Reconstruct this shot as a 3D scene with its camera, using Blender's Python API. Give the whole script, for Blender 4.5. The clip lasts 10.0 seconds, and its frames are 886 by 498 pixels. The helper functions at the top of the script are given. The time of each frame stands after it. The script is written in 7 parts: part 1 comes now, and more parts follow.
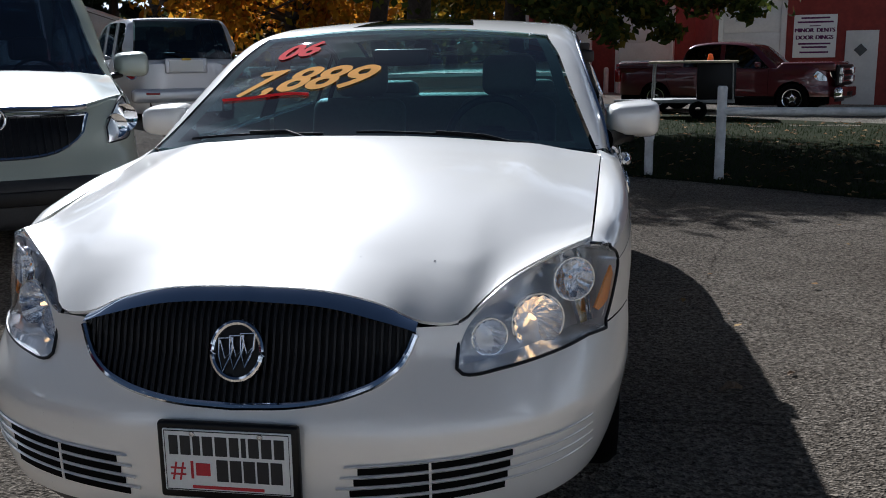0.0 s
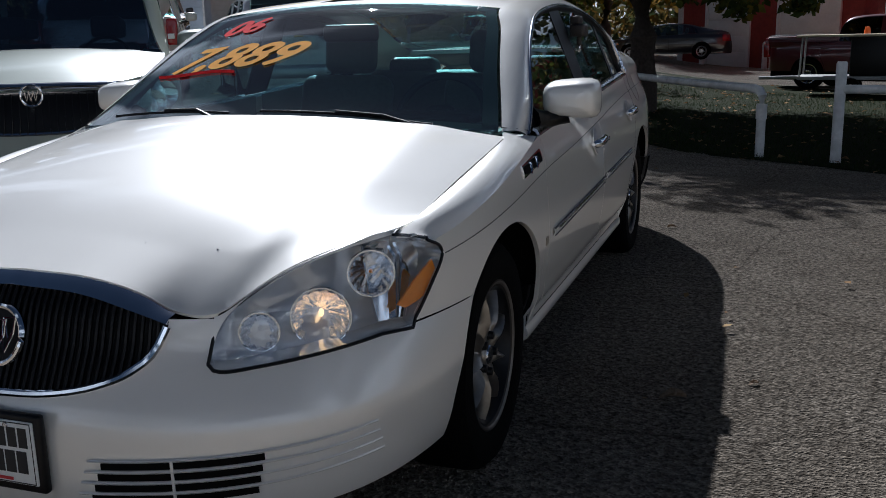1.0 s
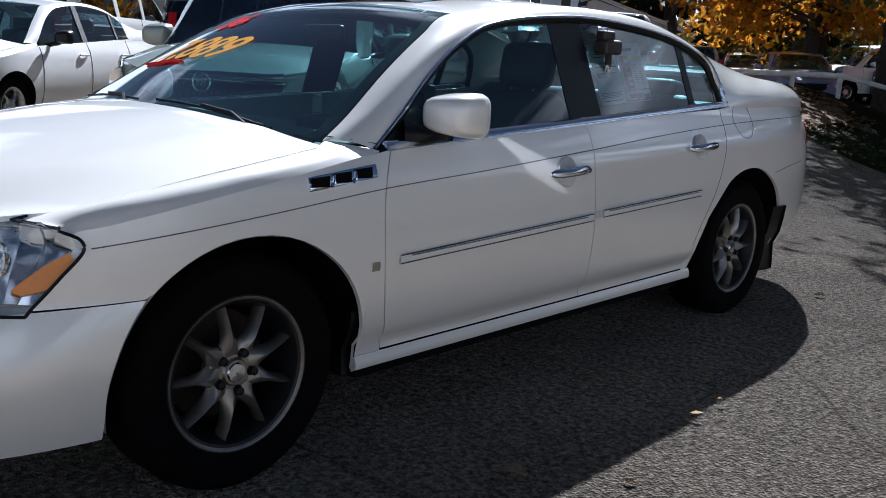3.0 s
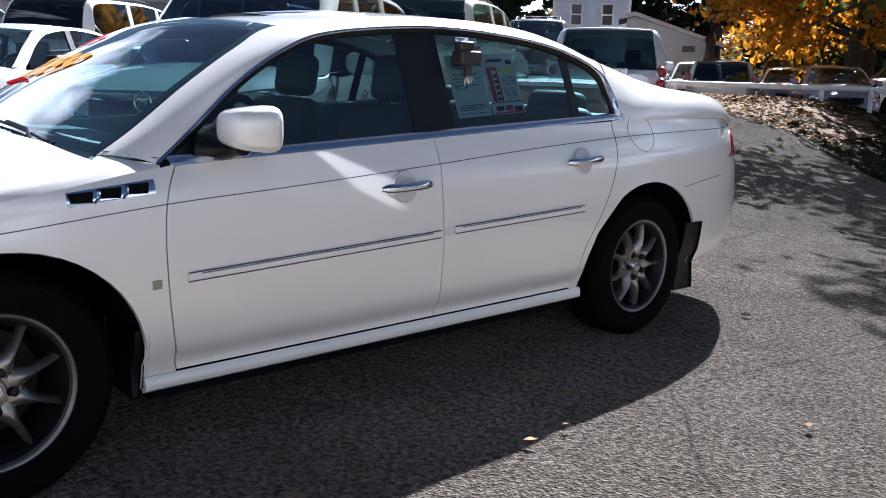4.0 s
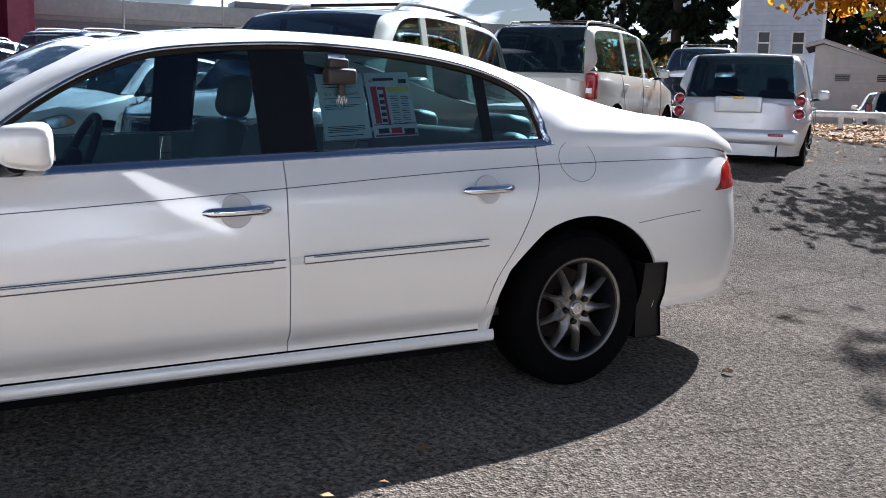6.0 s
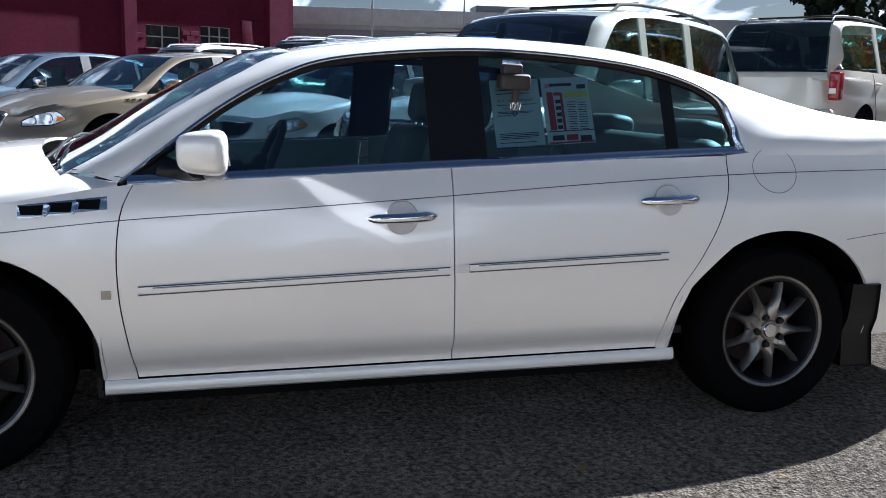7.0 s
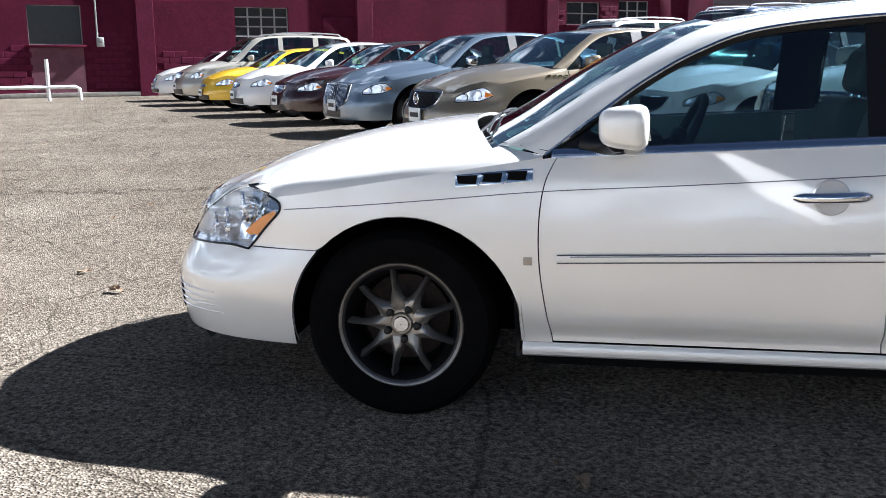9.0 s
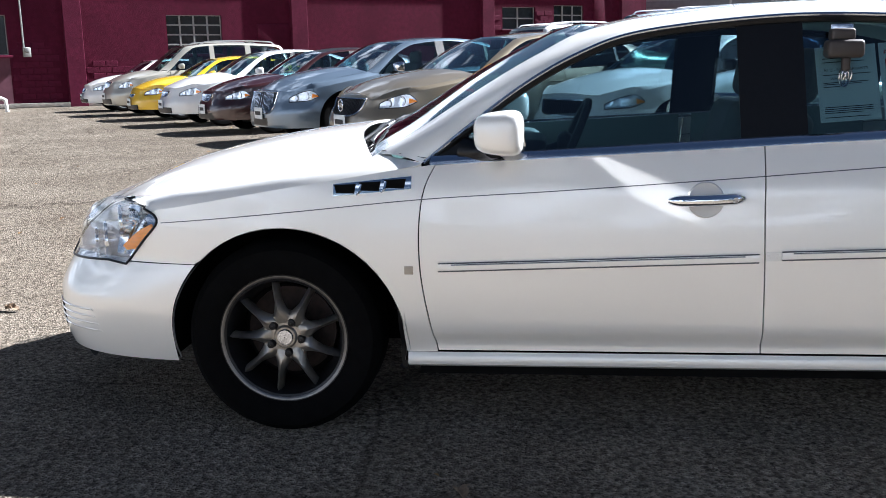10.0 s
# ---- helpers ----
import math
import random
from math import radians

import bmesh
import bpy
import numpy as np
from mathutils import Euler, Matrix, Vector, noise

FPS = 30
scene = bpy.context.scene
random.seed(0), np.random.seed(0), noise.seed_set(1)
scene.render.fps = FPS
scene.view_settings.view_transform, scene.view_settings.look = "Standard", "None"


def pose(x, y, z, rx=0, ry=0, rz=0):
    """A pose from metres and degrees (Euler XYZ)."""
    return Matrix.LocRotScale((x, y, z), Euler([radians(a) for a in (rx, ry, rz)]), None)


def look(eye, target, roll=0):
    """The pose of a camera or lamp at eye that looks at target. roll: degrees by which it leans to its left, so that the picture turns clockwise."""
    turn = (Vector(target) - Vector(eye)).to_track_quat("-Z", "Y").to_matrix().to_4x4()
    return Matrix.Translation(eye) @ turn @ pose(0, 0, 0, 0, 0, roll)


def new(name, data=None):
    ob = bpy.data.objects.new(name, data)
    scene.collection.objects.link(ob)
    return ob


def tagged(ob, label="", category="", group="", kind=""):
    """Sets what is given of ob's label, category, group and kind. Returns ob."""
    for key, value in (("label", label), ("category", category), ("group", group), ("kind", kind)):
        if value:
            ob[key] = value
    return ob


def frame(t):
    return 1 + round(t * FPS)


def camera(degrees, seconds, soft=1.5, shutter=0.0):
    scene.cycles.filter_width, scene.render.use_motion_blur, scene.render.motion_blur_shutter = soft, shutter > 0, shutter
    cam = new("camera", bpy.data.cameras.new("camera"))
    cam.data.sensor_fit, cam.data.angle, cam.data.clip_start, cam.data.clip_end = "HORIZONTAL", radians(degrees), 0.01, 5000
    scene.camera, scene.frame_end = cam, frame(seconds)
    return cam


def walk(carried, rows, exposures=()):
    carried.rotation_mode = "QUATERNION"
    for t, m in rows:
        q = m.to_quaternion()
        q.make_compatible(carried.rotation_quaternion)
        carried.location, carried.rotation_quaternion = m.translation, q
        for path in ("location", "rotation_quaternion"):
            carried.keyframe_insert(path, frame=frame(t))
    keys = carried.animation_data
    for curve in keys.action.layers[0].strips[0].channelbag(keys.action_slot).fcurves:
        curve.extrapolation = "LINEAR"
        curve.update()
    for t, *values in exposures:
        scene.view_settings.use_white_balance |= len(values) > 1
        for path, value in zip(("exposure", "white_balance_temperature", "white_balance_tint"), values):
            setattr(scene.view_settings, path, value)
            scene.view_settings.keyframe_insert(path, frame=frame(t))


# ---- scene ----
cam = camera(50.8, 10.0, 0.9)
PATH = [
    (0, (0.803, -1.891, 1.297), (0.489, 0.043, 0.895), -0.8),
    (0.5, (1.201, -1.709, 1.306), (0.659, 0.164, 0.86), -1.9),
    (1, (1.626, -1.508, 1.281), (0.978, 0.332, 0.836), -1.2),
    (1.5, (2.054, -1.318, 1.281), (1.144, 0.421, 0.898), 0.5),
    (2, (2.419, -1.03, 1.265), (1.308, 0.591, 0.895), 0.5),
    (2.2, (2.542, -0.895, 1.277), (1.37, 0.679, 0.891), 0.2),
    (3.3, (3.123, -0.149, 1.24), (1.727, 1.226, 0.838), 2.5),
    (3.5, (3.212, 0.003, 1.235), (1.788, 1.353, 0.849), 1.8),
    (4, (3.474, 0.302, 1.249), (2.031, 1.635, 0.871), 1.6),
    (4.5, (3.672, 0.599, 1.263), (2.153, 1.83, 0.848), 1.2),
    (5, (3.806, 0.916, 1.285), (2.259, 2.103, 0.838), 1.9),
    (5.2, (3.881, 1.02, 1.221), (2.315, 2.202, 0.834), 0.8),
    (6.3, (3.972, 1.591, 1.252), (2.224, 2.505, 0.922), 1.7),
    (6.5, (3.933, 1.623, 1.26), (2.15, 2.466, 0.926), 0.9),
    (7, (3.991, 1.743, 1.261), (2.094, 2.278, 0.926), 1.2),
    (7.5, (4.024, 1.735, 1.263), (2.068, 1.961, 0.912), 0.6),
    (8, (4.04, 1.713, 1.268), (2.08, 1.565, 0.899), -1.0),
    (8.5, (4.036, 1.69, 1.265), (2.099, 1.377, 0.878), -1.1),
    (9, (4.012, 1.71, 1.264), (2.076, 1.398, 0.869), -0.4),
    (9.5, (4.012, 1.788, 1.265), (2.068, 1.529, 0.872), -0.2),
    (10, (3.935, 1.925, 1.265), (1.982, 1.725, 0.88), -1.1),
]
EXPOSURES = [(0.0, 0.82, 5500, 12), (0.5, 0.63, 5500, 12), (1.4, 0.56, 5500, 12), (2.2, 0.80, 5400, 12), (3.4, 1.51, 5350, 14), (4.5, 2.14, 5550, 18), (6.5, 2.11, 5500, 14), (7.2, 1.88, 5350, 12), (8.2, 2.16, 5600, 12), (10.0, 2.22, 5600, 12)]
walk(cam, [(t, look(eye, target, roll)) for t, eye, target, roll in PATH], EXPOSURES)

# ---- light ----
SUN = Vector((-0.58, 1.05, 1.0)).normalized()
world = bpy.data.worlds.new("world")
scene.world = world
world.use_nodes = True
_n = world.node_tree.nodes
_sky = _n.new("ShaderNodeTexSky")
_sky.sky_type, _sky.sun_disc = "NISHITA", False
_sky.sun_elevation = math.asin(SUN.z)
_sky.sun_rotation = math.atan2(SUN.x, SUN.y)
_sky.air_density, _sky.dust_density = 1.0, 0.6
# thin streaks of high cloud in a flat layer, closing up towards the horizon
_co, _sep, _hi, _dx, _dy, _com, _map, _cl, _low, _sum, _rp, _mx = (_n.new("ShaderNode" + k) for k in (
    "TexCoord", "SeparateXYZ", "Math", "Math", "Math", "CombineXYZ", "Mapping", "TexNoise", "MapRange", "Math", "ValToRGB", "Mix"))
_hi.operation, _dx.operation, _dy.operation, _sum.operation = "ADD", "DIVIDE", "DIVIDE", "ADD"
_hi.inputs[1].default_value = 0.18
_map.inputs["Scale"].default_value = (0.55, 1.9, 1.0)
_map.inputs["Rotation"].default_value = (0, 0, 0.9)
_map.inputs["Location"].default_value = (-0.8, 1.7, 2.1)
_cl.inputs["Scale"].default_value, _cl.inputs["Detail"].default_value, _cl.inputs["Distortion"].default_value = 1.5, 9.0, 0.9
_low.inputs["From Min"].default_value, _low.inputs["From Max"].default_value = 0.05, 0.75
_low.inputs["To Min"].default_value, _low.inputs["To Max"].default_value = 0.10, -0.08
_rp.color_ramp.elements[0].position, _rp.color_ramp.elements[1].position = 0.545, 0.70
_mx.data_type = "RGBA"
_mx.inputs[7].default_value = (62.0, 64.5, 67.0, 1)
for _a, _b in ((_co.outputs["Generated"], _sep.inputs[0]), (_sep.outputs[2], _hi.inputs[0]), (_sep.outputs[0], _dx.inputs[0]), (_hi.outputs[0], _dx.inputs[1]),
               (_sep.outputs[1], _dy.inputs[0]), (_hi.outputs[0], _dy.inputs[1]), (_dx.outputs[0], _com.inputs[0]), (_dy.outputs[0], _com.inputs[1]),
               (_com.outputs[0], _map.inputs[0]), (_map.outputs[0], _cl.inputs["Vector"]), (_sep.outputs[2], _low.inputs["Value"]),
               (_cl.outputs["Fac"], _sum.inputs[0]), (_low.outputs[0], _sum.inputs[1]), (_sum.outputs[0], _rp.inputs[0]), (_rp.outputs[0], _mx.inputs["Factor"]),
               (_sky.outputs[0], _mx.inputs[6]), (_mx.outputs[2], _n["Background"].inputs[0])):
    world.node_tree.links.new(_a, _b)
_n["Background"].inputs[1].default_value = 0.0104
sun = new("sun", bpy.data.lights.new("sun", "SUN"))
sun.data.energy, sun.data.angle, sun.data.color = 5.0, radians(0.55), (1.0, 0.95, 0.87)
sun.matrix_world = look(SUN * 60, (0, 0, 0))
scene.view_settings.exposure = 0.0
# added area lamp, standing in for the sunbeam the driver's mirror throws on the door
glint = new("mirror_glint_lamp", bpy.data.lights.new("mirror_glint_lamp", "AREA"))
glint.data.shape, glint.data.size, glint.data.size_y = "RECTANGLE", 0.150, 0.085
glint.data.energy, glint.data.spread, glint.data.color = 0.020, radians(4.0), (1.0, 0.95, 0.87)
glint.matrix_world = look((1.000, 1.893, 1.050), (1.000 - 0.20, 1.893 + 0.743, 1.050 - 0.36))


# ---- materials ----
def mat(name, color, rough=0.5, metal=0.0, spots=0.0, scale=20.0, coat=0.0, bump=0.0, bump_scale=80.0, stain=0.0, stain_scale=2.0,
        second=None, spec=0.5, emit=0.0, trans=0.0):
    """A procedural surface: base colour with fine grain and larger stains, gloss and relief."""
    m = bpy.data.materials.new(name)
    m.use_nodes = True
    nt = m.node_tree
    b = nt.nodes["Principled BSDF"]
    b.inputs["Base Color"].default_value = (*color, 1)
    b.inputs["Roughness"].default_value = rough
    b.inputs["Metallic"].default_value = metal
    b.inputs["Coat Weight"].default_value = coat
    b.inputs["Coat Roughness"].default_value = 0.03
    b.inputs["Specular IOR Level"].default_value = spec
    if trans:
        b.inputs["Transmission Weight"].default_value = trans
    if emit:
        b.inputs["Emission Color"].default_value = (*color, 1)
        b.inputs["Emission Strength"].default_value = emit
    co = nt.nodes.new("ShaderNodeTexCoord").outputs["Object"]
    link = nt.links.new
    col = None

    def noise_node(s, detail=5.0):
        n = nt.nodes.new("ShaderNodeTexNoise")
        n.inputs["Scale"].default_value, n.inputs["Detail"].default_value = s, detail
        link(co, n.inputs["Vector"])
        return n.outputs["Fac"]

    def mixed(fac, lo, hi, base, other):
        r = nt.nodes.new("ShaderNodeMapRange")
        r.inputs["From Min"].default_value, r.inputs["From Max"].default_value = lo, hi
        link(fac, r.inputs["Value"])
        x = nt.nodes.new("ShaderNodeMix")
        x.data_type = "RGBA"
        link(r.outputs[0], x.inputs["Factor"])
        if base is None:
            x.inputs[6].default_value = (*color, 1)
        else:
            link(base, x.inputs[6])
        x.inputs[7].default_value = (*other, 1)
        return x.outputs[2]
    if spots:
        dark = tuple(c * (1 - spots) for c in color) if second is None else second
        col = mixed(noise_node(scale), 0.38, 0.68, col, dark)
    if stain:
        col = mixed(noise_node(stain_scale, 8.0), 0.45, 0.75, col, tuple(c * (1 - stain) for c in color))
    if col is not None:
        link(col, b.inputs["Base Color"])
    if bump:
        bn = nt.nodes.new("ShaderNodeBump")
        bn.inputs["Strength"].default_value, bn.inputs["Distance"].default_value = bump, 0.02
        link(noise_node(bump_scale), bn.inputs["Height"])
        link(bn.outputs[0], b.inputs["Normal"])
    return m


def paint(name, color, metal=0.0, rough=0.32):
    return mat(name, color, rough, metal, spots=0.04, scale=900, coat=1.0, stain=0.05, stain_scale=1.5)


def glass(name, tint, gloss=1.0, base=0.075):
    """Car glass: lets light through with a tint, and mirrors by Fresnel."""
    m = bpy.data.materials.new(name)
    m.use_nodes = True
    nt = m.node_tree
    nt.nodes.remove(nt.nodes["Principled BSDF"])
    out = nt.nodes["Material Output"]
    tr, gl, mx, lw, pw_, ad = (nt.nodes.new("ShaderNode" + k) for k in ("BsdfTransparent", "BsdfGlossy", "MixShader", "LayerWeight", "Math", "Math"))
    tr.inputs[0].default_value = (*tint, 1)
    gl.inputs["Roughness"].default_value = 0.01
    gl.inputs["Color"].default_value = (gloss, gloss, gloss, 1)
    # Schlick's curve of a pane, the same from both sides
    lw.inputs["Blend"].default_value = 0.5
    pw_.operation, ad.operation = "POWER", "MULTIPLY_ADD"
    pw_.inputs[1].default_value = 4.5
    ad.inputs[1].default_value, ad.inputs[2].default_value = 0.90, base
    nt.links.new(lw.outputs["Facing"], pw_.inputs[0])
    nt.links.new(pw_.outputs[0], ad.inputs[0])
    nt.links.new(ad.outputs[0], mx.inputs[0])
    nt.links.new(tr.outputs[0], mx.inputs[1])
    nt.links.new(gl.outputs[0], mx.inputs[2])
    nt.links.new(mx.outputs[0], out.inputs[0])
    return m


WHITE = paint("pearl_white", (0.90, 0.88, 0.83), 0.20, 0.30)
GLASS = glass("window_glass", (0.50, 0.82, 0.81), base=0.17)
SIDEGLASS = glass("tinted_side_glass", (0.38, 0.50, 0.55))
DARKGLASS = glass("privacy_glass", (0.06, 0.07, 0.08))
# dark blue tint carries the mirrored sky and dim inside of one screen
SHADYGLASS = glass("shaded_windscreen", (0.10, 0.15, 0.26), base=0.12)
CLEAR = glass("lamp_lens", (0.93, 0.95, 0.97))
CHROME = mat("chrome", (0.78, 0.8, 0.83), 0.06, 1.0, spots=0.05, scale=30)
BRIGHT = mat("satin_chrome", (0.55, 0.58, 0.64), 0.16, 1.0, spots=0.05, scale=40)
BLACK = mat("black_plastic", (0.005, 0.005, 0.006), 0.4, spots=0.3, scale=60, bump=0.05, spec=0.3)
RUBBER = mat("tyre_rubber", (0.004, 0.004, 0.0042), 0.85, spots=0.4, scale=25, stain=0.3, bump=0.2, bump_scale=150, spec=0.06)
ALLOY = mat("grey_alloy", (0.36, 0.335, 0.30), 0.36, 0.85, spots=0.2, scale=40, stain=0.3, stain_scale=9)
ALLOYL = mat("silver_alloy", (0.55, 0.56, 0.57), 0.28, 0.9, spots=0.15, scale=40, stain=0.2, stain_scale=9)
BRAKE = mat("rusty_brake", (0.03, 0.018, 0.014), 0.7, 0.4, spots=0.5, scale=50)
WELL = mat("wheel_well", (0.005, 0.005, 0.005), 0.95, spots=0.3, scale=20, spec=0.1)
SEAT = mat("grey_leather", (0.13, 0.118, 0.10), 0.5, spots=0.15, scale=60, bump=0.15, bump_scale=200)
TRIMM = mat("grey_trim", (0.20, 0.225, 0.215), 0.6, spots=0.2, scale=90, bump=0.2, bump_scale=300)
DARKTRIM = mat("dark_trim", (0.03, 0.03, 0.032), 0.6, spots=0.2, scale=90, bump=0.2, bump_scale=300)
AMBER = mat("amber_lens", (1.0, 0.30, 0.006), 0.3, coat=0.3, spots=0.12, scale=120)
RED = mat("red_lens", (0.30, 0.006, 0.008), 0.14, coat=0.4, spots=0.3, scale=60)
PAPER = mat("white_paper", (0.84, 0.85, 0.83), 0.7, spots=0.05, scale=200)
INK = mat("black_ink", (0.02, 0.02, 0.022), 0.6, spots=0.2, scale=300)
REDINK = mat("red_ink", (0.55, 0.03, 0.04), 0.6, spots=0.15, scale=300)
YELLOWINK = mat("yellow_ink", (0.80, 0.72, 0.10), 0.6, spots=0.1, scale=300)
WHITEPAINT = mat("white_pipe_paint", (0.74, 0.74, 0.72), 0.5, spots=0.12, scale=25, stain=0.35, stain_scale=6, bump=0.1)
BARK = mat("bark", (0.06, 0.045, 0.035), 0.95, spots=0.6, scale=18, stain=0.4, bump=1.0, bump_scale=25)


HOUSING = mat("lamp_silver", (0.97, 0.975, 0.985), 0.10, 0.50, spots=0.06, scale=30, coat=1.0, bump=0.12, bump_scale=10)
LITBULB = mat("lit_bulb", (1.0, 0.62, 0.28), 0.3, spots=0.05, emit=1.2)
FLUTED = mat("fluted_reflector", (0.86, 0.87, 0.90), 0.14, 1.0, spots=0.05, scale=30, bump=0.5, bump_scale=24)
# paler metal for the rim's edge: its highlight put into the colour
RIMEDGE = mat("lit_rim_edge", (0.24, 0.23, 0.22), 0.38, 0.85, spots=0.4, scale=14)
RIMLIP = mat("dark_rim_lip", (0.018, 0.018, 0.020), 0.4, 0.5, spots=0.3, scale=30)


# ---- geometry helpers ----
def finish(ob, smooth=True, angle=40):
    me = ob.data
    me.polygons.foreach_set("use_smooth", [smooth] * len(me.polygons))
    if smooth:
        me.set_sharp_from_angle(angle=radians(angle))
    me.update()
    return ob


def part(name, bm, material, parent=None, label="", smooth=True, angle=40):
    """Links a bmesh, or a pair of vertices and faces, as one mesh object under a thing or part."""
    me = bpy.data.meshes.new(name)
    if isinstance(bm, tuple):
        me.from_pydata([tuple(v) for v in bm[0]], [], bm[1])
    else:
        bm.to_mesh(me)
        bm.free()
    me.materials.append(material)
    ob = new(name, me)
    ob.parent = parent
    if label:
        ob["label"] = label
    return finish(ob, smooth, angle)


def empty(name, m, label, category, group="", kind=""):
    ob = new(name)
    ob.empty_display_size = 0.2
    ob.matrix_world = m
    return tagged(ob, label, category, group, kind)


def joined(pieces):
    vs, fs = [], []
    for v, f in pieces:
        k = len(vs)
        vs.extend(v)
        fs.extend([tuple(i + k for i in q) for q in f])
    return vs, fs


def grid(P, fold=0.0, flip=False):
    """Faces over an array of points (n, m, 3); fold turns its rim inwards by that depth."""
    P = np.asarray(P, float)
    n, m = P.shape[:2]
    vs = P.reshape(-1, 3).tolist()
    fs = []
    for i in range(n - 1):
        for j in range(m - 1):
            q = (i * m + j, (i + 1) * m + j, (i + 1) * m + j + 1, i * m + j + 1)
            fs.append(q[::-1] if flip else q)
    if fold:
        du, dv = np.gradient(P, axis=0), np.gradient(P, axis=1)
        N = np.cross(du, dv)
        N /= np.linalg.norm(N, axis=2, keepdims=True) + 1e-9
        if flip:
            N = -N
        rim = [(i, 0) for i in range(n)] + [(n - 1, j) for j in range(1, m)] + [(i, m - 1) for i in range(n - 2, -1, -1)] + [(0, j) for j in range(m - 2, 0, -1)]
        k = len(vs)
        for i, j in rim:
            vs.append((P[i, j] - N[i, j] * fold).tolist())
        c = len(rim)
        for a in range(c):
            b = (a + 1) % c
            i0, i1 = rim[a][0] * m + rim[a][1], rim[b][0] * m + rim[b][1]
            q = (i0, k + a, k + b, i1)
            fs.append(q if flip else q[::-1])
    return vs, fs


def mirrored(P):
    P = np.array(P, float)
    P[..., 0] *= -1
    return P


def curve(pts, n):
    """n points on a smooth curve through pts, spread by length."""
    p = np.asarray(pts, float)
    d = np.concatenate([[0], np.cumsum(np.linalg.norm(np.diff(p, axis=0), axis=1))])
    t = np.linspace(0, d[-1], n)
    return smooth_at(p, d, t)


def smooth_at(p, d, t):
    """Cubic Hermite through points p at knots d, with limited slopes."""
    p, d, t = np.asarray(p, float), np.asarray(d, float), np.asarray(t, float)
    one = p.ndim == 1
    if one:
        p = p[:, None]
    s = np.diff(p, axis=0) / np.diff(d)[:, None]
    m = np.vstack([s[:1], (s[:-1] + s[1:]) / 2, s[-1:]])
    i = np.clip(np.searchsorted(d, t, "right") - 1, 0, len(d) - 2)
    h = (d[i + 1] - d[i])[:, None]
    u = ((t - d[i]) / h[:, 0])[:, None]
    r = (2 * u**3 - 3 * u**2 + 1) * p[i] + (u**3 - 2 * u**2 + u) * h * m[i] + (-2 * u**3 + 3 * u**2) * p[i + 1] + (u**3 - u**2) * h * m[i + 1]
    return r[:, 0] if one else r


def at(pts, y):
    """A smooth function through (y, value) pairs."""
    a = np.asarray(pts, float)
    return smooth_at(a[:, 1], a[:, 0], np.clip(np.atleast_1d(y), a[0, 0], a[-1, 0]))


def tube(pts, r, sides=8, flat=1.0, closed=False, up=(0, 0, 1)):
    """A rod along points; r one radius or one for each point; flat squeezes it across."""
    p = np.asarray(pts, float)
    n = len(p)
    rr = np.full(n, r) if np.isscalar(r) else np.asarray(r, float)
    tan = np.gradient(p, axis=0) if not closed else np.roll(p, -1, 0) - np.roll(p, 1, 0)
    tan /= np.linalg.norm(tan, axis=1, keepdims=True) + 1e-9
    up = np.asarray(up, float)
    vs, fs = [], []
    side = None
    for k in range(n):
        s = np.cross(tan[k], up)
        if np.linalg.norm(s) < 0.05:
            s = np.cross(tan[k], (0.0, 1.0, 0.0)) if side is None else side - tan[k] * (side @ tan[k])
        s /= np.linalg.norm(s)
        side = s
        w = np.cross(s, tan[k])
        for a in range(sides):
            g = 2 * math.pi * a / sides
            vs.append((p[k] + rr[k] * (math.cos(g) * s * flat + math.sin(g) * w)).tolist())
    for k in range(n if closed else n - 1):
        for a in range(sides):
            b = (a + 1) % sides
            k2 = (k + 1) % n
            fs.append((k * sides + a, k * sides + b, k2 * sides + b, k2 * sides + a))
    if not closed:
        fs.append(tuple(range(sides))[::-1])
        fs.append(tuple((n - 1) * sides + a for a in range(sides)))
    return vs, fs


def box(cx, cy, cz, sx, sy, sz, bevel=0.0, seg=2, m=None):
    bm = bmesh.new()
    bmesh.ops.create_cube(bm, size=1.0)
    for v in bm.verts:
        v.co = Vector((v.co.x * sx, v.co.y * sy, v.co.z * sz))
    if bevel:
        bmesh.ops.bevel(bm, geom=bm.edges[:], offset=bevel, segments=seg, affect="EDGES", profile=0.5)
    bmesh.ops.translate(bm, verts=bm.verts, vec=(cx, cy, cz))
    if m is not None:
        bmesh.ops.transform(bm, matrix=m, verts=bm.verts)
    return bm


def fluted(profile, n, flutes, depth):
    """A bowl turned about the x axis, with ribs running out to its rim."""
    vs, fs = lathe(profile, n)
    k = len(profile)
    out = []
    for i, (a, y, z) in enumerate(vs):
        c = 1 - depth * (.5 + .5 * math.cos(2 * math.pi * (i // k) * flutes / n)) * (0 if i % k > k - 2 else 1)
        out.append((a * (2 - c) + (1 - c) * .10, y * c, z * c))
    return out, fs


def lathe(profile, n=40, axis="x", m=None):
    """Turns (radius, along) pairs about the x axis."""
    vs, fs = [], []
    k = len(profile)
    for i in range(n):
        g = 2 * math.pi * i / n
        for r, a in profile:
            vs.append((a, r * math.cos(g), r * math.sin(g)))
    for i in range(n):
        i2 = (i + 1) % n
        for j in range(k - 1):
            fs.append((i * k + j, i * k + j + 1, i2 * k + j + 1, i2 * k + j))
    if m is not None:
        vs = [tuple(m @ Vector(v)) for v in vs]
    return vs, fs


def moved(piece, m):
    return [tuple(m @ Vector(v)) for v in piece[0]], piece[1]


def smoothstep(t):
    t = max(0.0, min(1.0, t))
    return t * t * (3 - 2 * t)


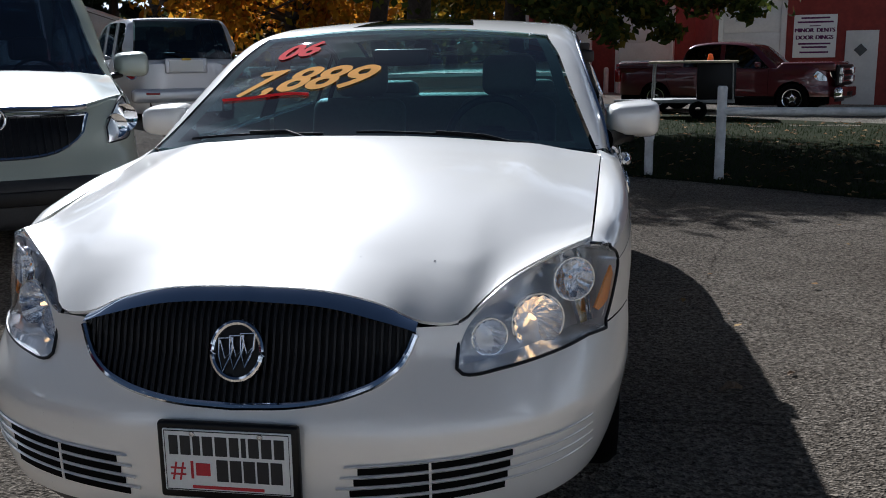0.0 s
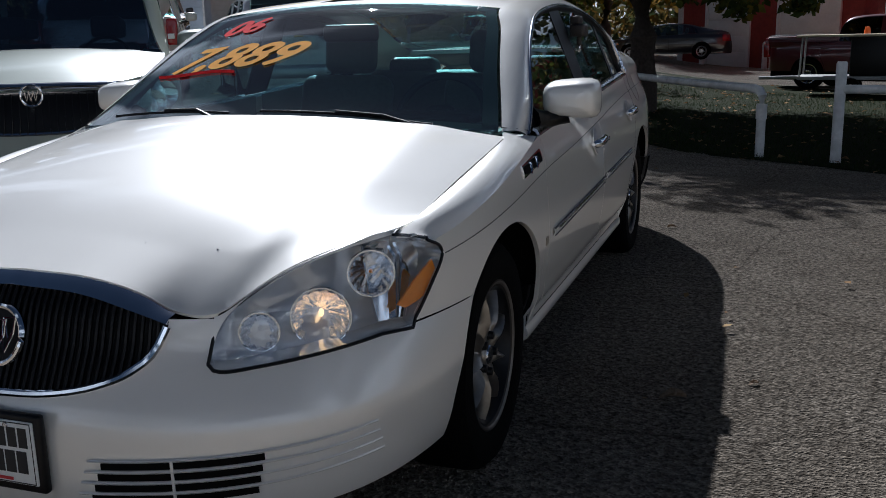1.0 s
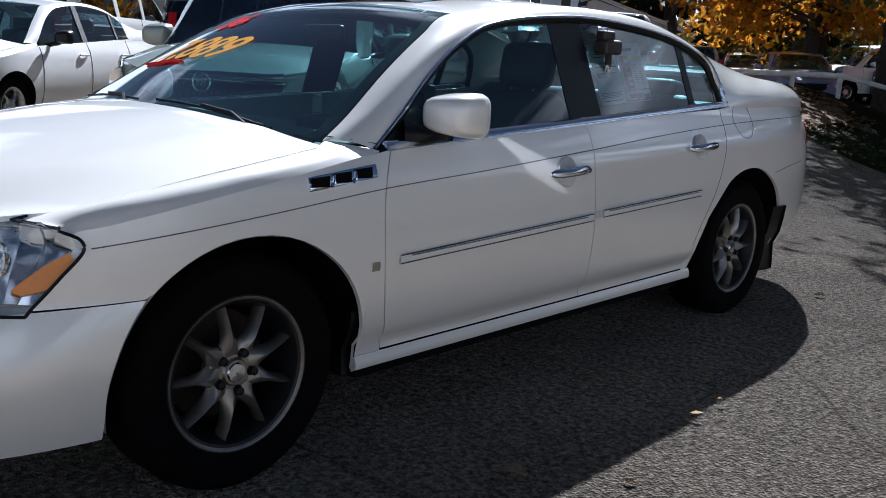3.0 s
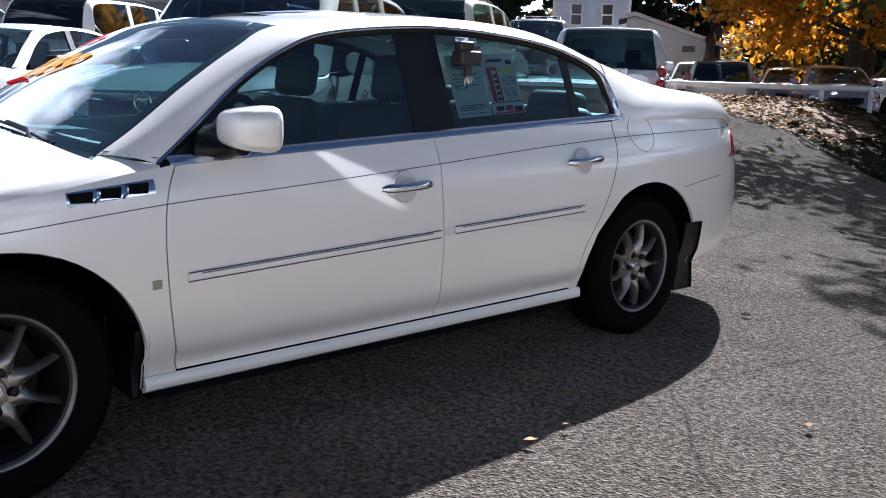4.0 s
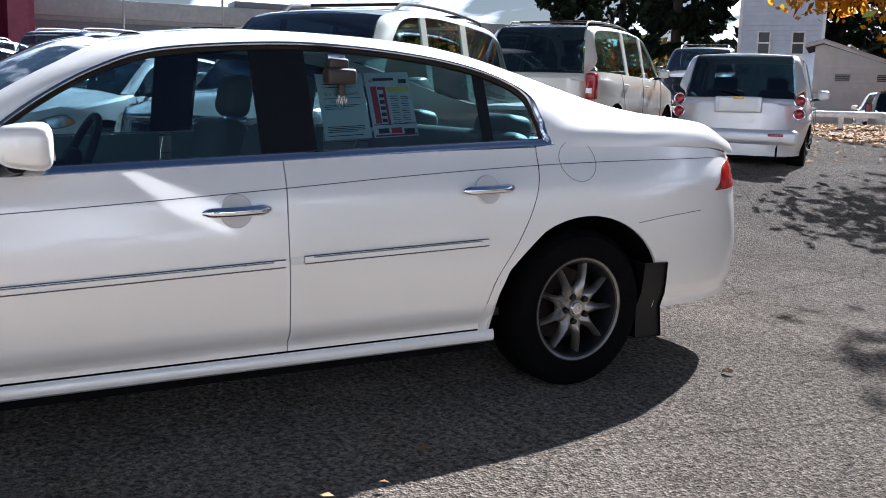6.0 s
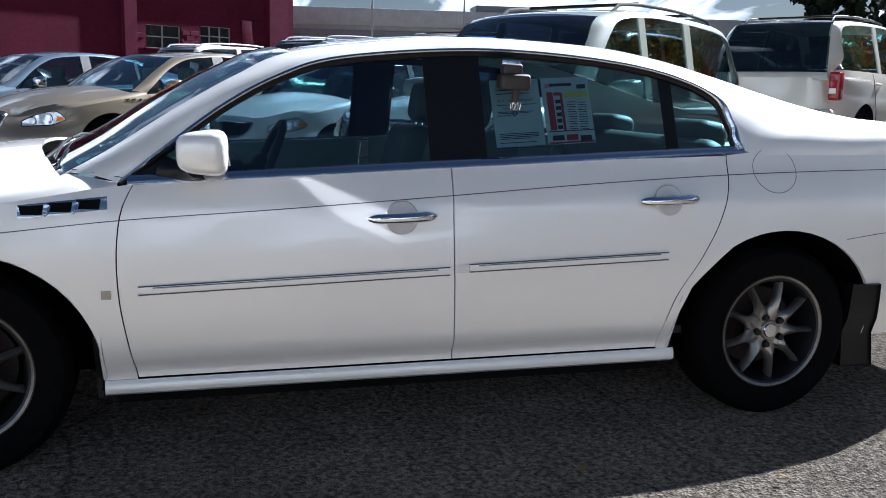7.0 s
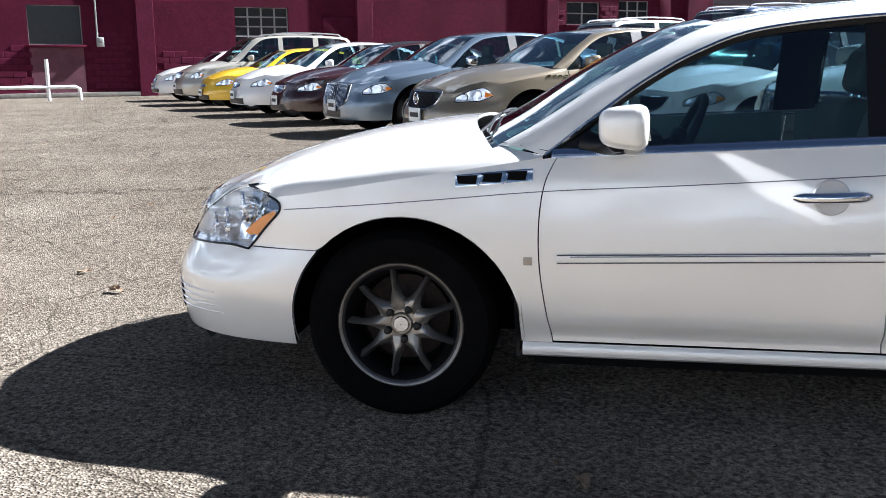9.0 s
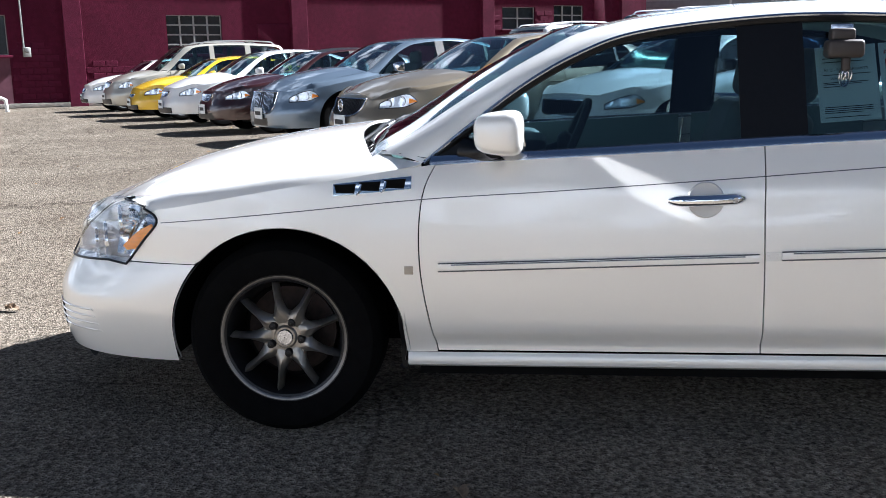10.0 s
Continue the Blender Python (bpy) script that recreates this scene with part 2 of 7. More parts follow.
def gz(x, y):
    """Height of the lot: it falls a little to the lawn and rises to the bank and the far row."""
    return (-0.25 * smoothstep((y - 5.2) / 4.6) * smoothstep((x + 3) / 4)
            + 0.20 * smoothstep((-x - 1.2) / 5)
            + 0.22 * smoothstep((y - 2.5) / 5) * smoothstep((-x - 1.8) / 3)
            + 0.42 * (smoothstep((y - 13) / 5) - smoothstep((y - 18.8) / 3.5)) * smoothstep((-x - 2.5) / 3)
            - 0.24 * smoothstep((y - 18.8) / 2.5) * smoothstep((-x - 2.5) / 3))


# ---- cars ----
# Shape of the saloon: lower and upper edge of pillar, roof side and rear shoulder, as matched (x, y, z).
SALOON_D = [(.858, 1.545, .950), (.835, 1.68, 1.055), (.782, 1.87, 1.195), (.742, 2.06, 1.30), (.715, 2.27, 1.368), (.70, 2.67, 1.408),
            (.70, 3.00, 1.408), (.71, 3.35, 1.378), (.73, 3.585, 1.328), (.765, 3.735, 1.255), (.805, 3.785, 1.15), (.858, 3.83, 1.055),
            (.885, 4.10, 1.04), (.88, 4.45, 1.04), (.85, 4.80, 1.03), (.78, 5.04, 1.0)]
SALOON_E = [(.815, 1.385, .978), (.778, 1.515, 1.05), (.716, 1.72, 1.18), (.662, 1.93, 1.30), (.605, 2.13, 1.385), (.60, 2.55, 1.44),
            (.60, 2.95, 1.452), (.597, 3.30, 1.437), (.592, 3.56, 1.398), (.602, 3.80, 1.338), (.62, 4.02, 1.275), (.64, 4.22, 1.222),
            (.665, 4.42, 1.185), (.69, 4.62, 1.165), (.67, 4.86, 1.135), (.60, 5.05, 1.075)]
WAGON_D = [(.875, 1.40, 1.06), (.855, 1.54, 1.18), (.82, 1.72, 1.36), (.78, 1.92, 1.52), (.75, 2.15, 1.62), (.735, 2.70, 1.66),
           (.73, 3.20, 1.66), (.73, 3.70, 1.645), (.735, 4.10, 1.62), (.755, 4.30, 1.56), (.80, 4.38, 1.40), (.85, 4.42, 1.22),
           (.885, 4.44, 1.10), (.885, 4.46, 1.07), (.885, 4.48, 1.04), (.88, 4.50, 1.0)]
WAGON_E = [(.83, 1.18, 1.06), (.78, 1.30, 1.15), (.73, 1.50, 1.31), (.69, 1.70, 1.48), (.65, 1.92, 1.63), (.64, 2.50, 1.70),
           (.64, 3.10, 1.71), (.64, 3.70, 1.70), (.645, 4.22, 1.67), (.66, 4.38, 1.60), (.69, 4.49, 1.42), (.72, 4.57, 1.22),
           (.74, 4.62, 1.06), (.75, 4.64, 1.03), (.76, 4.65, 1.0), (.77, 4.66, .97)]
INSET = [(.18, -.075), (.24, -.064), (.30, -.066), (.345, -.062), (.368, -.040), (.45, -.018), (.60, 0.0), (.70, -.001), (.80, -.010), (.88, -.022), (.95, -.05), (1.0, -.075), (1.08, -.10)]
INSETF = [(.18, -.10), (.24, -.070), (.30, -.046), (.37, -.028), (.45, -.013), (.60, 0.0)] + INSET[7:]
SETB = [(.18, .06), (.26, .012), (.36, 0.0), (.48, .010), (.56, .045), (.62, .074), (.70, .102), (.77, .148), (.86, .21), (1.2, .3)]


class Shape:
    """The outer surface of a car whose front stands at y = 0 and whose left side is +x."""

    def __init__(self, wagon=False, L=5.2, H=1.475, W=.937, hub=(1.05, 3.986), arch=.405, tyre=.345, sill=.25, boxy=0.0, hood=0.0, tables=None, lift=0.0, flat=0.0, snap=True):
        self.lift = lift
        self.oval = not wagon and L == 5.2
        self.wagon, self.L, self.W, self.hub, self.arch, self.tyre, self.sill, self.boxy = wagon, L, W, hub, arch, tyre, sill, boxy
        baseL, baseH, baseW = (4.66, 1.70, .935) if wagon else (5.2, 1.475, .937)
        k = np.array([W / baseW, L / baseL, H / baseH])
        d, e = tables or ((WAGON_D, WAGON_E) if wagon else (SALOON_D, SALOON_E))
        self.D, self.E = np.array(d) * k, np.array(e) * k
        self.zH = H / baseH
        self.zk = H / baseH * (1.10 if wagon else 1.0)
        self.arches = [(h, arch, arch) for h in hub] if L != 5.2 else [(1.068, .413, .397), (3.975, .455, .412)]
        for k in range(12 if wagon else 11, 16):
            if snap:
                self.D[k, 0] = float(self.P(self.D[k, 1], self.D[k, 2])[0])
        self.zk = H / baseH * (1.10 if wagon else 1.0)
        self.yk = L / baseL
        self.knots = np.arange(len(self.D), dtype=float)
        self.hood_c = [(.14, .77), (.30, .835), (.49, .905), (.73, .967), (.95, 1.007), (1.18, 1.035), (1.45, 1.045)]
        self.hood_e = [(.30, .79), (.50, .825), (.85, .88), (1.14, .925), (1.37, .962), (1.5, .985)]
        if wagon:
            self.hood_c = [(y * .82, z * 1.02 + .03) for y, z in self.hood_c]
            self.hood_e = [(y * .82, z * 1.04 + .03) for y, z in self.hood_e]
        zc, ze = self.hood_c[-1][1], self.hood_e[-1][1]
        self.hood_c = [(y * self.yk, (zc - (zc - z) * (1 - flat) + hood) * H / baseH) for y, z in self.hood_c]
        self.hood_e = [(y * self.yk, (ze - (ze - z) * (1 - flat) + hood) * H / baseH) for y, z in self.hood_e]

    def P(self, y, z):
        """Points of the side and the fascias: y runs along the plan from nose to tail."""
        y, z = np.broadcast_arrays(np.asarray(y, float), np.asarray(z, float))
        zz = (z / self.zk).ravel()
        b = np.clip((y - .72) / .3, 0, 1)
        inset = at(INSET, zz).reshape(z.shape) * b + at(INSETF, zz).reshape(z.shape) * (1 - b)
        w = self.W + inset * (1 - .5 * self.boxy)
        k = np.clip((zz.reshape(z.shape) - .47) / .15, 0, 1)
        e, n = (.36 + .03 * k) * (1 - .45 * self.boxy), 5 - 1.4 * k
        f = np.clip(y / 1.5, 0, 1)
        r = np.clip((self.L + .05 - y) / 1.6, 0, 1)
        er = .21 * (1 - .35 * self.boxy)
        x = w * (1 - (1 - f) ** n) ** e * (1 - (1 - r) ** 3) ** er
        s = at(SETB, zz).reshape(z.shape)
        yy = y + s * (1 - f) ** 4 * (1 - .5 * self.boxy) - np.clip(zz.reshape(z.shape) - .55, 0, 1) * .22 * (1 - r) ** 6 * (0 if self.wagon else 1)
        return np.stack([x, yy, z], -1)

    def edge(self, which, t):
        return smooth_at(self.D if which == "D" else self.E, self.knots, np.asarray(t, float))

    def belt(self, y):
        a, b = (self.D[0], self.D[12]) if self.wagon else (self.D[0], self.D[11])
        return a[2] + (b[2] - a[2]) * (np.asarray(y) - a[1]) / (b[1] - a[1])

    def top(self, y):
        """Upper edge of the side behind the doors and along the wings."""
        d = self.D[11:] if not self.wagon else self.D[12:]
        y = np.asarray(y, float)
        fender = at([(.3, .75), (.62, .80), (.83, .835), (1.14, .885), (1.37, .92), (1.56, .95)], np.ravel(y / self.yk)).reshape(y.shape) * self.zk
        rear = np.interp(y, d[:, 1], d[:, 2])
        return np.where(y < self.D[0, 1], np.minimum(fender, self.D[0, 2]), np.where(y < d[0, 1], self.belt(y), rear))

    def low(self, y, floor):
        """Lower edge: the sill, or a wheel arch."""
        y = np.asarray(y, float)
        z = np.full(y.shape, floor) if np.isscalar(floor) else np.array(floor, float)
        for h, a, b in self.arches:
            d2 = 1 - ((y - h) / a) ** 2
            z = np.where(d2 > 0, np.maximum(z, self.tyre + b * np.sqrt(np.maximum(d2, 0))), z)
        return z

    def columns(self, a, b, step=.06):
        """Places along the side, close together at the edges of the arches."""
        ys = list(np.arange(a, b, step)) + [b]
        for h, r, _ in self.arches:
            ys = [y for y in ys if abs(y - h) > r + .004]
            ys += [h + r * math.sin(g) for g in np.linspace(-math.pi / 2, math.pi / 2, 25)] + [h - r - .002, h + r + .002]
        return np.array(sorted(y for y in ys if a <= y <= b))

    def sheet(self, ys, zlo, zhi, nz=16, front=None, back=None, reach=.2, gap=0.0):
        ys = np.asarray(ys, float)
        lo, hi = zlo(ys) + gap, zhi(ys) - gap
        Z = lo[:, None] + (hi - lo)[:, None] * np.linspace(0, 1, nz)
        Y = np.repeat(ys[:, None], nz, 1)
        if front is not None:
            d = front(Z) + gap - ys[0]
            Y = Y + np.clip(1 - (ys - ys[0])[:, None] / np.maximum(.1, 1.7 * np.abs(d)), 0, 1) * d
        if back is not None:
            d = back(Z) - gap - ys[-1]
            Y = Y + np.clip(1 - (ys[-1] - ys)[:, None] / np.maximum(.1, 1.7 * np.abs(d)), 0, 1) * d
        return self.P(Y, Z)

    def strip(self, t0, t1, n=60, m=8, bulge=.012):
        """Between the two edges, gently bulged: pillars, roof sides, shoulders."""
        t = np.linspace(t0, t1, n)
        a, b = self.edge("D", t), self.edge("E", t)
        v = np.linspace(0, 1, m)
        Q = a[:, None] * (1 - v)[None, :, None] + b[:, None] * v[None, :, None]
        k = 4 * v * (1 - v)
        Q[..., 0] += k * bulge
        Q[..., 2] += k * bulge
        if not self.wagon:
            c = np.stack([a[:, 0] * .97 + b[:, 0] * .03, (a[:, 1] + b[:, 1]) / 2, a[:, 2] * .30 + b[:, 2] * .70], -1)
            u = v[None, :, None]
            R = (1 - u) ** 2 * a[:, None] + 2 * u * (1 - u) * c[:, None] + u * u * b[:, None]
            h = np.clip((t - 9.5) / 2.0, 0, 1)[:, None, None]
            Q = Q * (1 - h) + R * h
        return Q

    def across(self, t0, t1, n, m, dy=0.0, dz=0.03, inner=1.0):
        """From the upper edge on one side to that on the other, crowned."""
        t = np.linspace(t0, t1, n)
        e = self.edge("E", t)
        a = np.linspace(-1, 1, m)
        k = 1 - a ** 2
        dyv = dy if np.isscalar(dy) else np.interp(t, np.linspace(t0, t1, len(dy)), dy)
        dzv = dz if np.isscalar(dz) else np.interp(t, np.linspace(t0, t1, len(dz)), dz)
        Q = np.empty((n, m, 3))
        Q[..., 0] = e[:, 0:1] * inner * a
        Q[..., 1] = e[:, 1:2] + np.reshape(dyv, (-1, 1)) * k
        Q[..., 2] = e[:, 2:3] + np.reshape(dzv, (-1, 1)) * k
        return Q

    def tail_panel(self, m=25, n=5):
        """From the rear edge of the lid down to the top of the tail."""
        e = self.across(14.98, 15, 2, m, dz=.01, dy=.03)[-1]
        z = self.D[15, 2]
        x = e[:, 0] * self.D[15, 0] / self.E[15, 0]
        w = self.W + float(at(INSET, [z / self.zk])[0]) * (1 - .5 * self.boxy)
        er = .21 * (1 - .35 * self.boxy)
        r = 1 - (1 - np.clip(np.abs(x) / w, 0, 1) ** (1 / er)) ** (1 / 3)
        y = self.L + .05 - 1.6 * r
        q = self.P(y, np.full(m, z))
        q[:, 0] = x
        v = np.linspace(0, 1, n)[:, None, None]
        return e[None] * (1 - v) + q[None] * v

    def hood(self, n=40, m=41):
        """The bonnet, with its front edge over grille and lamps."""
        s = self.W / .937
        xa = np.abs(np.linspace(-.8, .8, m))
        edge_y = at([(0, .158), (.25, .160), (.38, .164), (.42, .167), (.48, .176), (.515, .188), (.55, .218), (.60, .262), (.70, .375), (.80, .50)], xa)
        saloon_z = at([(0, .775), (.20, .765), (.33, .735), (.40, .703), (.43, .696), (.49, .694), (.515, .703), (.55, .733), (.60, .769), (.70, .812), (.80, .838)], xa)
        wagon_z = at([(0, .792), (.20, .790), (.40, .782), (.515, .782), (.60, .796), (.70, .816), (.80, .842)], xa)
        plain_z = at([(0, .765), (.20, .762), (.40, .752), (.515, .750), (.60, .770), (.70, .806), (.80, .842)], xa)
        edge_z = (wagon_z if self.wagon else saloon_z if self.oval else plain_z) * self.zH + self.lift
        a = np.linspace(-1, 1, m)
        x0 = .80 * s * a
        if self.oval:
            edge_y = at([(0, .158), (.25, .160), (.38, .164), (.42, .167), (.48, .176), (.515, .198), (.55, .248), (.60, .306), (.70, .405), (.80, .512)], xa)
        yf = edge_y * self.yk
        yb = self.E[0, 1] - .008 - .142 * (1 - a ** 2)
        v = np.linspace(0, 1, n) ** 1.35
        Y = yf[None, :] + (yb - yf)[None, :] * v[:, None]
        X = x0[None, :] * (1 + .035 * v[:, None])
        zc, ze = at(self.hood_c, Y.ravel()).reshape(Y.shape), at(self.hood_e, Y.ravel()).reshape(Y.shape)
        Z = zc - (zc - ze) * np.abs(a)[None, :] ** 2.4
        # the nose rolls down gently over its width, and sharply only along the edge
        drop = Z[0] - edge_z
        near = np.exp(-((a[:, None] - a[None, :]) / .24) ** 2)
        broad = near @ drop / near.sum(1)
        back = Y - yf[None, :]
        Z = Z - (broad[None, :] * np.clip(1 - back / .50, 0, 1) ** 2.0 + (drop - broad)[None, :] * np.clip(1 - back / .16, 0, 1) ** 1.6) * (.4 if self.wagon else 1)
        Z = Z + .006 * np.exp(-((np.abs(a)[None, :] - .78 + .05 * v[:, None]) / .10) ** 2) * np.minimum(v[:, None] * 2.5, 1)
        return np.stack([X, Y, Z], -1)


def surface_ribbon(S, ys, zs, width, proud=.002, side=1):
    """A narrow band that follows the side, zs its middle height at each y."""
    v = np.array([-.5, 0, .5]) * width
    Y = np.repeat(np.asarray(ys, float)[:, None], 3, 1)
    Z = np.asarray(zs, float)[:, None] + v[None, :]
    Q = S.P(Y, Z)
    Q[..., 0] += proud + np.array([0, proud * .6, 0])
    if side < 0:
        Q = mirrored(Q)
    return grid(Q, fold=.004, flip=side < 0)


def seam(S, pts, r=.0032, side=1, proud=.0):
    """A dark shut line through (y, z) on the side."""
    c = curve(pts, 30)
    Q = S.P(c[:, 0], c[:, 1])
    Q[:, 0] += proud
    if side < 0:
        Q = mirrored(Q)
    return tube(Q, r, 5)


def wheel(name, parent, m, tyre_r, rim_r, width, spokes, alloy, fine=False):
    """A wheel with its face towards +x, built about its hub."""
    w = new(name)
    w.empty_display_size = .1
    w.parent = parent
    w.matrix_local = m
    h = width / 2
    n = 56 if fine else 32
    prof = [(rim_r - .004, -h + .01), (rim_r + .02, -h), (tyre_r - .03, -h - .006), (tyre_r - .006, -h + .02), (tyre_r, -h + .05), (tyre_r, h - .05),
            (tyre_r - .006, h - .02), (tyre_r - .03, h + .004), (rim_r + .045, h + .008), (rim_r + .02, h + .002), (rim_r - .002, h - .008)]
    part("tyre", lathe(prof, n), RUBBER, w)
    lip = [(rim_r - .002, -h + .01), (rim_r - .03, -h + .02), (rim_r - .045, 0), (rim_r - .028, h - .045), (rim_r - .016, h - .012), (rim_r - .004, h - .006), (rim_r + .006, h - .004), (rim_r + .008, h - .012)]
    part("rim", lathe(lip, n), RIMLIP if fine else alloy, w)
    if fine:
        part("rim_edge", lathe([(rim_r - .008, h - .008), (rim_r - .005, h - .0055), (rim_r - .001, h - .0035), (rim_r + .002, h - .003)], n), RIMEDGE, w)
    part("brake_disc", lathe([(.02, -.02), (rim_r * .72, -.02), (rim_r * .72, -.035), (.02, -.035)], 28), BRAKE, w)
    part("backing", lathe([(.005, -.045), (rim_r - .03, -.05)], 20), WELL, w)
    face = h - .035
    pieces = []
    for i in range(spokes):
        g = 2 * math.pi * i / spokes + math.pi / 2
        pts, rad = [], []
        rows = 7
        vs, fs = [], []
        for k in range(rows):
            t = k / (rows - 1)
            rr = .05 + (rim_r - .062) * t
            half = (.038 - .024 * smoothstep(t * 1.9)) * rim_r / .225
            d = face + .012 * math.sin(t * math.pi) - .012 * t
            for b, dx in ((-1, -.016), (-.62, .004), (0, .014 * smoothstep(t * 3) + .004), (.62, .004), (1, -.016), (.6, -.032), (-.6, -.032)):
                u, vv = rr, half * b
                vs.append((d + dx, u * math.cos(g) - vv * math.sin(g), u * math.sin(g) + vv * math.cos(g)))
        c = 7
        for k in range(rows - 1):
            for a in range(c):
                b = (a + 1) % c
                fs.append((k * c + a, (k + 1) * c + a, (k + 1) * c + b, k * c + b))
        fs.append(tuple((rows - 1) * c + a for a in range(c)))
        if fine:
            part("spoke", (vs, fs), alloy, w)
        else:
            pieces.append((vs, fs))
    hub = lathe([(.004, face + .012), (.036, face + .012), (.042, face + .003), (.080, face + .001), (.088, face - .008), (.090, face - .03), (.06, face - .05)], 28)
    if fine:
        part("hub", hub, alloy, w)
        cap = part("hub_cap", lathe([(.002, face + .018), (.026, face + .017), (.031, face + .010)], 24), BRIGHT, w, "bright round hub cap")
        for i in range(5):
            g = 2 * math.pi * i / 5 + math.pi / 2 + math.pi / 5
            part("lug_nut", moved(lathe([(.001, face + .022), (.012, face + .020), (.014, face + .008), (.017, face + .003)], 10), Matrix.Translation((0, .058 * math.cos(g), .058 * math.sin(g)))), BLACK, w)
    else:
        part("spokes", joined(pieces + [hub]), alloy, w)
    return w


def mirror_shell(cx, cy, cz, sx, sy, sz):
    """A rounded, tapering mirror housing."""
    bm = bmesh.new()
    bmesh.ops.create_cube(bm, size=1.0)
    bmesh.ops.subdivide_edges(bm, edges=bm.edges[:], cuts=5, use_grid_fill=True)
    for v in bm.verts:
        p = v.co * 2
        n = Vector((math.copysign(abs(p.x) ** 1.0, p.x), p.y, p.z))
        l = (abs(n.x) ** 4 + abs(n.y) ** 4 + abs(n.z) ** 4) ** .25
        n = n / max(l, 1e-6)
        front = .5 - n.y * .5
        v.co = Vector((cx + n.x * sx * (1 - .18 * front), cy + n.y * sy, cz + n.z * sz * (1 - .25 * front) * (1 + .10 * n.x)))
    return bm


def text_mesh(s, size, extrude=.001, shear=0.0, align="LEFT"):
    """Lettering in Blender's own font, flat in x and y, as vertices and faces."""
    c = bpy.data.curves.new("lettering", "FONT")
    c.body, c.size, c.extrude, c.shear, c.align_x = s, size, extrude, shear, align
    o = bpy.data.objects.new("lettering", c)
    scene.collection.objects.link(o)
    me = o.evaluated_get(bpy.context.evaluated_depsgraph_get()).to_mesh()
    r = [tuple(v.co) for v in me.vertices], [tuple(p.vertices) for p in me.polygons]
    o.to_mesh_clear()
    bpy.data.objects.remove(o)
    return r


def common_car(S, name, m, label, paint_mat, category="car", group="cars on the lot", glass_side=None, glass_rear=None, spokes=5, rim=.2, alloy=None,
               pillars=(), lamp_h=.14, grille=None, tail="corner", rails=False, cladding=None, plate=True, roof_mat=None, chrome_band=False, seats=True, hood_mat=None, bars=None, badge=0.0, ports=0, mirror_mat=None, glass_front=None, mirror_k=1.0):
    """A parked car with painted body, glass, lamps, wheels and inside, from its shape."""
    alloy = alloy or ALLOYL
    glass_side, glass_rear = glass_side or SIDEGLASS, glass_rear or glass_side or SIDEGLASS
    car = empty(name, m, label, category, group)
    L, W, zk, yk = S.L, S.W, S.zk, S.yk
    pcs = []
    ys = S.columns(.001, L - .001, .08)
    nose = L * 0 + 1.5 * np.linspace(0, 1, 26) ** 2.2
    ys = np.unique(np.round(np.concatenate([nose[nose < .5], ys[(ys >= .5) & (ys < L - .5)], L + .05 - 1.6 * np.linspace(0, 1, 30)[(1.6 * np.linspace(0, 1, 30) ** 2.4) <= .55] ** 2.4]), 5))
    lips = [(0, .79), (.08, .775), (.15, .772), (.262, .78), (.40, .795), (.60, .81)] if S.wagon else [(0, .765), (.03, .755), (.08, .70), (.15, .70), (.262, .735), (.40, .775), (.60, .80)] if S.oval else [(0, .757), (.08, .748), (.15, .744), (.262, .755), (.40, .78), (.60, .80)]
    lip_f = lambda y: at(lips, np.ravel(y) / yk) * zk + S.lift * np.clip(1.15 - np.ravel(y) / .9, .2, 1)
    zhi = lambda y: np.where(y < .6 * yk, np.minimum(lip_f(y), np.maximum(S.top(y), S.lift + .75 * zk)), S.top(y))
    floor = lambda y: S.low(y, S.sill)
    Q = S.sheet(ys, floor, zhi, 14)
    pcs += [grid(Q), grid(mirrored(Q), flip=True)]
    # wing tops beside the bonnet
    yy = np.concatenate([np.linspace(.137, .48, 10) * yk, np.linspace(.50 * yk, S.D[0, 1], 14)])
    a = S.P(yy, zhi(yy))
    hx = .80 * W / .937 * (1 + .035 * np.linspace(0, 1, 24))
    hz = at(S.hood_e, yy)
    ex = [.136, .155, .172, .215, .262, .375, .50]
    hx[:10] = np.interp(yy[:10] / yk, ex, [.42, .48, .515, .55, .60, .70, .80]) * W / .937
    hz[:10] = np.interp(yy[:10] / yk, ex, [.782, .782, .782, .788, .796, .816, .842] if S.wagon else [.696, .694, .70, .725, .762, .812, .842] if S.oval else [.752, .750, .750, .756, .770, .806, .842]) * S.zH + S.lift
    b = np.stack([hx, yy, hz - .003], -1)
    k = (yy > S.E[0, 1])
    u = ((yy[k] - S.E[0, 1]) / (S.D[0, 1] - S.E[0, 1]))[:, None]
    b[k] = S.E[0] * (1 - u) + S.D[0] * u
    v = np.linspace(0, 1, 5)[None, :, None]
    Q = a[:, None] * (1 - v) + b[:, None] * v
    Q[..., 2] += .02 * np.clip((yy[:, None] / yk - .15) / .4, 0, 1) * 4 * v[..., 0] * (1 - v[..., 0])
    pcs += [grid(Q), grid(mirrored(Q), flip=True)]
    Q = S.strip(0, 15, 70, 6)
    pcs += [grid(Q), grid(mirrored(Q), flip=True)]
    part("roof", grid(S.across(4, 8, 20, 15, dz=[.02, .03, .03, .02]), flip=True), roof_mat or paint_mat, car)
    pcs.append(grid(S.across(12, 15, 12, 13, dz=.02), flip=True))
    part("body", joined(pcs), paint_mat, car)
    part("hood", grid(S.hood(24, 25), fold=.01, flip=True), hood_mat or paint_mat, car)
    part("tail_panel", grid(S.tail_panel(), flip=True), paint_mat, car)
    edge = S.hood(6, 41)[0] + np.array([0, .004, -.004])
    yn = np.linspace(.0005, .9, 400)
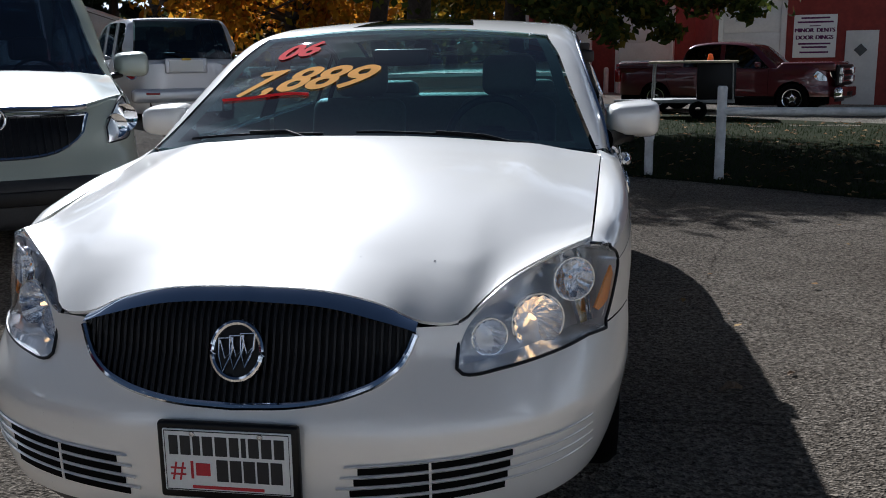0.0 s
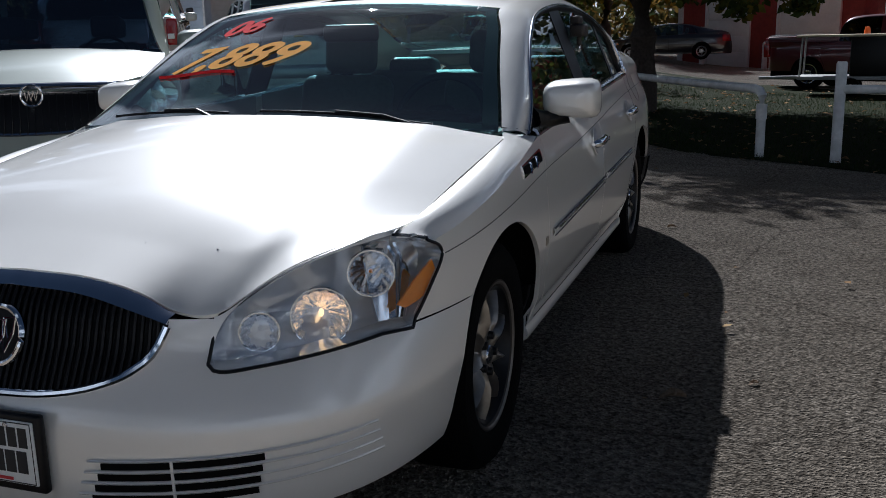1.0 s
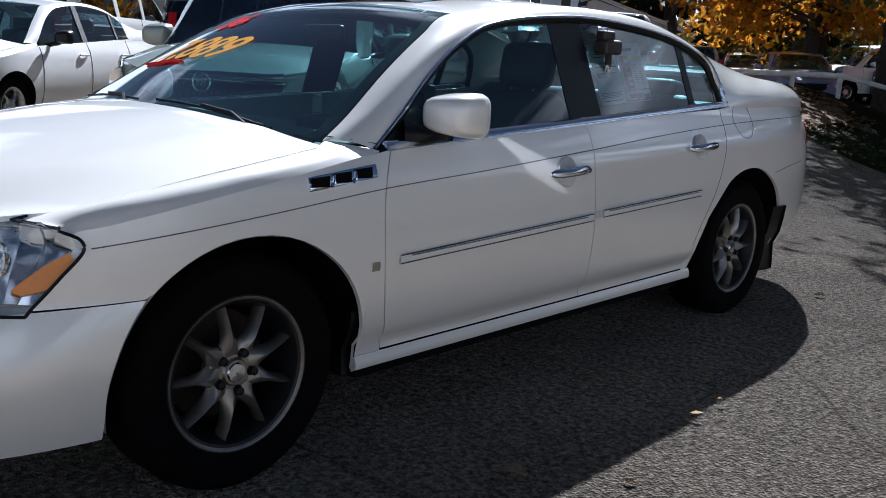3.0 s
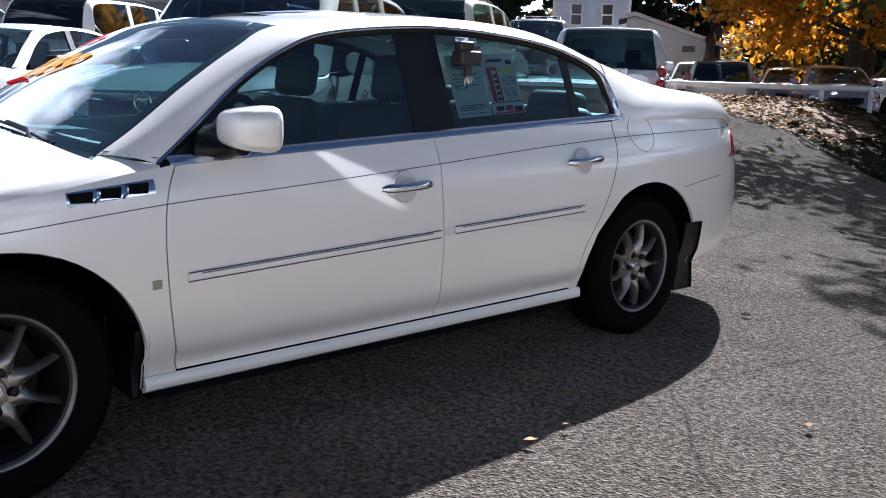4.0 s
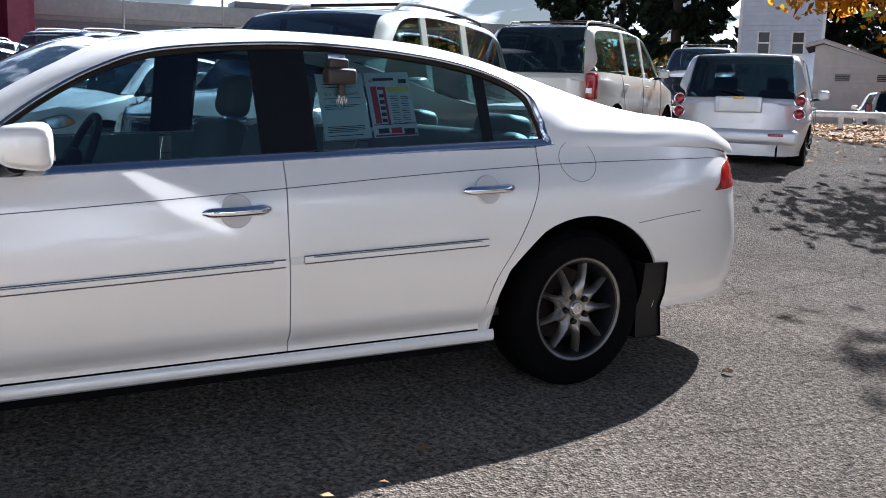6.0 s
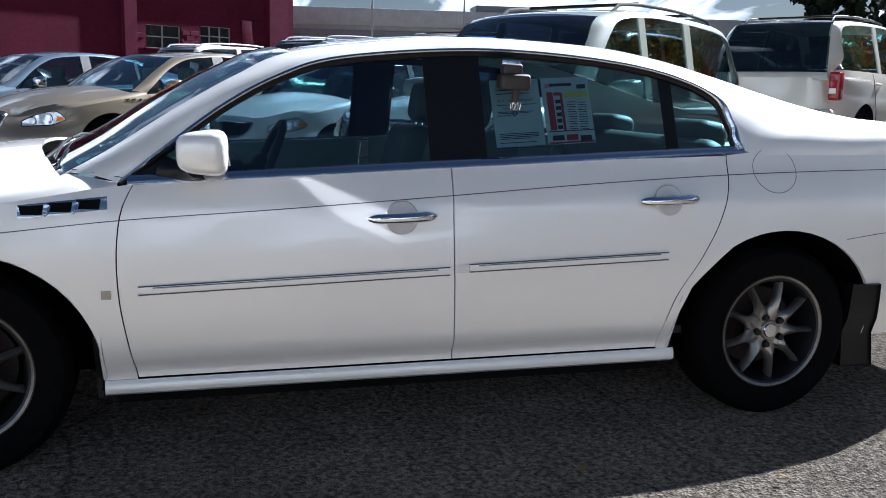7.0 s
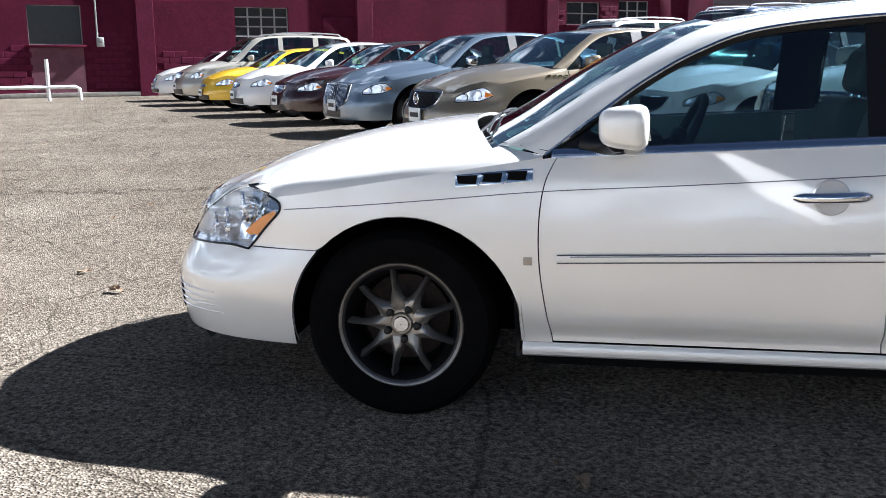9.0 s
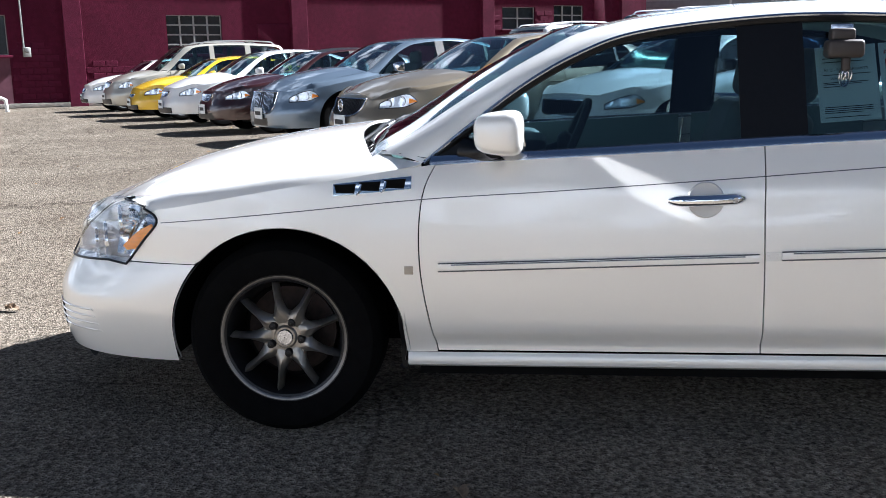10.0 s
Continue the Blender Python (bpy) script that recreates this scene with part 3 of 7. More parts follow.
    lip = S.P(yn, zhi(yn))
    low_edge = np.stack([edge[:, 0], np.interp(np.abs(edge[:, 0]), lip[:, 0], lip[:, 1]), np.interp(np.abs(edge[:, 0]), lip[:, 0], lip[:, 2])], -1)
    part("nose_panel", grid(np.stack([low_edge, low_edge * .5 + edge * .5, edge], 1)), paint_mat, car)
    part("windshield", grid(S.across(0, 4, 14, 15, dy=[-.10, -.08, -.05], dz=.035, inner=.985), flip=True), glass_front or GLASS, car)
    part("rear_window", grid(S.across(8, 12, 14, 15, dy=[.02, .05, .06] if not S.wagon else .03, dz=[.02, .03, .02] if not S.wagon else .005, inner=.97) + np.array([0, .004, .004]), flip=True), glass_rear, car)
    tend = 11.0 if not S.wagon else 11.4
    tt = np.linspace(.35, tend, 60)
    d = S.edge("D", tt)
    keep = np.concatenate([[True], np.diff(np.maximum.accumulate(d[:, 1])) > 1e-4])
    d = d[keep]
    zb = S.belt(d[:, 1]) + .012
    for side in (1, -1):
        v = np.linspace(0, 1, 5)[None, :, None]
        base = S.P(d[:, 1], np.minimum(zb, d[:, 2] - .002))
        base[:, 0] = np.minimum(base[:, 0], S.D[0, 0]) - .008
        topc = d.copy()
        topc[:, 0] -= .012
        Q = base[:, None] * (1 - v) + topc[:, None] * v
        if side < 0:
            Q = mirrored(Q)
        part("side_window", grid(Q, flip=side < 0), glass_side, car)
        for y0, w in pillars:
            k = np.array([y0 - w / 2, y0 + w / 2])
            zz = np.interp(k, d[:, 1], d[:, 2])
            q0 = S.P(k, S.belt(k))
            q0[:, 0] = np.minimum(q0[:, 0], S.D[0, 0])
            q1 = np.stack([np.interp(k, d[:, 1], d[:, 0]), k, zz], -1)
            Q = np.stack([q0, q1], 1)
            Q[..., 0] += .002
            part("pillar", grid(Q if side > 0 else mirrored(Q), fold=.02, flip=side < 0), DARKTRIM if not S.wagon else paint_mat, car)
        for k in range(ports):
            y0 = S.D[0, 1] - .30 + .078 * k
            q = S.P(np.array([[y0, y0 + .006], [y0 + .055, y0 + .061]]), np.array([[.870, .895], [.876, .901]]) * zk) + np.array([.008, 0, 0])
            pb = part("port", grid(q if side > 0 else mirrored(q), fold=.006, flip=side < 0), CHROME, car)
            part("port_hole", grid((q * .5 + q.mean((0, 1)) * .5 + np.array([.002, 0, 0])) if side > 0 else mirrored(q * .5 + q.mean((0, 1)) * .5 + np.array([.002, 0, 0])), flip=side < 0), WELL, pb)
        # shut lines and handles
        dz0 = .30 * zk
        ends = (S.D[0, 1] + .02, (S.hub[0] + S.hub[1]) / 2 + .12, S.hub[1] - .28)
        for q, y0 in enumerate(ends):
            pts = [(y0, float(S.belt(y0)) - .01), (y0, .7 * zk), (y0 + (.0 if q < 2 else -.12), dz0)] if q < 2 else [(y0 + .02, float(S.belt(y0)) - .01), (y0 - .02, .75 * zk), (y0 - .16, .46 * zk), (y0 - .2, dz0)]
            part("shut_line", seam(S, pts, .004, side), WELL, car)
        for y0 in (ends[1] - .16, ends[2] - .14):
            q = S.P(y0 + np.linspace(-.09, .09, 9), np.full(9, .86 * zk))
            q[:, 0] += .004 + .020 * np.sin(np.linspace(.1, math.pi - .1, 9)) ** .5
            part("door_handle", tube(q if side > 0 else mirrored(q), .013, 8), paint_mat, car)
        for h in S.hub:
            g = np.linspace(-.12, math.pi + .12, 20)
            cy, ra, rb = S.arches[S.hub.index(h)]
            arc = np.stack([np.full(20, 0.0), cy - np.cos(g) * (ra + .004), S.tyre + np.sin(g) * (rb + .004)], -1)
            q0 = S.P(arc[:, 1], arc[:, 2])
            q1 = q0.copy()
            q1[:, 0] = .45
            q0[:, 0] -= .004
            Q = np.stack([q0, q1], 1)
            part("wheel_well", grid(Q if side > 0 else mirrored(Q), flip=side > 0), WELL, car)
            mm = Matrix.Translation((side * (W - .16), h, S.tyre)) @ pose(0, 0, 0, random.uniform(0, 360), 0, 0 if side > 0 else 180)
            wheel("wheel", car, mm, S.tyre, rim, .22, spokes, alloy)
        # head lamp
        s0, s1 = (.20, .52) if S.wagon else (.16, .55)
        yl = 1.5 * np.linspace((s0 / 1.5) ** (1 / 2.2), (s1 / 1.5) ** (1 / 2.2), 12) ** 2.2
        t = np.linspace(0, 1, 12)
        lo = (.60 + .02 * t) * zk + .35 * S.lift
        hi = lo + lamp_h * zk * np.sin(np.clip(.18 + t * .95, 0, 1) * math.pi / 2) ** .8 * (1 - .55 * np.clip((t - .72) / .28, 0, 1) ** 2)
        lo = lo + .35 * lamp_h * zk * np.clip((t - .6) / .4, 0, 1) ** 2
        zz = lo[:, None] + (hi - lo)[:, None] * np.linspace(0, 1, 7)
        Q = S.P(np.repeat(yl[:, None], 7, 1), zz) + np.array([.006, -.010, 0])
        put = lambda q: grid(q if side > 0 else mirrored(q), fold=.012, flip=side < 0)
        lamp = part("headlamp", put(Q), CLEAR, car)
        rim_line = np.concatenate([Q[:, 0], Q[-1, 1:], Q[::-1, -1][1:], Q[0, ::-1][1:-1]])
        part("gasket", tube(rim_line if side > 0 else mirrored(rim_line), .005, 5, closed=True), BLACK, lamp)
        part("reflector", put(Q + np.array([-.003, .006, 0])), HOUSING, lamp)
        for c, rr in ((3, .30), (7, .36)):
            rr *= lamp_h * zk
            p = Q[c, 3] + np.array([0, .004, 0])
            part("bulb_bowl", moved(lathe([(.004, -.016), (rr * .5, -.010), (rr * .85, .002), (rr * .95, .006), (rr, -.004)], 18), Matrix.Translation((side * p[0], p[1], p[2])) @ pose(0, 0, 0, 0, 0, -90 + side * 18)), CHROME, lamp)
        part("turn_signal", put(Q[9:, 1:5] + np.array([.002, -.003, 0])), AMBER, lamp)
        # tail lamp
        if tail == "round":
            for z in (.84, 1.01):
                q = Vector((side * (W - .135), L + .035, z))
                tl = part("tail_lamp", moved(lathe([(.002, .03), (.05, .026), (.066, .012), (.07, 0)], 24), Matrix.Translation(q) @ pose(0, 0, 0, 0, 0, 90)), RED, car, "round red tail lamp")
                part("lamp_ring", moved(lathe([(.066, .014), (.078, .018), (.084, 0)], 24), Matrix.Translation(q) @ pose(0, 0, 0, 0, 0, 90)), BRIGHT, tl)
        elif tail == "tall":
            tl = part("tail_lamp", box(side * (W - .075), L - .045, .99, .15, .15, .36, .035, 3), RED, car, "tall red tail lamp")
            part("reversing_lamp", box(side * (W - .09), L + .026, .93, .09, .012, .07, .004), PAPER, tl)
        else:
            z0, z1 = (.72, .98) if not S.wagon else (.80, 1.16)
            yl = L + .05 - 1.6 * np.linspace((.02 / 1.6) ** .42, (.42 / 1.6 if not S.wagon else .22 / 1.6) ** .42, 9) ** 2.4
            lo, hi = np.full(9, z0 * zk / (1.1 if S.wagon else 1)), np.full(9, z1 * zk / (1.1 if S.wagon else 1))
            Q = S.P(np.repeat(yl[:, None], 5, 1), lo[:, None] + (hi - lo)[:, None] * np.linspace(0, 1, 5))
            Q += np.array([.022, .022, 0]) if S.boxy else np.array([.008, .008, 0])
            part("tail_lamp", grid(Q if side > 0 else mirrored(Q), fold=.02, flip=side > 0), RED, car)
        y0, z0 = S.D[1, 1] + .12, S.D[0, 2] + .10
        part("mirror", mirror_shell(side * (W + .02 + .08 * mirror_k), y0, z0 + .04 * (mirror_k - 1), .10 * mirror_k, .07 * mirror_k, .075 * mirror_k), mirror_mat or (paint_mat if chrome_band is False else CHROME), car)
        part("mirror_arm", tube([(side * (W - .09), y0 - .02, z0 - .09), (side * (W + .05), y0, z0 - .06)], .025, 8), BLACK, car)
    # grille and lower opening
    gw, g0, g1 = grille or (.40, .52, .69)
    x = np.linspace(-1, 1, 25)
    yg = 1.5 * (1 - (1 - (np.abs(x) * gw / W) ** (1 / .38)) ** (1 / 3))
    top, low = np.full(25, g1), g1 - (g1 - g0) * (1 - np.abs(x) ** 3.5) ** .6
    zz = (low[:, None] + (top - low)[:, None] * np.linspace(0, 1, 5)) * zk
    Q = S.P(np.repeat(yg[:, None], 5, 1), zz)
    Q[..., 0] *= np.where(x < 0, -1, 1)[:, None]
    Q[..., 1] -= .006
    gr = part("grille", grid(Q, fold=.03), BLACK, car)
    part("grille_frame", tube(np.concatenate([Q[:, 4], Q[::-1, 0]]), .011, 6, closed=True), CHROME, gr)
    slats = []
    for k in range(3, 22):
        slats.append(tube(Q[k] + np.array([0, -.008, 0]), .005, 5))
    if badge:
        for sl in slats:
            part("grille_bar", sl, bars, gr)
    else:
        part("grille_mesh", joined(slats), bars or (BRIGHT if grille else BLACK), gr)
    if badge:
        ring = [(.062 * math.cos(g), float(Q[12, 0, 1]) - .016, badge * zk + .066 * math.sin(g)) for g in np.linspace(0, 2 * math.pi, 28, endpoint=False)]
        bd = part("badge", tube(ring, .008, 8, closed=True, up=(0, 1, 0)), CHROME, gr, "round chrome badge ring")
        for k in (-1, 0, 1):
            part("badge_bar", tube([(k * .026 - .014, ring[0][1], badge * zk + .03), (k * .026 - .004, ring[0][1], badge * zk - .034), (k * .026 + .015, ring[0][1], badge * zk + .03)], .004, 6, up=(0, 1, 0)), CHROME, bd)
    x = np.linspace(-.5, .5, 15) * W / .937
    yg = 1.5 * (1 - (1 - (np.abs(x) / W) ** (1 / .36)) ** (1 / 5))
    Q = S.P(np.repeat(yg[:, None], 3, 1), np.array([.27, .32, .38])[None, :] * zk)
    Q[..., 0] = np.repeat(x[:, None], 3, 1)
    Q[..., 1] -= .008
    part("lower_grille", grid(Q, fold=.03), BLACK, car)
    if plate:
        part("number_plate", box(0, -.025 if not S.wagon else -.02, .44 * zk, .31, .012, .16, .004), PAPER, car)
        part("plate_bar", box(0, -.034 if not S.wagon else -.029, .44 * zk, .22, .004, .055), INK, car)
    # under side and inside
    part("engine_bay", box(0, S.hub[0] * .95 + .1, .42, 1.0, S.hub[0] * 1.3, .4), WELL, car)
    part("floor_pan", box(0, (S.hub[0] + S.hub[1]) / 2, .33, W * 1.82, S.hub[1] - S.hub[0] - .9, .2), WELL, car)
    part("boot_floor", box(0, (S.hub[1] + L) / 2 - .1, .45, 1.1, L - S.hub[1] + .2, .46), WELL, car)
    part("bulkhead", box(0, S.D[0, 1] - .1, .66 * zk, W * 1.72, .25, .5), WELL, car)
    if seats:
        for yb, xs in ((S.D[3, 1] + .35, (.38, -.38)), (S.D[3, 1] + 1.22, (.38, -.38))):
            for x0 in xs:
                st = part("seat_back", box(x0, yb, .80 * zk, .48, .14, .62, .05, 3, None), SEAT, car)
                part("headrest", box(x0, yb + .05, 1.18 * zk, .26, .10, .18, .04, 3), SEAT, st)
        part("dashboard", box(0, S.D[0, 1] + .12, S.D[0, 2] - .10, W * 1.6, .45, .18, .05), DARKTRIM, car)
        part("steering_wheel", moved(tube([(0, .18 * math.cos(g), .18 * math.sin(g)) for g in np.linspace(0, 2 * math.pi, 24, endpoint=False)], .014, 6, closed=True),
                                     Matrix.Translation((.38, S.D[0, 1] + .42, S.D[0, 2] + .0)) @ pose(0, 0, 0, 0, 0, 90) @ pose(0, 0, 0, 0, 25, 0)), BLACK, car)
    if rails:
        for side in (1, -1):
            e = S.edge("E", np.linspace(4.6, 8.0, 16))
            e[:, 0] = (e[:, 0] - .06) * side
            e[:, 2] += .05 + .015 * np.sin(np.linspace(0, math.pi, 16))
            e[0, 2] -= .06
            e[-1, 2] -= .06
            part("roof_rail", tube(e, .016, 8), BLACK if rails == "black" else ALLOYL, car)
        if rails == "black" or rails == "cross":
            for t in (5.4, 7.2):
                e = S.edge("E", [t])[0]
                part("cross_bar", tube([(-(e[0] - .06), e[1], e[2] + .07), (e[0] - .06, e[1], e[2] + .07)], .016, 8), BLACK, car)
    if cladding:
        for side in (1, -1):
            Q = S.sheet(S.columns(.6, L - .5, .08), lambda y: S.low(y, S.sill) , lambda y: np.maximum(S.low(y, S.sill) + .02, .40), 5)
            Q[..., 0] += .006
            part("side_cladding", grid(Q if side > 0 else mirrored(Q), flip=side < 0), cladding, car)
    return car


MIRROR = mat("mirror_glass", (0.9, 0.9, 0.9), 0.02, 1.0, spots=0.02)


def window_paint(name, color):
    """Thin paint on glass, through which light shines."""
    m = mat(name, color, .8, spots=.12, scale=30, spec=.04)
    nt = m.node_tree
    tl, mx = nt.nodes.new("ShaderNodeBsdfTranslucent"), nt.nodes.new("ShaderNodeMixShader")
    tl.inputs[0].default_value = (*color, 1)
    mx.inputs[0].default_value = .3
    nt.links.new(nt.nodes["Principled BSDF"].outputs[0], mx.inputs[1])
    nt.links.new(tl.outputs[0], mx.inputs[2])
    nt.links.new(mx.outputs[0], nt.nodes["Material Output"].inputs[0])
    return m


def main_saloon():
    """The pearl white saloon, panel by panel."""
    S = Shape()
    L = S.L
    car = empty("saloon_car", pose(0, 0, 0), "pearl white four-door saloon with chrome trim, parked on the asphalt", "car", "cars on the lot")
    both = lambda name, Q, m, fold=.012, label="", parent=car: [part(name, grid(Q if s > 0 else mirrored(Q), fold=fold, flip=s < 0), m, parent, label) for s in (1, -1)]
    door_f = lambda z: at([(.30, 1.59), (.45, 1.56), (.60, 1.54), (.77, 1.54), (.88, 1.56), (.96, 1.60)], np.ravel(z)).reshape(np.shape(z))
    door_m = lambda z: at([(.30, 2.665), (.60, 2.65), (.80, 2.645), (1.02, 2.65)], np.ravel(z)).reshape(np.shape(z))
    door_r = lambda z: at([(.30, 3.48), (.42, 3.49), (.52, 3.525), (.67, 3.62), (.80, 3.69), (.95, 3.735), (1.06, 3.74)], np.ravel(z)).reshape(np.shape(z))
    lamp_b = lambda z: at([(.58, .455), (.601, .472), (.65, .516), (.70, .561), (.73, .590), (.748, .603), (.765, .604), (.782, .588), (.80, .545), (.86, .50)], np.ravel(z)).reshape(np.shape(z))
    belt = lambda y: S.belt(y)
    g = .0022
    # doors
    Q = S.sheet(np.linspace(1.56, 2.65, 24), lambda y: np.full(y.shape, .306), lambda y: belt(y) - .004, 44, door_f, door_m, .3, g)
    fd = both("front_door", Q, WHITE)
    Q = S.sheet(S.columns(2.65, 3.60, .045), lambda y: np.full(y.shape, .306), lambda y: belt(y) - .004, 44, door_m, door_r, .4, g)
    rd = both("rear_door", Q, WHITE)
    # front wing
    ys = np.concatenate([np.linspace(.50, .75, 10), S.columns(.757, 1.55, .04)])
    Q = S.sheet(ys, lambda y: np.where(y < .757, .612, S.low(y, .30)), lambda y: np.maximum(S.top(y + .06 * np.clip(1 - (y - .50) / .153, 0, 1)), .62), 20, lamp_b, door_f, .16, g)
    both("front_wing", Q, WHITE)
    yy = np.linspace(.50, 1.545, 28)
    corner = .56
    a = S.P(yy, np.where(yy < corner, np.interp(yy, [.50, .547, corner], [.822, .800, float(S.top(np.array([.56]))[0]) - g]), S.top(yy) - g))
    hx = .8028 * (1 + .035 * ((yy - .49) / .9).clip(0, 1) ** .74)
    b = np.stack([hx, yy, at(S.hood_e, yy) - .001], -1)
    k = yy > S.E[0, 1]
    u = ((yy[k] - S.E[0, 1]) / (S.D[0, 1] - S.E[0, 1])).clip(0, 1)[:, None]
    b[k] = S.E[0] * (1 - u) + S.D[0] * u + np.array([.002, 0, .001])
    v = np.linspace(0, 1, 7)[None, :, None]
    Q = a[:, None] * (1 - v) + b[:, None] * v
    swell = np.clip((yy - .50) / .2, 0, 1)[:, None] * 4 * v[..., 0] * (1 - v[..., 0])
    swell = swell * np.clip((1.52 - yy) / .45, 0, 1)[:, None]
    Q[..., 2] += .020 * swell
    Q[..., 0] += .010 * swell
    both("wing_top", Q, WHITE, .01, "", car)
    # quarter panel and tail
    tail = L + .05 - 1.6 * np.linspace((.55 / 1.6) ** (1 / 2.4), 0, 28) ** 2.4
    ys = np.unique(np.round(np.concatenate([S.columns(3.48, L - .5, .045), tail]), 5))
    Q = S.sheet(ys, lambda y: np.maximum(S.low(y, .30), np.where(y > 4.45, .24, .0)), lambda y: S.top(y), 26, door_r, None, .3, 0)
    both("quarter_panel", Q, WHITE, .01)
    # sill
    Q = S.sheet(np.linspace(1.484, 3.555, 30), lambda y: np.full(y.shape, .245), lambda y: np.full(y.shape, .300), 6)
    Q[..., 0] += np.array([-.02, 0, .004, .004, .002, -.004])[None, :]
    both("sill", Q, WHITE, .02)
    # pillars, roof, boot
    both("roof_side", S.strip(0, 9.5, 90, 9, .010), WHITE, 0)
    both("rear_shoulder", S.strip(9.5, 15, 50, 12, .014), WHITE, 0)
    part("roof", grid(S.across(4, 8, 30, 31, dz=[.022, .03, .03, .022]), fold=.01, flip=True), WHITE, car)
    part("boot_lid", grid(S.across(12, 15, 20, 25, dz=[.006, .02, .02, .01], dy=[0, 0, .03]), fold=.02, flip=True), WHITE, car)
    part("boot_face", grid(S.tail_panel(31, 6), flip=True), WHITE, car)
    part("hood", grid(S.hood(60, 81), fold=.012, flip=True), WHITE, car)
    skin_pts = S.hood(60, 81).reshape(-1, 3)
    for x0, y0, r0 in ((.427, .33, .006), (.235, .30, .003)):
        p = skin_pts[np.argmin((skin_pts[:, 0] - x0) ** 2 + (skin_pts[:, 1] - y0) ** 2)]
        part("hood_chip", box(p[0], p[1], p[2] + .0005, r0 * .6, r0 * .4, .0012), INK, car, "small dark paint chip")
    # sunroof
    Q = S.across(4.45, 6.1, 10, 12, dz=.03, inner=.62) + np.array([0, 0, .006])
    part("sunroof", grid(Q, fold=.006, flip=True), DARKGLASS, car, "dark glass sunroof panel")
    # front bumper: under the grille, beside it, and round the corner
    def xs_to_y(x, z):
        k = np.clip((z - .47) / .15, 0, 1)
        w = S.W + at(INSETF, np.atleast_1d(z))
        return 1.5 * (1 - (1 - np.clip(np.abs(x) / w, 0, 1) ** (1 / (.36 + .03 * k))) ** (1 / (5 - 1.4 * k)))
    def front_sheet(x0, x1, n, lo, hi, nz, off=0.0):
        x = np.linspace(x0, x1, n)
        Z = lo(x)[:, None] + (hi(x) - lo(x))[:, None] * np.linspace(0, 1, nz)
        X = np.repeat(x[:, None], nz, 1)
        Y = xs_to_y(X.ravel(), Z.ravel()).reshape(X.shape)
        f = np.clip(Y / 1.5, 0, 1)
        Y = Y + at(SETB, Z.ravel()).reshape(Z.shape) * (1 - f) ** 4
        return np.stack([X, Y - off, Z], -1)
    grille_lo = lambda x: at([(0, .522), (.16, .531), (.28, .556), (.35, .588), (.39, .629), (.408, .676)], np.abs(x))
    grille_hi = lambda x: at([(0, .750), (.2, .739), (.33, .711), (.40, .690), (.41, .686)], np.abs(x))
    lamp_lo = lambda x: at([(.50, .600), (.515, .586), (.53, .582), (.60, .587), (.70, .597), (.78, .606), (.84, .614)], x)
    lamp_hi = lambda x: at([(.50, .612), (.515, .665), (.55, .715), (.60, .755), (.70, .805), (.78, .832), (.84, .80)], x)
    low = lambda x: np.full(np.shape(x), .252)
    A = front_sheet(-.409, .409, 61, low, grille_lo, 22)
    B = front_sheet(.409, .503, 10, low, lambda x: np.full(x.shape, .690), 24)
    C = front_sheet(.503, .80, 26, low, lambda x: lamp_lo(x) - .004, 22)
    xs = C[-1, 0, 0]
    yc = float(xs_to_y(np.array([.80]), np.array([.45]))[0])
    ys = np.concatenate([np.linspace(0, 1, 10)])
    Dp = front_sheet(.503, .60, 12, lambda x: lamp_hi(x) + .003, lambda x: np.maximum(at([(.503, .693), (.515, .697), (.55, .722), (.60, .759)], x), lamp_hi(x) + .004), 6)
    pcs = [grid(A)]
    for s in (1, -1):
        for q in (B, C, Dp):
            pcs.append(grid(q if s > 0 else mirrored(q), flip=s < 0))
        yq = np.linspace(0, 1, 14)
        Y0 = xs_to_y(np.full(22, .80), np.linspace(.252, .602, 22))
        Zc = np.linspace(.252, float(lamp_lo(np.array([.80]))[0]) - .004, 22)
        Y0 = xs_to_y(np.full(22, .80), Zc)
        cy, ra, rb = S.arches[0]
        Yarch = cy - ra * np.sqrt(np.maximum(1 - ((Zc - S.tyre) / rb) ** 2, 0)) - .001
        Yarch = np.where(Zc < S.tyre, cy - ra, Yarch)
        Y = Y0[None, :] + (Yarch - Y0)[None, :] * yq[:, None]
        q = S.P(Y, .252 + (Zc - .252)[None, :] * (1 + (.6118 - Zc[-1]) / (Zc[-1] - .252) * yq[:, None] ** .3))
        q[0] = C[-1]
        pcs.append(grid(q if s > 0 else mirrored(q), flip=s < 0))
    skin = bmesh.new()
    for v, f in [joined(pcs)]:
        vv = [skin.verts.new(p) for p in v]
        for q in f:
            skin.faces.new([vv[i] for i in q])
    bmesh.ops.remove_doubles(skin, verts=skin.verts, dist=.0012)
    bumper = part("front_bumper", skin, WHITE, car)
    # dark air dam under the bumper
    q = front_sheet(-.62, .62, 41, lambda x: np.full(x.shape, .19), lambda x: np.full(x.shape, .262), 4, -.03)
    part("air_dam", grid(q, fold=.05), BLACK, bumper)
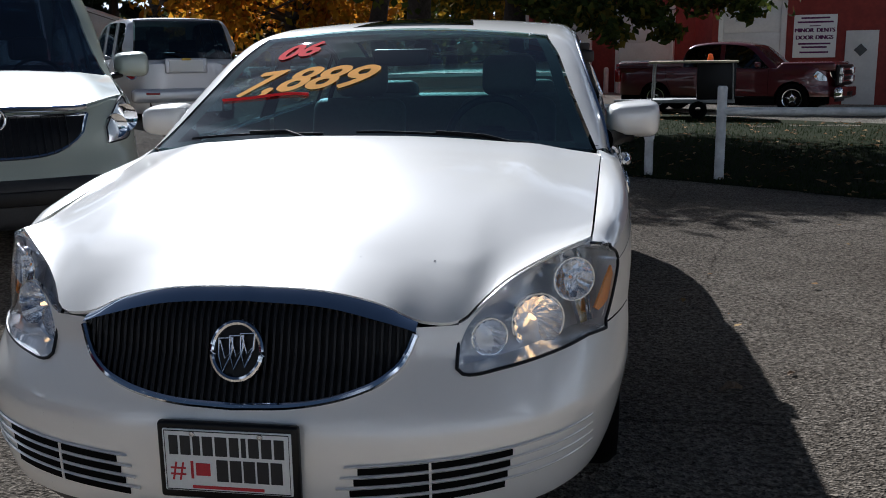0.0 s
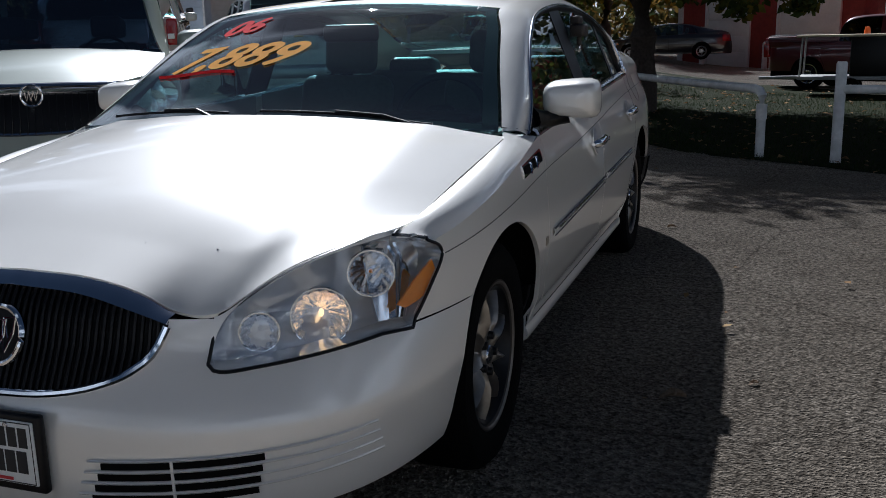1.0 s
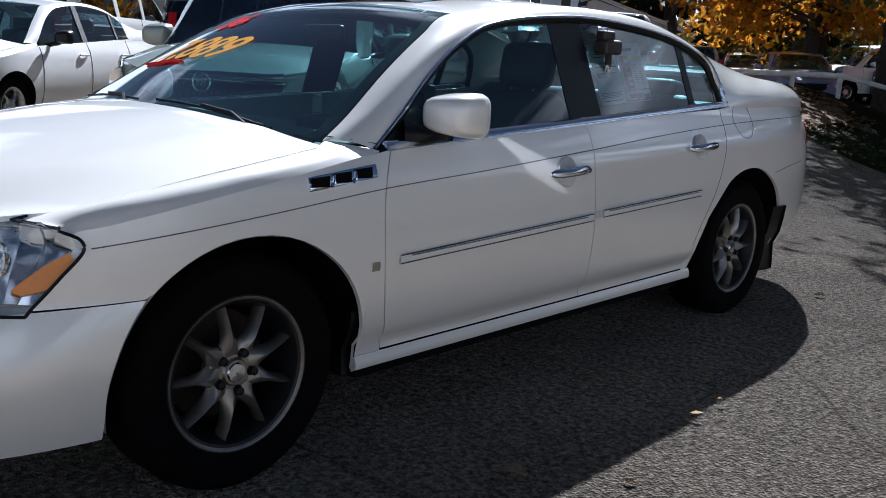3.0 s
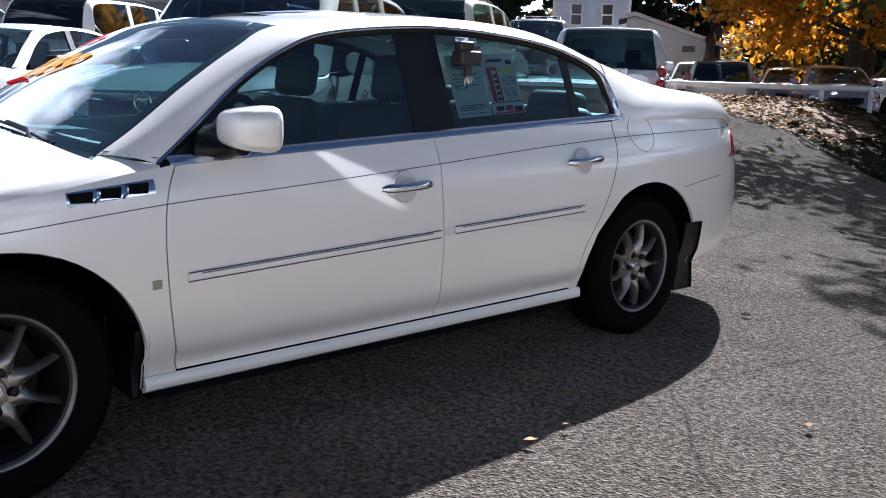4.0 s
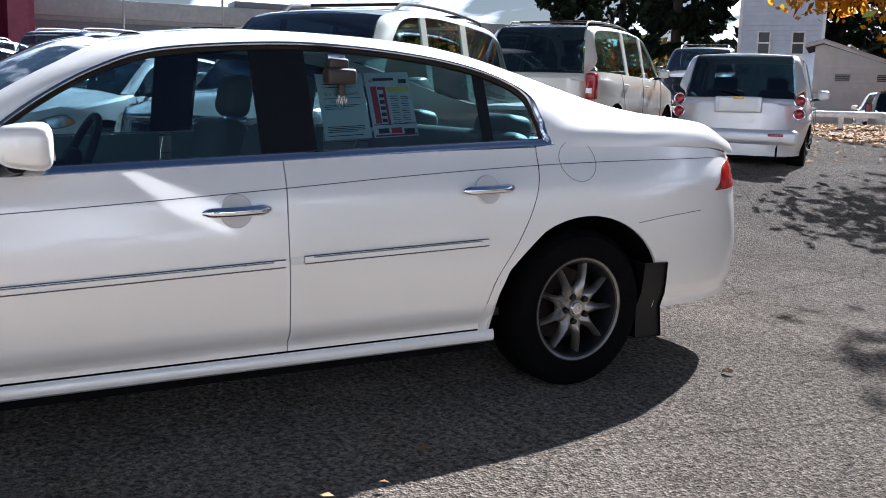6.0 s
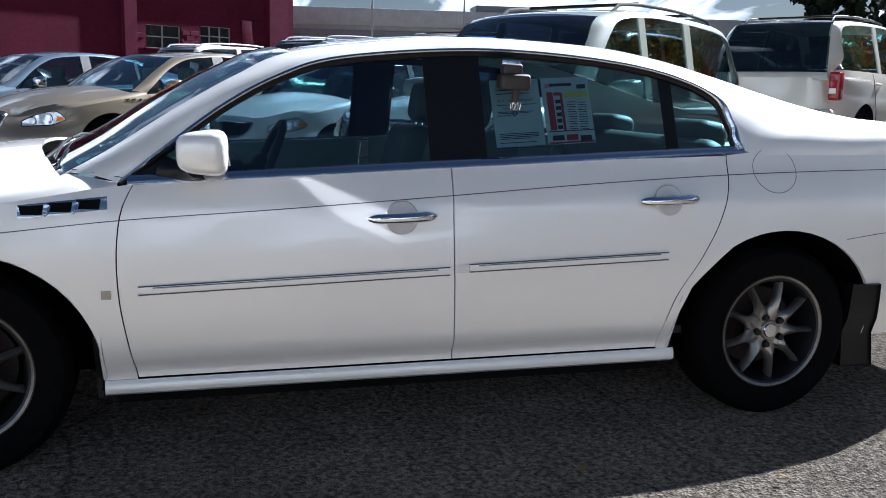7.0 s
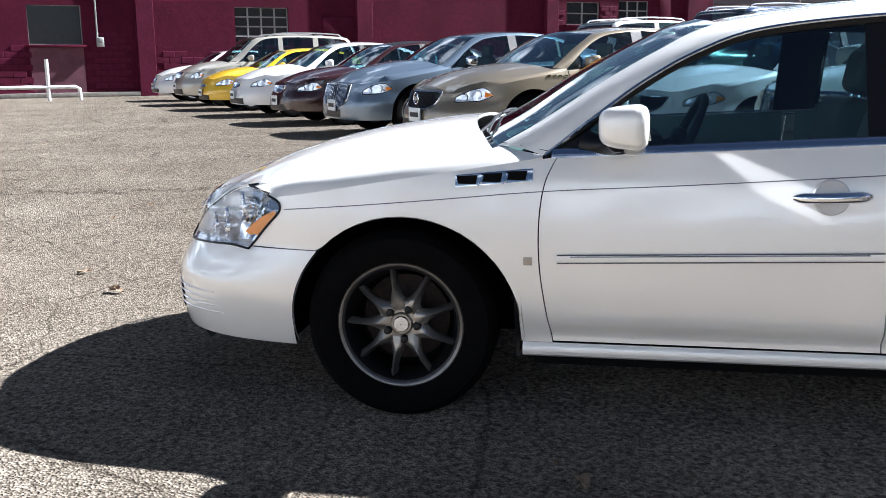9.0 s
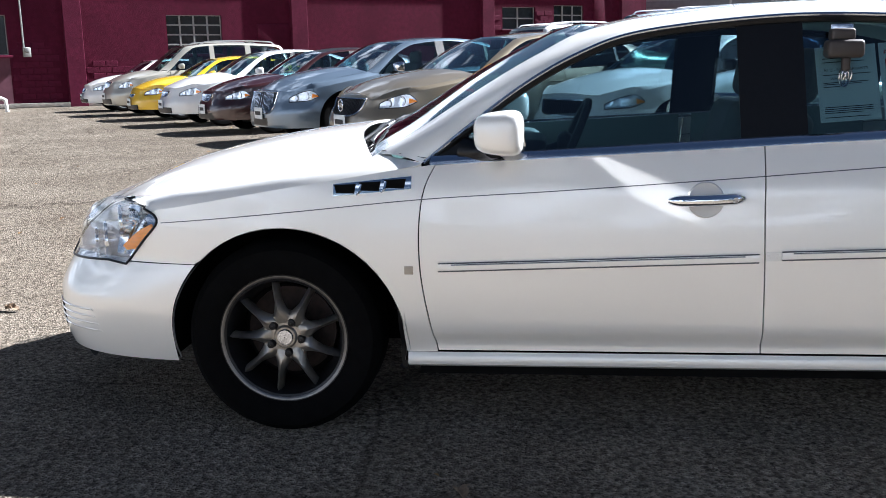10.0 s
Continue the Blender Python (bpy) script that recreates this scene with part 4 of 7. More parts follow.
    # slots and ribs of the lower grilles
    for s in (1, -1):
        for k in range(4):
            z0 = .314 + .026 * k
            x0, x1 = .262 + .010 * k, .615 + .006 * k
            tilt = lambda x: z0 + (np.abs(x) - .45) * .055
            q = front_sheet(x0, x1, 24, lambda x: tilt(x) - .0075, lambda x: tilt(x) + .0075, 3, .003)
            part("vent_slot", grid(q if s > 0 else mirrored(q), fold=.004, flip=s < 0), WELL, bumper, "dark slot of the lower grille")
            rib = front_sheet(x0 - .03, .815, 40, lambda x: tilt(x) + .010, lambda x: tilt(x) + .017, 3, .004)
            rib[:, 1, 1] -= .004
            part("rib", grid(rib if s > 0 else mirrored(rib), fold=.006, flip=s < 0), WHITE, bumper)
        q = front_sheet(.45, .456, 3, lambda x: np.full(x.shape, .304), lambda x: np.full(x.shape, .404), 8, .006)
        part("divider", grid(q if s > 0 else mirrored(q), fold=.005, flip=s < 0), WHITE, bumper)
    # grille
    q = front_sheet(-.409, .409, 61, grille_lo, grille_hi, 12, -.03)
    gr = part("grille", grid(q), BLACK, car, "oval black grille with vertical bars")
    bars = []
    for x in np.linspace(-.385, .385, 44):
        z0, z1 = float(grille_lo(np.array([x]))[0]), float(grille_hi(np.array([x]))[0])
        z = np.linspace(z0 + .004, z1 - .004, 8)
        Y = xs_to_y(np.full(8, x), z)
        Y = Y + at(SETB, z) * (1 - Y / 1.5) ** 4 + .005
        part("grille_bar", tube(np.stack([np.full(8, x), Y, z], -1), .0055, 6, up=(1, 0, 0)), BLACK, gr)
    lo = front_sheet(-.409, .409, 61, grille_lo, lambda x: grille_lo(x) + .001, 2, .004)[:, 0]
    hi = front_sheet(-.415, .415, 61, grille_hi, lambda x: grille_hi(x) + .001, 2, .006)[:, 0]
    part("grille_surround", tube(lo, .009, 8), CHROME, gr, "chrome grille surround")
    lip = S.hood(6, 161)[0]
    lip = lip[np.abs(lip[:, 0]) < .417]
    xl = lip[:, 0]
    low_y = xs_to_y(np.abs(xl), grille_hi(xl))
    low_y = low_y + at(SETB, grille_hi(xl)) * (1 - low_y / 1.5) ** 4
    q0 = np.stack([xl, low_y - .014, grille_hi(xl) - .003], -1)
    q1 = lip + np.array([0, -.006, -.003])
    band = np.stack([q0 + np.array([0, .014, -.004]), q0, q0 * .5 + q1 * .5 + np.array([0, -.003, .003]), q1], 1)
    part("grille_top_trim", grid(band, fold=.006), CHROME, gr, "chrome trim over the grille")
    # round badge
    bm = Matrix.Translation((0, .070, .640)) @ pose(0, 0, 0, -17, 0, 0) @ pose(0, 0, 0, 0, 0, -90)
    badge = part("badge", moved(tube([(0, .060 * math.cos(a), .066 * math.sin(a)) for a in np.linspace(0, 2 * math.pi, 40, endpoint=False)], .0075, 8, closed=True), bm), CHROME, gr, "round chrome badge ring")
    part("badge_back", moved(lathe([(.001, -.004), (.06, -.004)], 32), bm), BLACK, badge)
    for k in (-1, 0, 1):
        o = Matrix.Translation((0, .070, .640)) @ pose(0, 0, 0, -17, 0, 0) @ Matrix.Translation((k * .026, -.006, k * .006))
        pts = [(-.017, 0, .034), (.017, 0, .036), (.015, 0, .0), (-.004, 0, -.042), (-.015, 0, -.006)]
        part("badge_bar", moved(tube(pts, .0028, 6, closed=True, up=(0, 1, 0)), o), CHROME, badge)
        part("badge_bar", moved(tube([(-.014, 0, .030), (.0, 0, -.012), (.013, 0, .002)], .002, 6, up=(0, 1, 0)), o), CHROME, badge)
    # head lamps
    for s in (1, -1):
        X = front_sheet(.503, .80, 22, lamp_lo, lamp_hi, 32, .004)
        t = np.linspace(0, 1, 10)
        Z1 = X[-1, :, 2]
        Z2 = .602 + (Z1 - Z1[0]) * (.800 - .602) / (Z1[-1] - Z1[0])
        Yb = lamp_b(Z2)
        Y0 = xs_to_y(np.full(32, .80), Z1)
        Y = Y0[None, :] + (Yb - Y0)[None, :] * t[:, None]
        Zr = Z1[None, :] + (Z2 - Z1)[None, :] * t[:, None] ** 1.3
        R = S.P(Y, Zr) + np.array([.002, -.003, 0])
        full = np.concatenate([X, R[1:]], 0)
        # the lens rolls over to meet the edge of the bonnet
        n = len(full)
        hx = np.clip(full[:, -1, 0], .503, .80)
        meet = np.stack([hx, at([(.48, .176), (.515, .198), (.55, .248), (.60, .306), (.70, .405), (.80, .512)], hx) + .006,
                         at([(.49, .694), (.515, .703), (.55, .733), (.60, .769), (.70, .812), (.80, .838)], hx) - .005], -1)
        meet[22:] = full[22:, -1] + np.array([-.006, .004, .004])
        up = np.array([0, 0, .006])
        roll = np.stack([full[:, -1] * .66 + meet * .34 + up, full[:, -1] * .33 + meet * .67 + up * .8, meet], 1)
        full = np.concatenate([full, roll], 1)
        lens = part("headlamp", grid(full if s > 0 else mirrored(full), fold=.004, flip=s < 0), CLEAR, car, "clear wraparound headlamp")
        inner = full + np.array([-.045, .06, 0])
        cm = full.mean((0, 1)) + np.array([-.045, .06, 0])
        inner = cm + (inner - cm) * .97
        inner[..., 1] += (inner[..., 2] - .60) * .72 * np.clip((.80 - inner[..., :1].mean(1, keepdims=True)[..., 0]) / .1, 0, 1)
        inner[22:, :, 0] -= (inner[22:, :, 2] - .60) * .34
        part("housing", grid(inner if s > 0 else mirrored(inner), flip=s < 0), HOUSING, lens, "silver lamp housing")
        rim = np.concatenate([full[:, 0], full[-1, 1:], full[::-1, -1][1:], full[0, ::-1][1:-1]])
        part("gasket", tube(rim if s > 0 else mirrored(rim), .0044, 6, closed=True), BLACK, lens)
        for k in (0, -1):
            side_wall = np.stack([full[k], inner[k]], 1)
            part("end_panel", grid(side_wall if s > 0 else mirrored(side_wall)), HOUSING, lens)
        side_wall = np.stack([full[:, 0], inner[:, 0]], 1)
        part("floor_panel", grid(side_wall if s > 0 else mirrored(side_wall)), HOUSING, lens)
        side_wall = np.stack([full[:, -1], inner[:, -1]], 1)
        part("top_panel", grid(side_wall if s > 0 else mirrored(side_wall)), HOUSING, lens)
        for x0, y0, z0, r, mt in ((.562, .195, .640, .042, FLUTED), (.672, .285, .657, .066, FLUTED), (.757, .385, .742, .052, FLUTED)):
            mm = Matrix.Translation((s * x0, y0 + .060, z0)) @ pose(0, 0, 0, 0, 0, -90 + s * 26)
            bowl = part("reflector", moved(fluted([(.004, -.05), (r * .35, -.045), (r * .75, -.02), (r, .010), (r + .003, .008)], 64, 16, .05), mm), mt, lens)
            part("reflector_ring", moved(lathe([(r, .004), (r + .002, .012), (r + .005, .012), (r + .006, .002)], 32), mm), CHROME, bowl)
            part("bulb", moved(lathe([(.001, -.008), (.004, -.010), (.006, -.02), (.006, -.045)], 12), mm), AMBER if z0 > .7 else (LITBULB if r > .05 else CLEAR), bowl)
        # tilted mirror panels inside the side of the lamp
        for i0, i1, lean, deep in ((0, 3, .30, .022), (3, 6, .42, .030), (6, 9, .34, .024)):
            q = R[i0:i1 + 1, 3:29:5].copy()
            q[..., 0] -= deep + (q[..., 2] - q[:, :1, 2]) * lean
            q[..., 1] += .012
            part("mirror_panel", grid(q if s > 0 else mirrored(q), fold=.010, flip=s < 0), CHROME, lens)
        u = np.linspace(0, 1, 9)[:, None]
        tt = np.linspace(-1, 1, 5)[None, :]
        wd = .006 + .020 * np.sin(np.clip(u * 1.15, 0, 1) * math.pi * .62)
        half = S.P(.455 + .130 * u - .012 * tt, .655 + .066 * u + wd * tt) + np.array([-.008, 0, 0])
        part("side_marker", grid(half if s > 0 else mirrored(half), fold=.006, flip=s < 0), AMBER, lens, "amber side marker")
    # show plate in a black frame
    pl = part("plate_frame", box(0, -.012, .405, .335, .022, .185, .008, 3), BLACK, car, "black plastic plate frame")
    part("show_plate", box(0, -.025, .408, .305, .006, .150, .003), PAPER, pl, "white dealer show plate")
    part("plate_line", tube([(-.147, -.0285, .479), (.147, -.0285, .479), (.147, -.0285, .337), (-.147, -.0285, .337)], .0014, 6, closed=True, up=(0, 1, 0)), INK, pl)
    for k, w in enumerate((.024, .027, .020, .027, .031, .025, .014, .027, .027, .026)):
        x0 = -.138 + sum((.024, .027, .020, .027, .031, .025, .014, .027, .027, .026)[:k]) + .003 * k
        part("bar", box(x0 + w / 2, -.0285, .445, w - .003, .002, .046), INK, pl)
    for k in range(5):
        part("bar", box(-.012 + .032 * k, -.0285, .387, .027, .002, .052), INK, pl)
    part("numeral", moved(text_mesh("#1", .062), Matrix.Translation((-.136, -.0285, .365)) @ pose(0, 0, 0, 90, 0, 0)), REDINK, pl)
    part("bar", box(-.058, -.0285, .388, .034, .002, .030), REDINK, pl)
    part("bar", box(0, -.0285, .345, .17, .002, .007), REDINK, pl)
    for s in (1, -1):
        part("plate_screw", moved(lathe([(.001, .004), (.006, .003), (.008, 0)], 10), Matrix.Translation((s * .08, -.027, .472)) @ pose(0, 0, 0, 0, 0, -90)), BRIGHT, pl)
    # glass
    ws = part("windshield", grid(S.across(0, 4, 24, 31, dy=[-.10, -.08, -.05], dz=.035, inner=.985), flip=True), GLASS, car, "raked windscreen with painted price")
    rim = S.across(0, 4, 24, 31, dy=[-.10, -.08, -.05], dz=.035, inner=.985) + np.array([0, .004, -.006])
    for q in (rim[:3], np.swapaxes(rim[:, :2], 0, 1), np.swapaxes(rim[:, -2:], 0, 1), rim[-2:]):
        part("black_edge", grid(q), WELL, ws)
    def on_screen(x, y, lift=.004):
        """A point of the windscreen over (x, y)."""
        lo, hi = 0.0, 4.0
        for _ in range(30):
            mid = (lo + hi) / 2
            e = S.edge("E", [mid])[0]
            a = x / (e[0] * .985)
            yy = e[1] + np.interp(mid, [0, 2, 4], [-.10, -.08, -.05]) * (1 - a * a)
            lo, hi = (mid, hi) if yy < y else (lo, mid)
        e = S.edge("E", [lo])[0]
        a = x / (e[0] * .985)
        return x, y - lift * .6, e[2] + .035 * (1 - a * a) + lift
    ORANGE, REDPAINT = window_paint("orange_window_paint", (0.88, 0.46, 0.10)), window_paint("red_window_paint", (0.72, 0.055, 0.06))
    def screen_text(s, size, x0, y0, m, shear, tilt, bold):
        v, f = text_mesh(s, size, 0.0, shear)
        v2 = []
        for (a, b, c) in v:
            aa, bb = a * math.cos(tilt) - b * math.sin(tilt), a * math.sin(tilt) + b * math.cos(tilt)
            v2.append(on_screen(x0 + aa, y0 + bb * .86))
        part("painted_price", (v2, f), m, ws, "hand-painted price on the glass")
    for dx, dy in ((0, 0), (.007, .003), (.014, .0), (.008, -.006)):
        screen_text("7,889", .235, -.61 + dx, 1.63 + dy, ORANGE, .5, -.07, True)
        screen_text("06", .17, -.50 + dx, 1.85 + dy, REDPAINT, .4, .05, True)
    line = [on_screen(-.63 + .36 * k / 12, 1.622 - .05 * k / 12 - .006 * math.sin(k * .5), .005) for k in range(13)]
    part("price_underline", tube(line, .006, 6, flat=1.0), REDPAINT, ws)
    part("inspection_mark", moved(text_mesh("P", .035), Matrix.Translation(on_screen(.53, 2.055, .004)) @ pose(0, 0, 0, 32, 0, 0)), PAPER, ws)
    part("rear_window", grid(S.across(8, 12, 20, 25, dy=[.01, .04, .05], dz=[.022, .03, .006], inner=.97) + np.array([0, .002, .003]), flip=True), GLASS, car)
    # side glass, frames, chrome
    tt = np.linspace(.30, 11.0, 120)
    d = S.edge("D", tt)
    keep = np.concatenate([[True], np.diff(np.maximum.accumulate(d[:, 1])) > 1e-4])
    dk = d[keep]
    def side_x(y, z):
        """How far out the side glass stands."""
        return .842 - .40 * (np.asarray(z) - 1.0)
    def pane(y0, y1, name, label, s, m=SIDEGLASS, inset=.0, lo=.0, top=.0):
        yy = np.linspace(y0, y1, 30)
        zt = np.interp(yy, dk[:, 1], dk[:, 2]) - .012 - top
        zb = np.minimum(belt(yy) + .018 + lo, zt - .004)
        v = np.linspace(0, 1, 8)
        Z = zb[:, None] + (zt - zb)[:, None] * v
        Q = np.stack([side_x(0, Z) - inset, np.repeat(yy[:, None], 8, 1), Z], -1)
        return part(name, grid(Q if s > 0 else mirrored(Q), fold=.004, flip=s < 0), m, car, label)
    for s in (1, -1):
        pane(1.68, 2.595, "front_side_window", "", s)
        pane(2.775, 3.515, "rear_side_window", "", s)
        pane(3.545, 3.755, "quarter_window", "", s)
        pane(2.58, 2.79, "centre_pillar", "gloss black pillar", s, BLACK, -.003)
        pane(3.505, 3.555, "division_bar", "", s, BLACK, -.003)
        pane(1.60, 1.70, "corner_cap", "", s, BLACK, -.002)
        # black frame round the glass, chrome outside it
        top = S.edge("D", np.linspace(.05, 10.8, 110))
        fr = top + np.array([-.010, 0, -.014])
        fr[:, 0] = np.minimum(fr[:, 0], side_x(0, fr[:, 2]) + .004)
        part("window_frame", tube(fr if s > 0 else mirrored(fr), .016, 8), BLACK, car)
        rad = np.interp(np.linspace(0, 1, 110), [0, .80, .86, .96, 1.0], [.0065, .0065, .013, .016, .014])
        ch = top + np.array([.004, 0, -.004])
        part("window_trim", tube(ch if s > 0 else mirrored(ch), rad, 8), BRIGHT, car, "bright window surround")
        yy = np.linspace(1.575, 3.82, 40)
        Z = belt(yy)[:, None] + np.array([-.005, .006, .016, .022])[None, :]
        X = .868 - .40 * np.maximum(Z - 1.0, -.05) + np.array([.004, .003, -.004, -.014])[None, :] - .02
        X = np.maximum(X, S.P(yy, belt(yy) - .005)[:, :1] + np.array([.006, .004, -.004, -.016])[None, :])
        Q = np.stack([X, np.repeat(yy[:, None], 4, 1), Z], -1)
        part("belt_trim", grid(Q if s > 0 else mirrored(Q), fold=.01, flip=s < 0), BRIGHT, car, "bright strip under the windows")
        # pinstripe, mouldings
        ys1 = np.linspace(.62, 4.85, 90)
        zs1 = at([(.62, .753), (.85, .773), (1.15, .800), (1.54, .836), (2.0, .862), (2.6, .90), (3.2, .94), (3.75, .968), (4.2, .98), (4.85, .985)], ys1)
        STRIPE = mat("grey_pinstripe_and_shadow", (.10, .10, .11), .5, spots=.2)
        part("pinstripe", surface_ribbon(S, ys1, zs1, .0032, .0006, s), STRIPE, car)
        for a, b, za, zb, own in ((1.60, 2.63, .612, .644, fd), (2.70, 3.47, .652, .674, rd)):
            yy = np.linspace(a, b, 24)
            zz = np.linspace(za, zb, 24)
            mould = part("side_moulding", surface_ribbon(S, yy, zz, .026, .006, s), WHITE, own[0 if s > 0 else 1])
            # dark ribbons drawn as the shadow lines along the moulding's edges
            for dz, wd in ((-.0125, .0014), (.0125, .0020)):
                part("moulding_shadow_line", surface_ribbon(S, yy, zz + dz, wd, .0068, s), STRIPE, mould)
            part("moulding_insert", surface_ribbon(S, yy[1:-1], zz[1:-1] + .0075, .005, .0105, s), BRIGHT, mould, "bright insert line")
        q = S.P(np.array([[2.645, 2.645], [2.70, 2.70]]), np.array([[.635, .665], [.637, .667]])) + np.array([.004, 0, 0])
        part("tape_patch", grid(q if s > 0 else mirrored(q), flip=s < 0), CLEAR, car)
        # fender ports
        ports = part("port_bezel", surface_ribbon(S, np.linspace(1.255, 1.515, 12), np.linspace(.868, .892, 12), .040, .003, s), CHROME, car, "chrome trio of fender ports")
        for k in range(3):
            y0 = 1.295 + .083 * k
            z0 = .872 + .0077 * k
            q = S.P(np.array([[y0 - .030, y0 - .036], [y0 + .030, y0 + .036]]), np.array([[z0 - .012, z0 + .014], [z0 - .014, z0 + .017]])) + np.array([.0075, 0, 0])
            part("port", grid(q if s > 0 else mirrored(q), flip=s < 0), WELL, ports)
            if k < 2:
                q = S.P(np.array([y0 + .036, y0 + .050, y0 + .052]), np.array([z0 - .018, z0 - .004, z0 + .016])) + np.array([.006, 0, 0])
                part("port_rib", tube(q if s > 0 else mirrored(q), .0045, 6), CHROME, ports)
        part("wing_emblem", surface_ribbon(S, np.linspace(1.488, 1.517, 3), np.full(3, .602), .028, .003, s), ALLOY, car, "small square chrome emblem")
        # handles in round dishes
        for y0, z0, own in ((2.46, .832, fd), (3.47, .879, rd)):
            c = S.P(np.array([y0]), np.array([z0]))[0]
            lo, hi = S.P(np.array([y0, y0]), np.array([z0 - .045, z0 + .045]))
            tilt = math.degrees(math.atan2(lo[0] - hi[0], .09))
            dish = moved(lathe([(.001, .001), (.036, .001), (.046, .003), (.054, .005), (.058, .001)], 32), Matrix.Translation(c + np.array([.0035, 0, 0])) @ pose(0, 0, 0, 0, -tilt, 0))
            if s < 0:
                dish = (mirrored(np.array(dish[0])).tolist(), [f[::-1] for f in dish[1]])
            # dish paint darkened to stand in for the shade of a hollow
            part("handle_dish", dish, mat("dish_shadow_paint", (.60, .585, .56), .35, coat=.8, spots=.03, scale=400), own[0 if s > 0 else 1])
            yy = y0 + np.linspace(-.118, .118, 15)
            q = S.P(yy, np.full(15, z0) + np.linspace(-.002, .006, 15))
            q[:, 0] += .010 + .026 * np.sin(np.linspace(.12, math.pi - .12, 15)) ** .6
            if y0 < 3:
                lock = moved(lathe([(.001, .004), (.008, .004), (.010, .001)], 16), Matrix.Translation((s * (q[12, 0] + .019), q[12, 1], q[12, 2])) @ pose(0, 0, 0, 0, 0, 0 if s > 0 else 180))
                part("key_lock", lock, BRIGHT, own[0 if s > 0 else 1], "round key lock in the handle")
            part("door_handle", tube(q if s > 0 else mirrored(q), np.interp(np.linspace(0, 1, 15), [0, .05, .12, .85, .95, 1], [.008, .015, .0185, .0195, .016, .008]), 10), CHROME, own[0 if s > 0 else 1], "chrome bar door handle")
        # fuel flap line, wing and bumper shut lines
        if s > 0:
            a = np.linspace(0, 2 * math.pi, 48, endpoint=False)
            q = S.P(3.945 + .095 * np.cos(a), .985 + .085 * np.sin(a)) + np.array([.001, 0, 0])
            part("fuel_flap_gap", tube(q, .0013, 5, closed=True), mat("grey_seam", (.20, .19, .18), .7, spots=.1), car)
        part("shut_line", seam(S, [(.49, .6125), (.60, .6128), (.735, .613)], .0011, s), WELL, car)
        part("shut_line", seam(S, [(3.742, 1.045), (3.736, .95), (3.69, .80), (3.62, .67), (3.525, .52), (3.492, .42)], .0018, s, -.0008), WELL, car)
        part("shut_line", seam(S, [(4.26, .715), (4.45, .735), (4.68, .75)], .0014, s), WELL, car)
        part("shut_line", seam(S, [(1.48, .303), (2.5, .303), (3.56, .303)], .003, s, -.004), WELL, car)
        q = np.stack([S.edge("D", [0.15])[0] + np.array([.003, 0, 0]), S.edge("D", [.05])[0] * .5 + S.edge("E", [.05])[0] * .5 + np.array([.008, 0, .012]), S.edge("E", [.12])[0] + np.array([0, 0, .004])])
        part("shut_line", tube(q if s > 0 else mirrored(q), .0013, 5), WELL, car)
        # wheel wells, wheels, mud flaps
        for h in S.hub:
            g2 = np.linspace(-.2, math.pi + .2, 40)
            cy, ra, rb = S.arches[S.hub.index(h)]
            yy, zz = cy - np.cos(g2) * (ra - .001), S.tyre + np.sin(g2) * (rb - .001)
            q0 = S.P(yy, zz)
            q0[:, 0] -= .002
            q1 = q0.copy()
            q1[:, 0] -= .012
            q2 = np.stack([q1[:, 0], cy - np.cos(g2) * (ra + .03), S.tyre + np.sin(g2) * (rb + .03)], -1)
            q3 = q2.copy()
            q3[:, 0] = .50
            q4 = np.stack([np.full(40, .50), np.full(40, h), np.full(40, S.tyre)], -1)
            lipQ = np.stack([q0, q1], 1)
            part("arch_lip", grid(lipQ if s > 0 else mirrored(lipQ), flip=s < 0), WHITE, car)
            wellQ = np.stack([q1, q2, q3, q4], 1)
            part("wheel_well", grid(wellQ if s > 0 else mirrored(wellQ), flip=s > 0), WELL, car)
            mm = Matrix.Translation((s * .775, h, S.tyre)) @ pose(0, 0, 0, 10 if h < 2 else -13, 0, 0 if s > 0 else 180)
            wheel("wheel", car, mm, S.tyre, .222, .225, 9, ALLOY, True)
        for ya, yb, yc, yd, z0, z1 in ((1.452, 1.458, 1.470, 1.478, .46, .235), (4.325, 4.350, 4.445, 4.490, .53, .17)):
            t = np.linspace(0, 1, 6)
            z, y_in, y_out = z0 + (z1 - z0) * t, ya + (yb - ya) * t, yc + (yd - yc) * t
            skin_x = S.P(y_out, np.maximum(z, .30))[:, 0] + (.006 if ya > 2 else -.03)
            Q = np.stack([np.stack([np.full(6, .64), y_in + .02, z], -1), np.stack([skin_x - .004, y_in, z], -1), np.stack([skin_x, (y_in + y_out) / 2, z], -1), np.stack([skin_x, y_out, z], -1)])
            part("mud_flap", grid(Q if s > 0 else mirrored(Q), fold=.012), BLACK, car, "black rubber mud flap")
        # tail lamp
        Y = np.array([[4.80, 4.83, 4.86, 4.90], [4.90, 4.92, 4.94, 4.96], [5.03, 5.04, 5.05, 5.06], [5.12, 5.125, 5.13, 5.13], [5.17, 5.17, 5.175, 5.175]])
        Z = np.array([[.835, .85, .87, .93], [.835, .87, .92, .96], [.84, .88, .93, .975], [.845, .89, .94, .98], [.85, .9, .94, .985]])
        Q = S.P(Y, Z) + np.array([.004, .004, 0])
        part("tail_lamp", grid(Q if s > 0 else mirrored(Q), fold=.02, flip=s < 0), RED, car, "red wraparound tail lamp")
        # door mirrors
        mz = 1.055
        sh = part("mirror", mirror_shell(s * .953, 1.806, mz, .110, .080, .076), WHITE, car, "white door mirror housing")
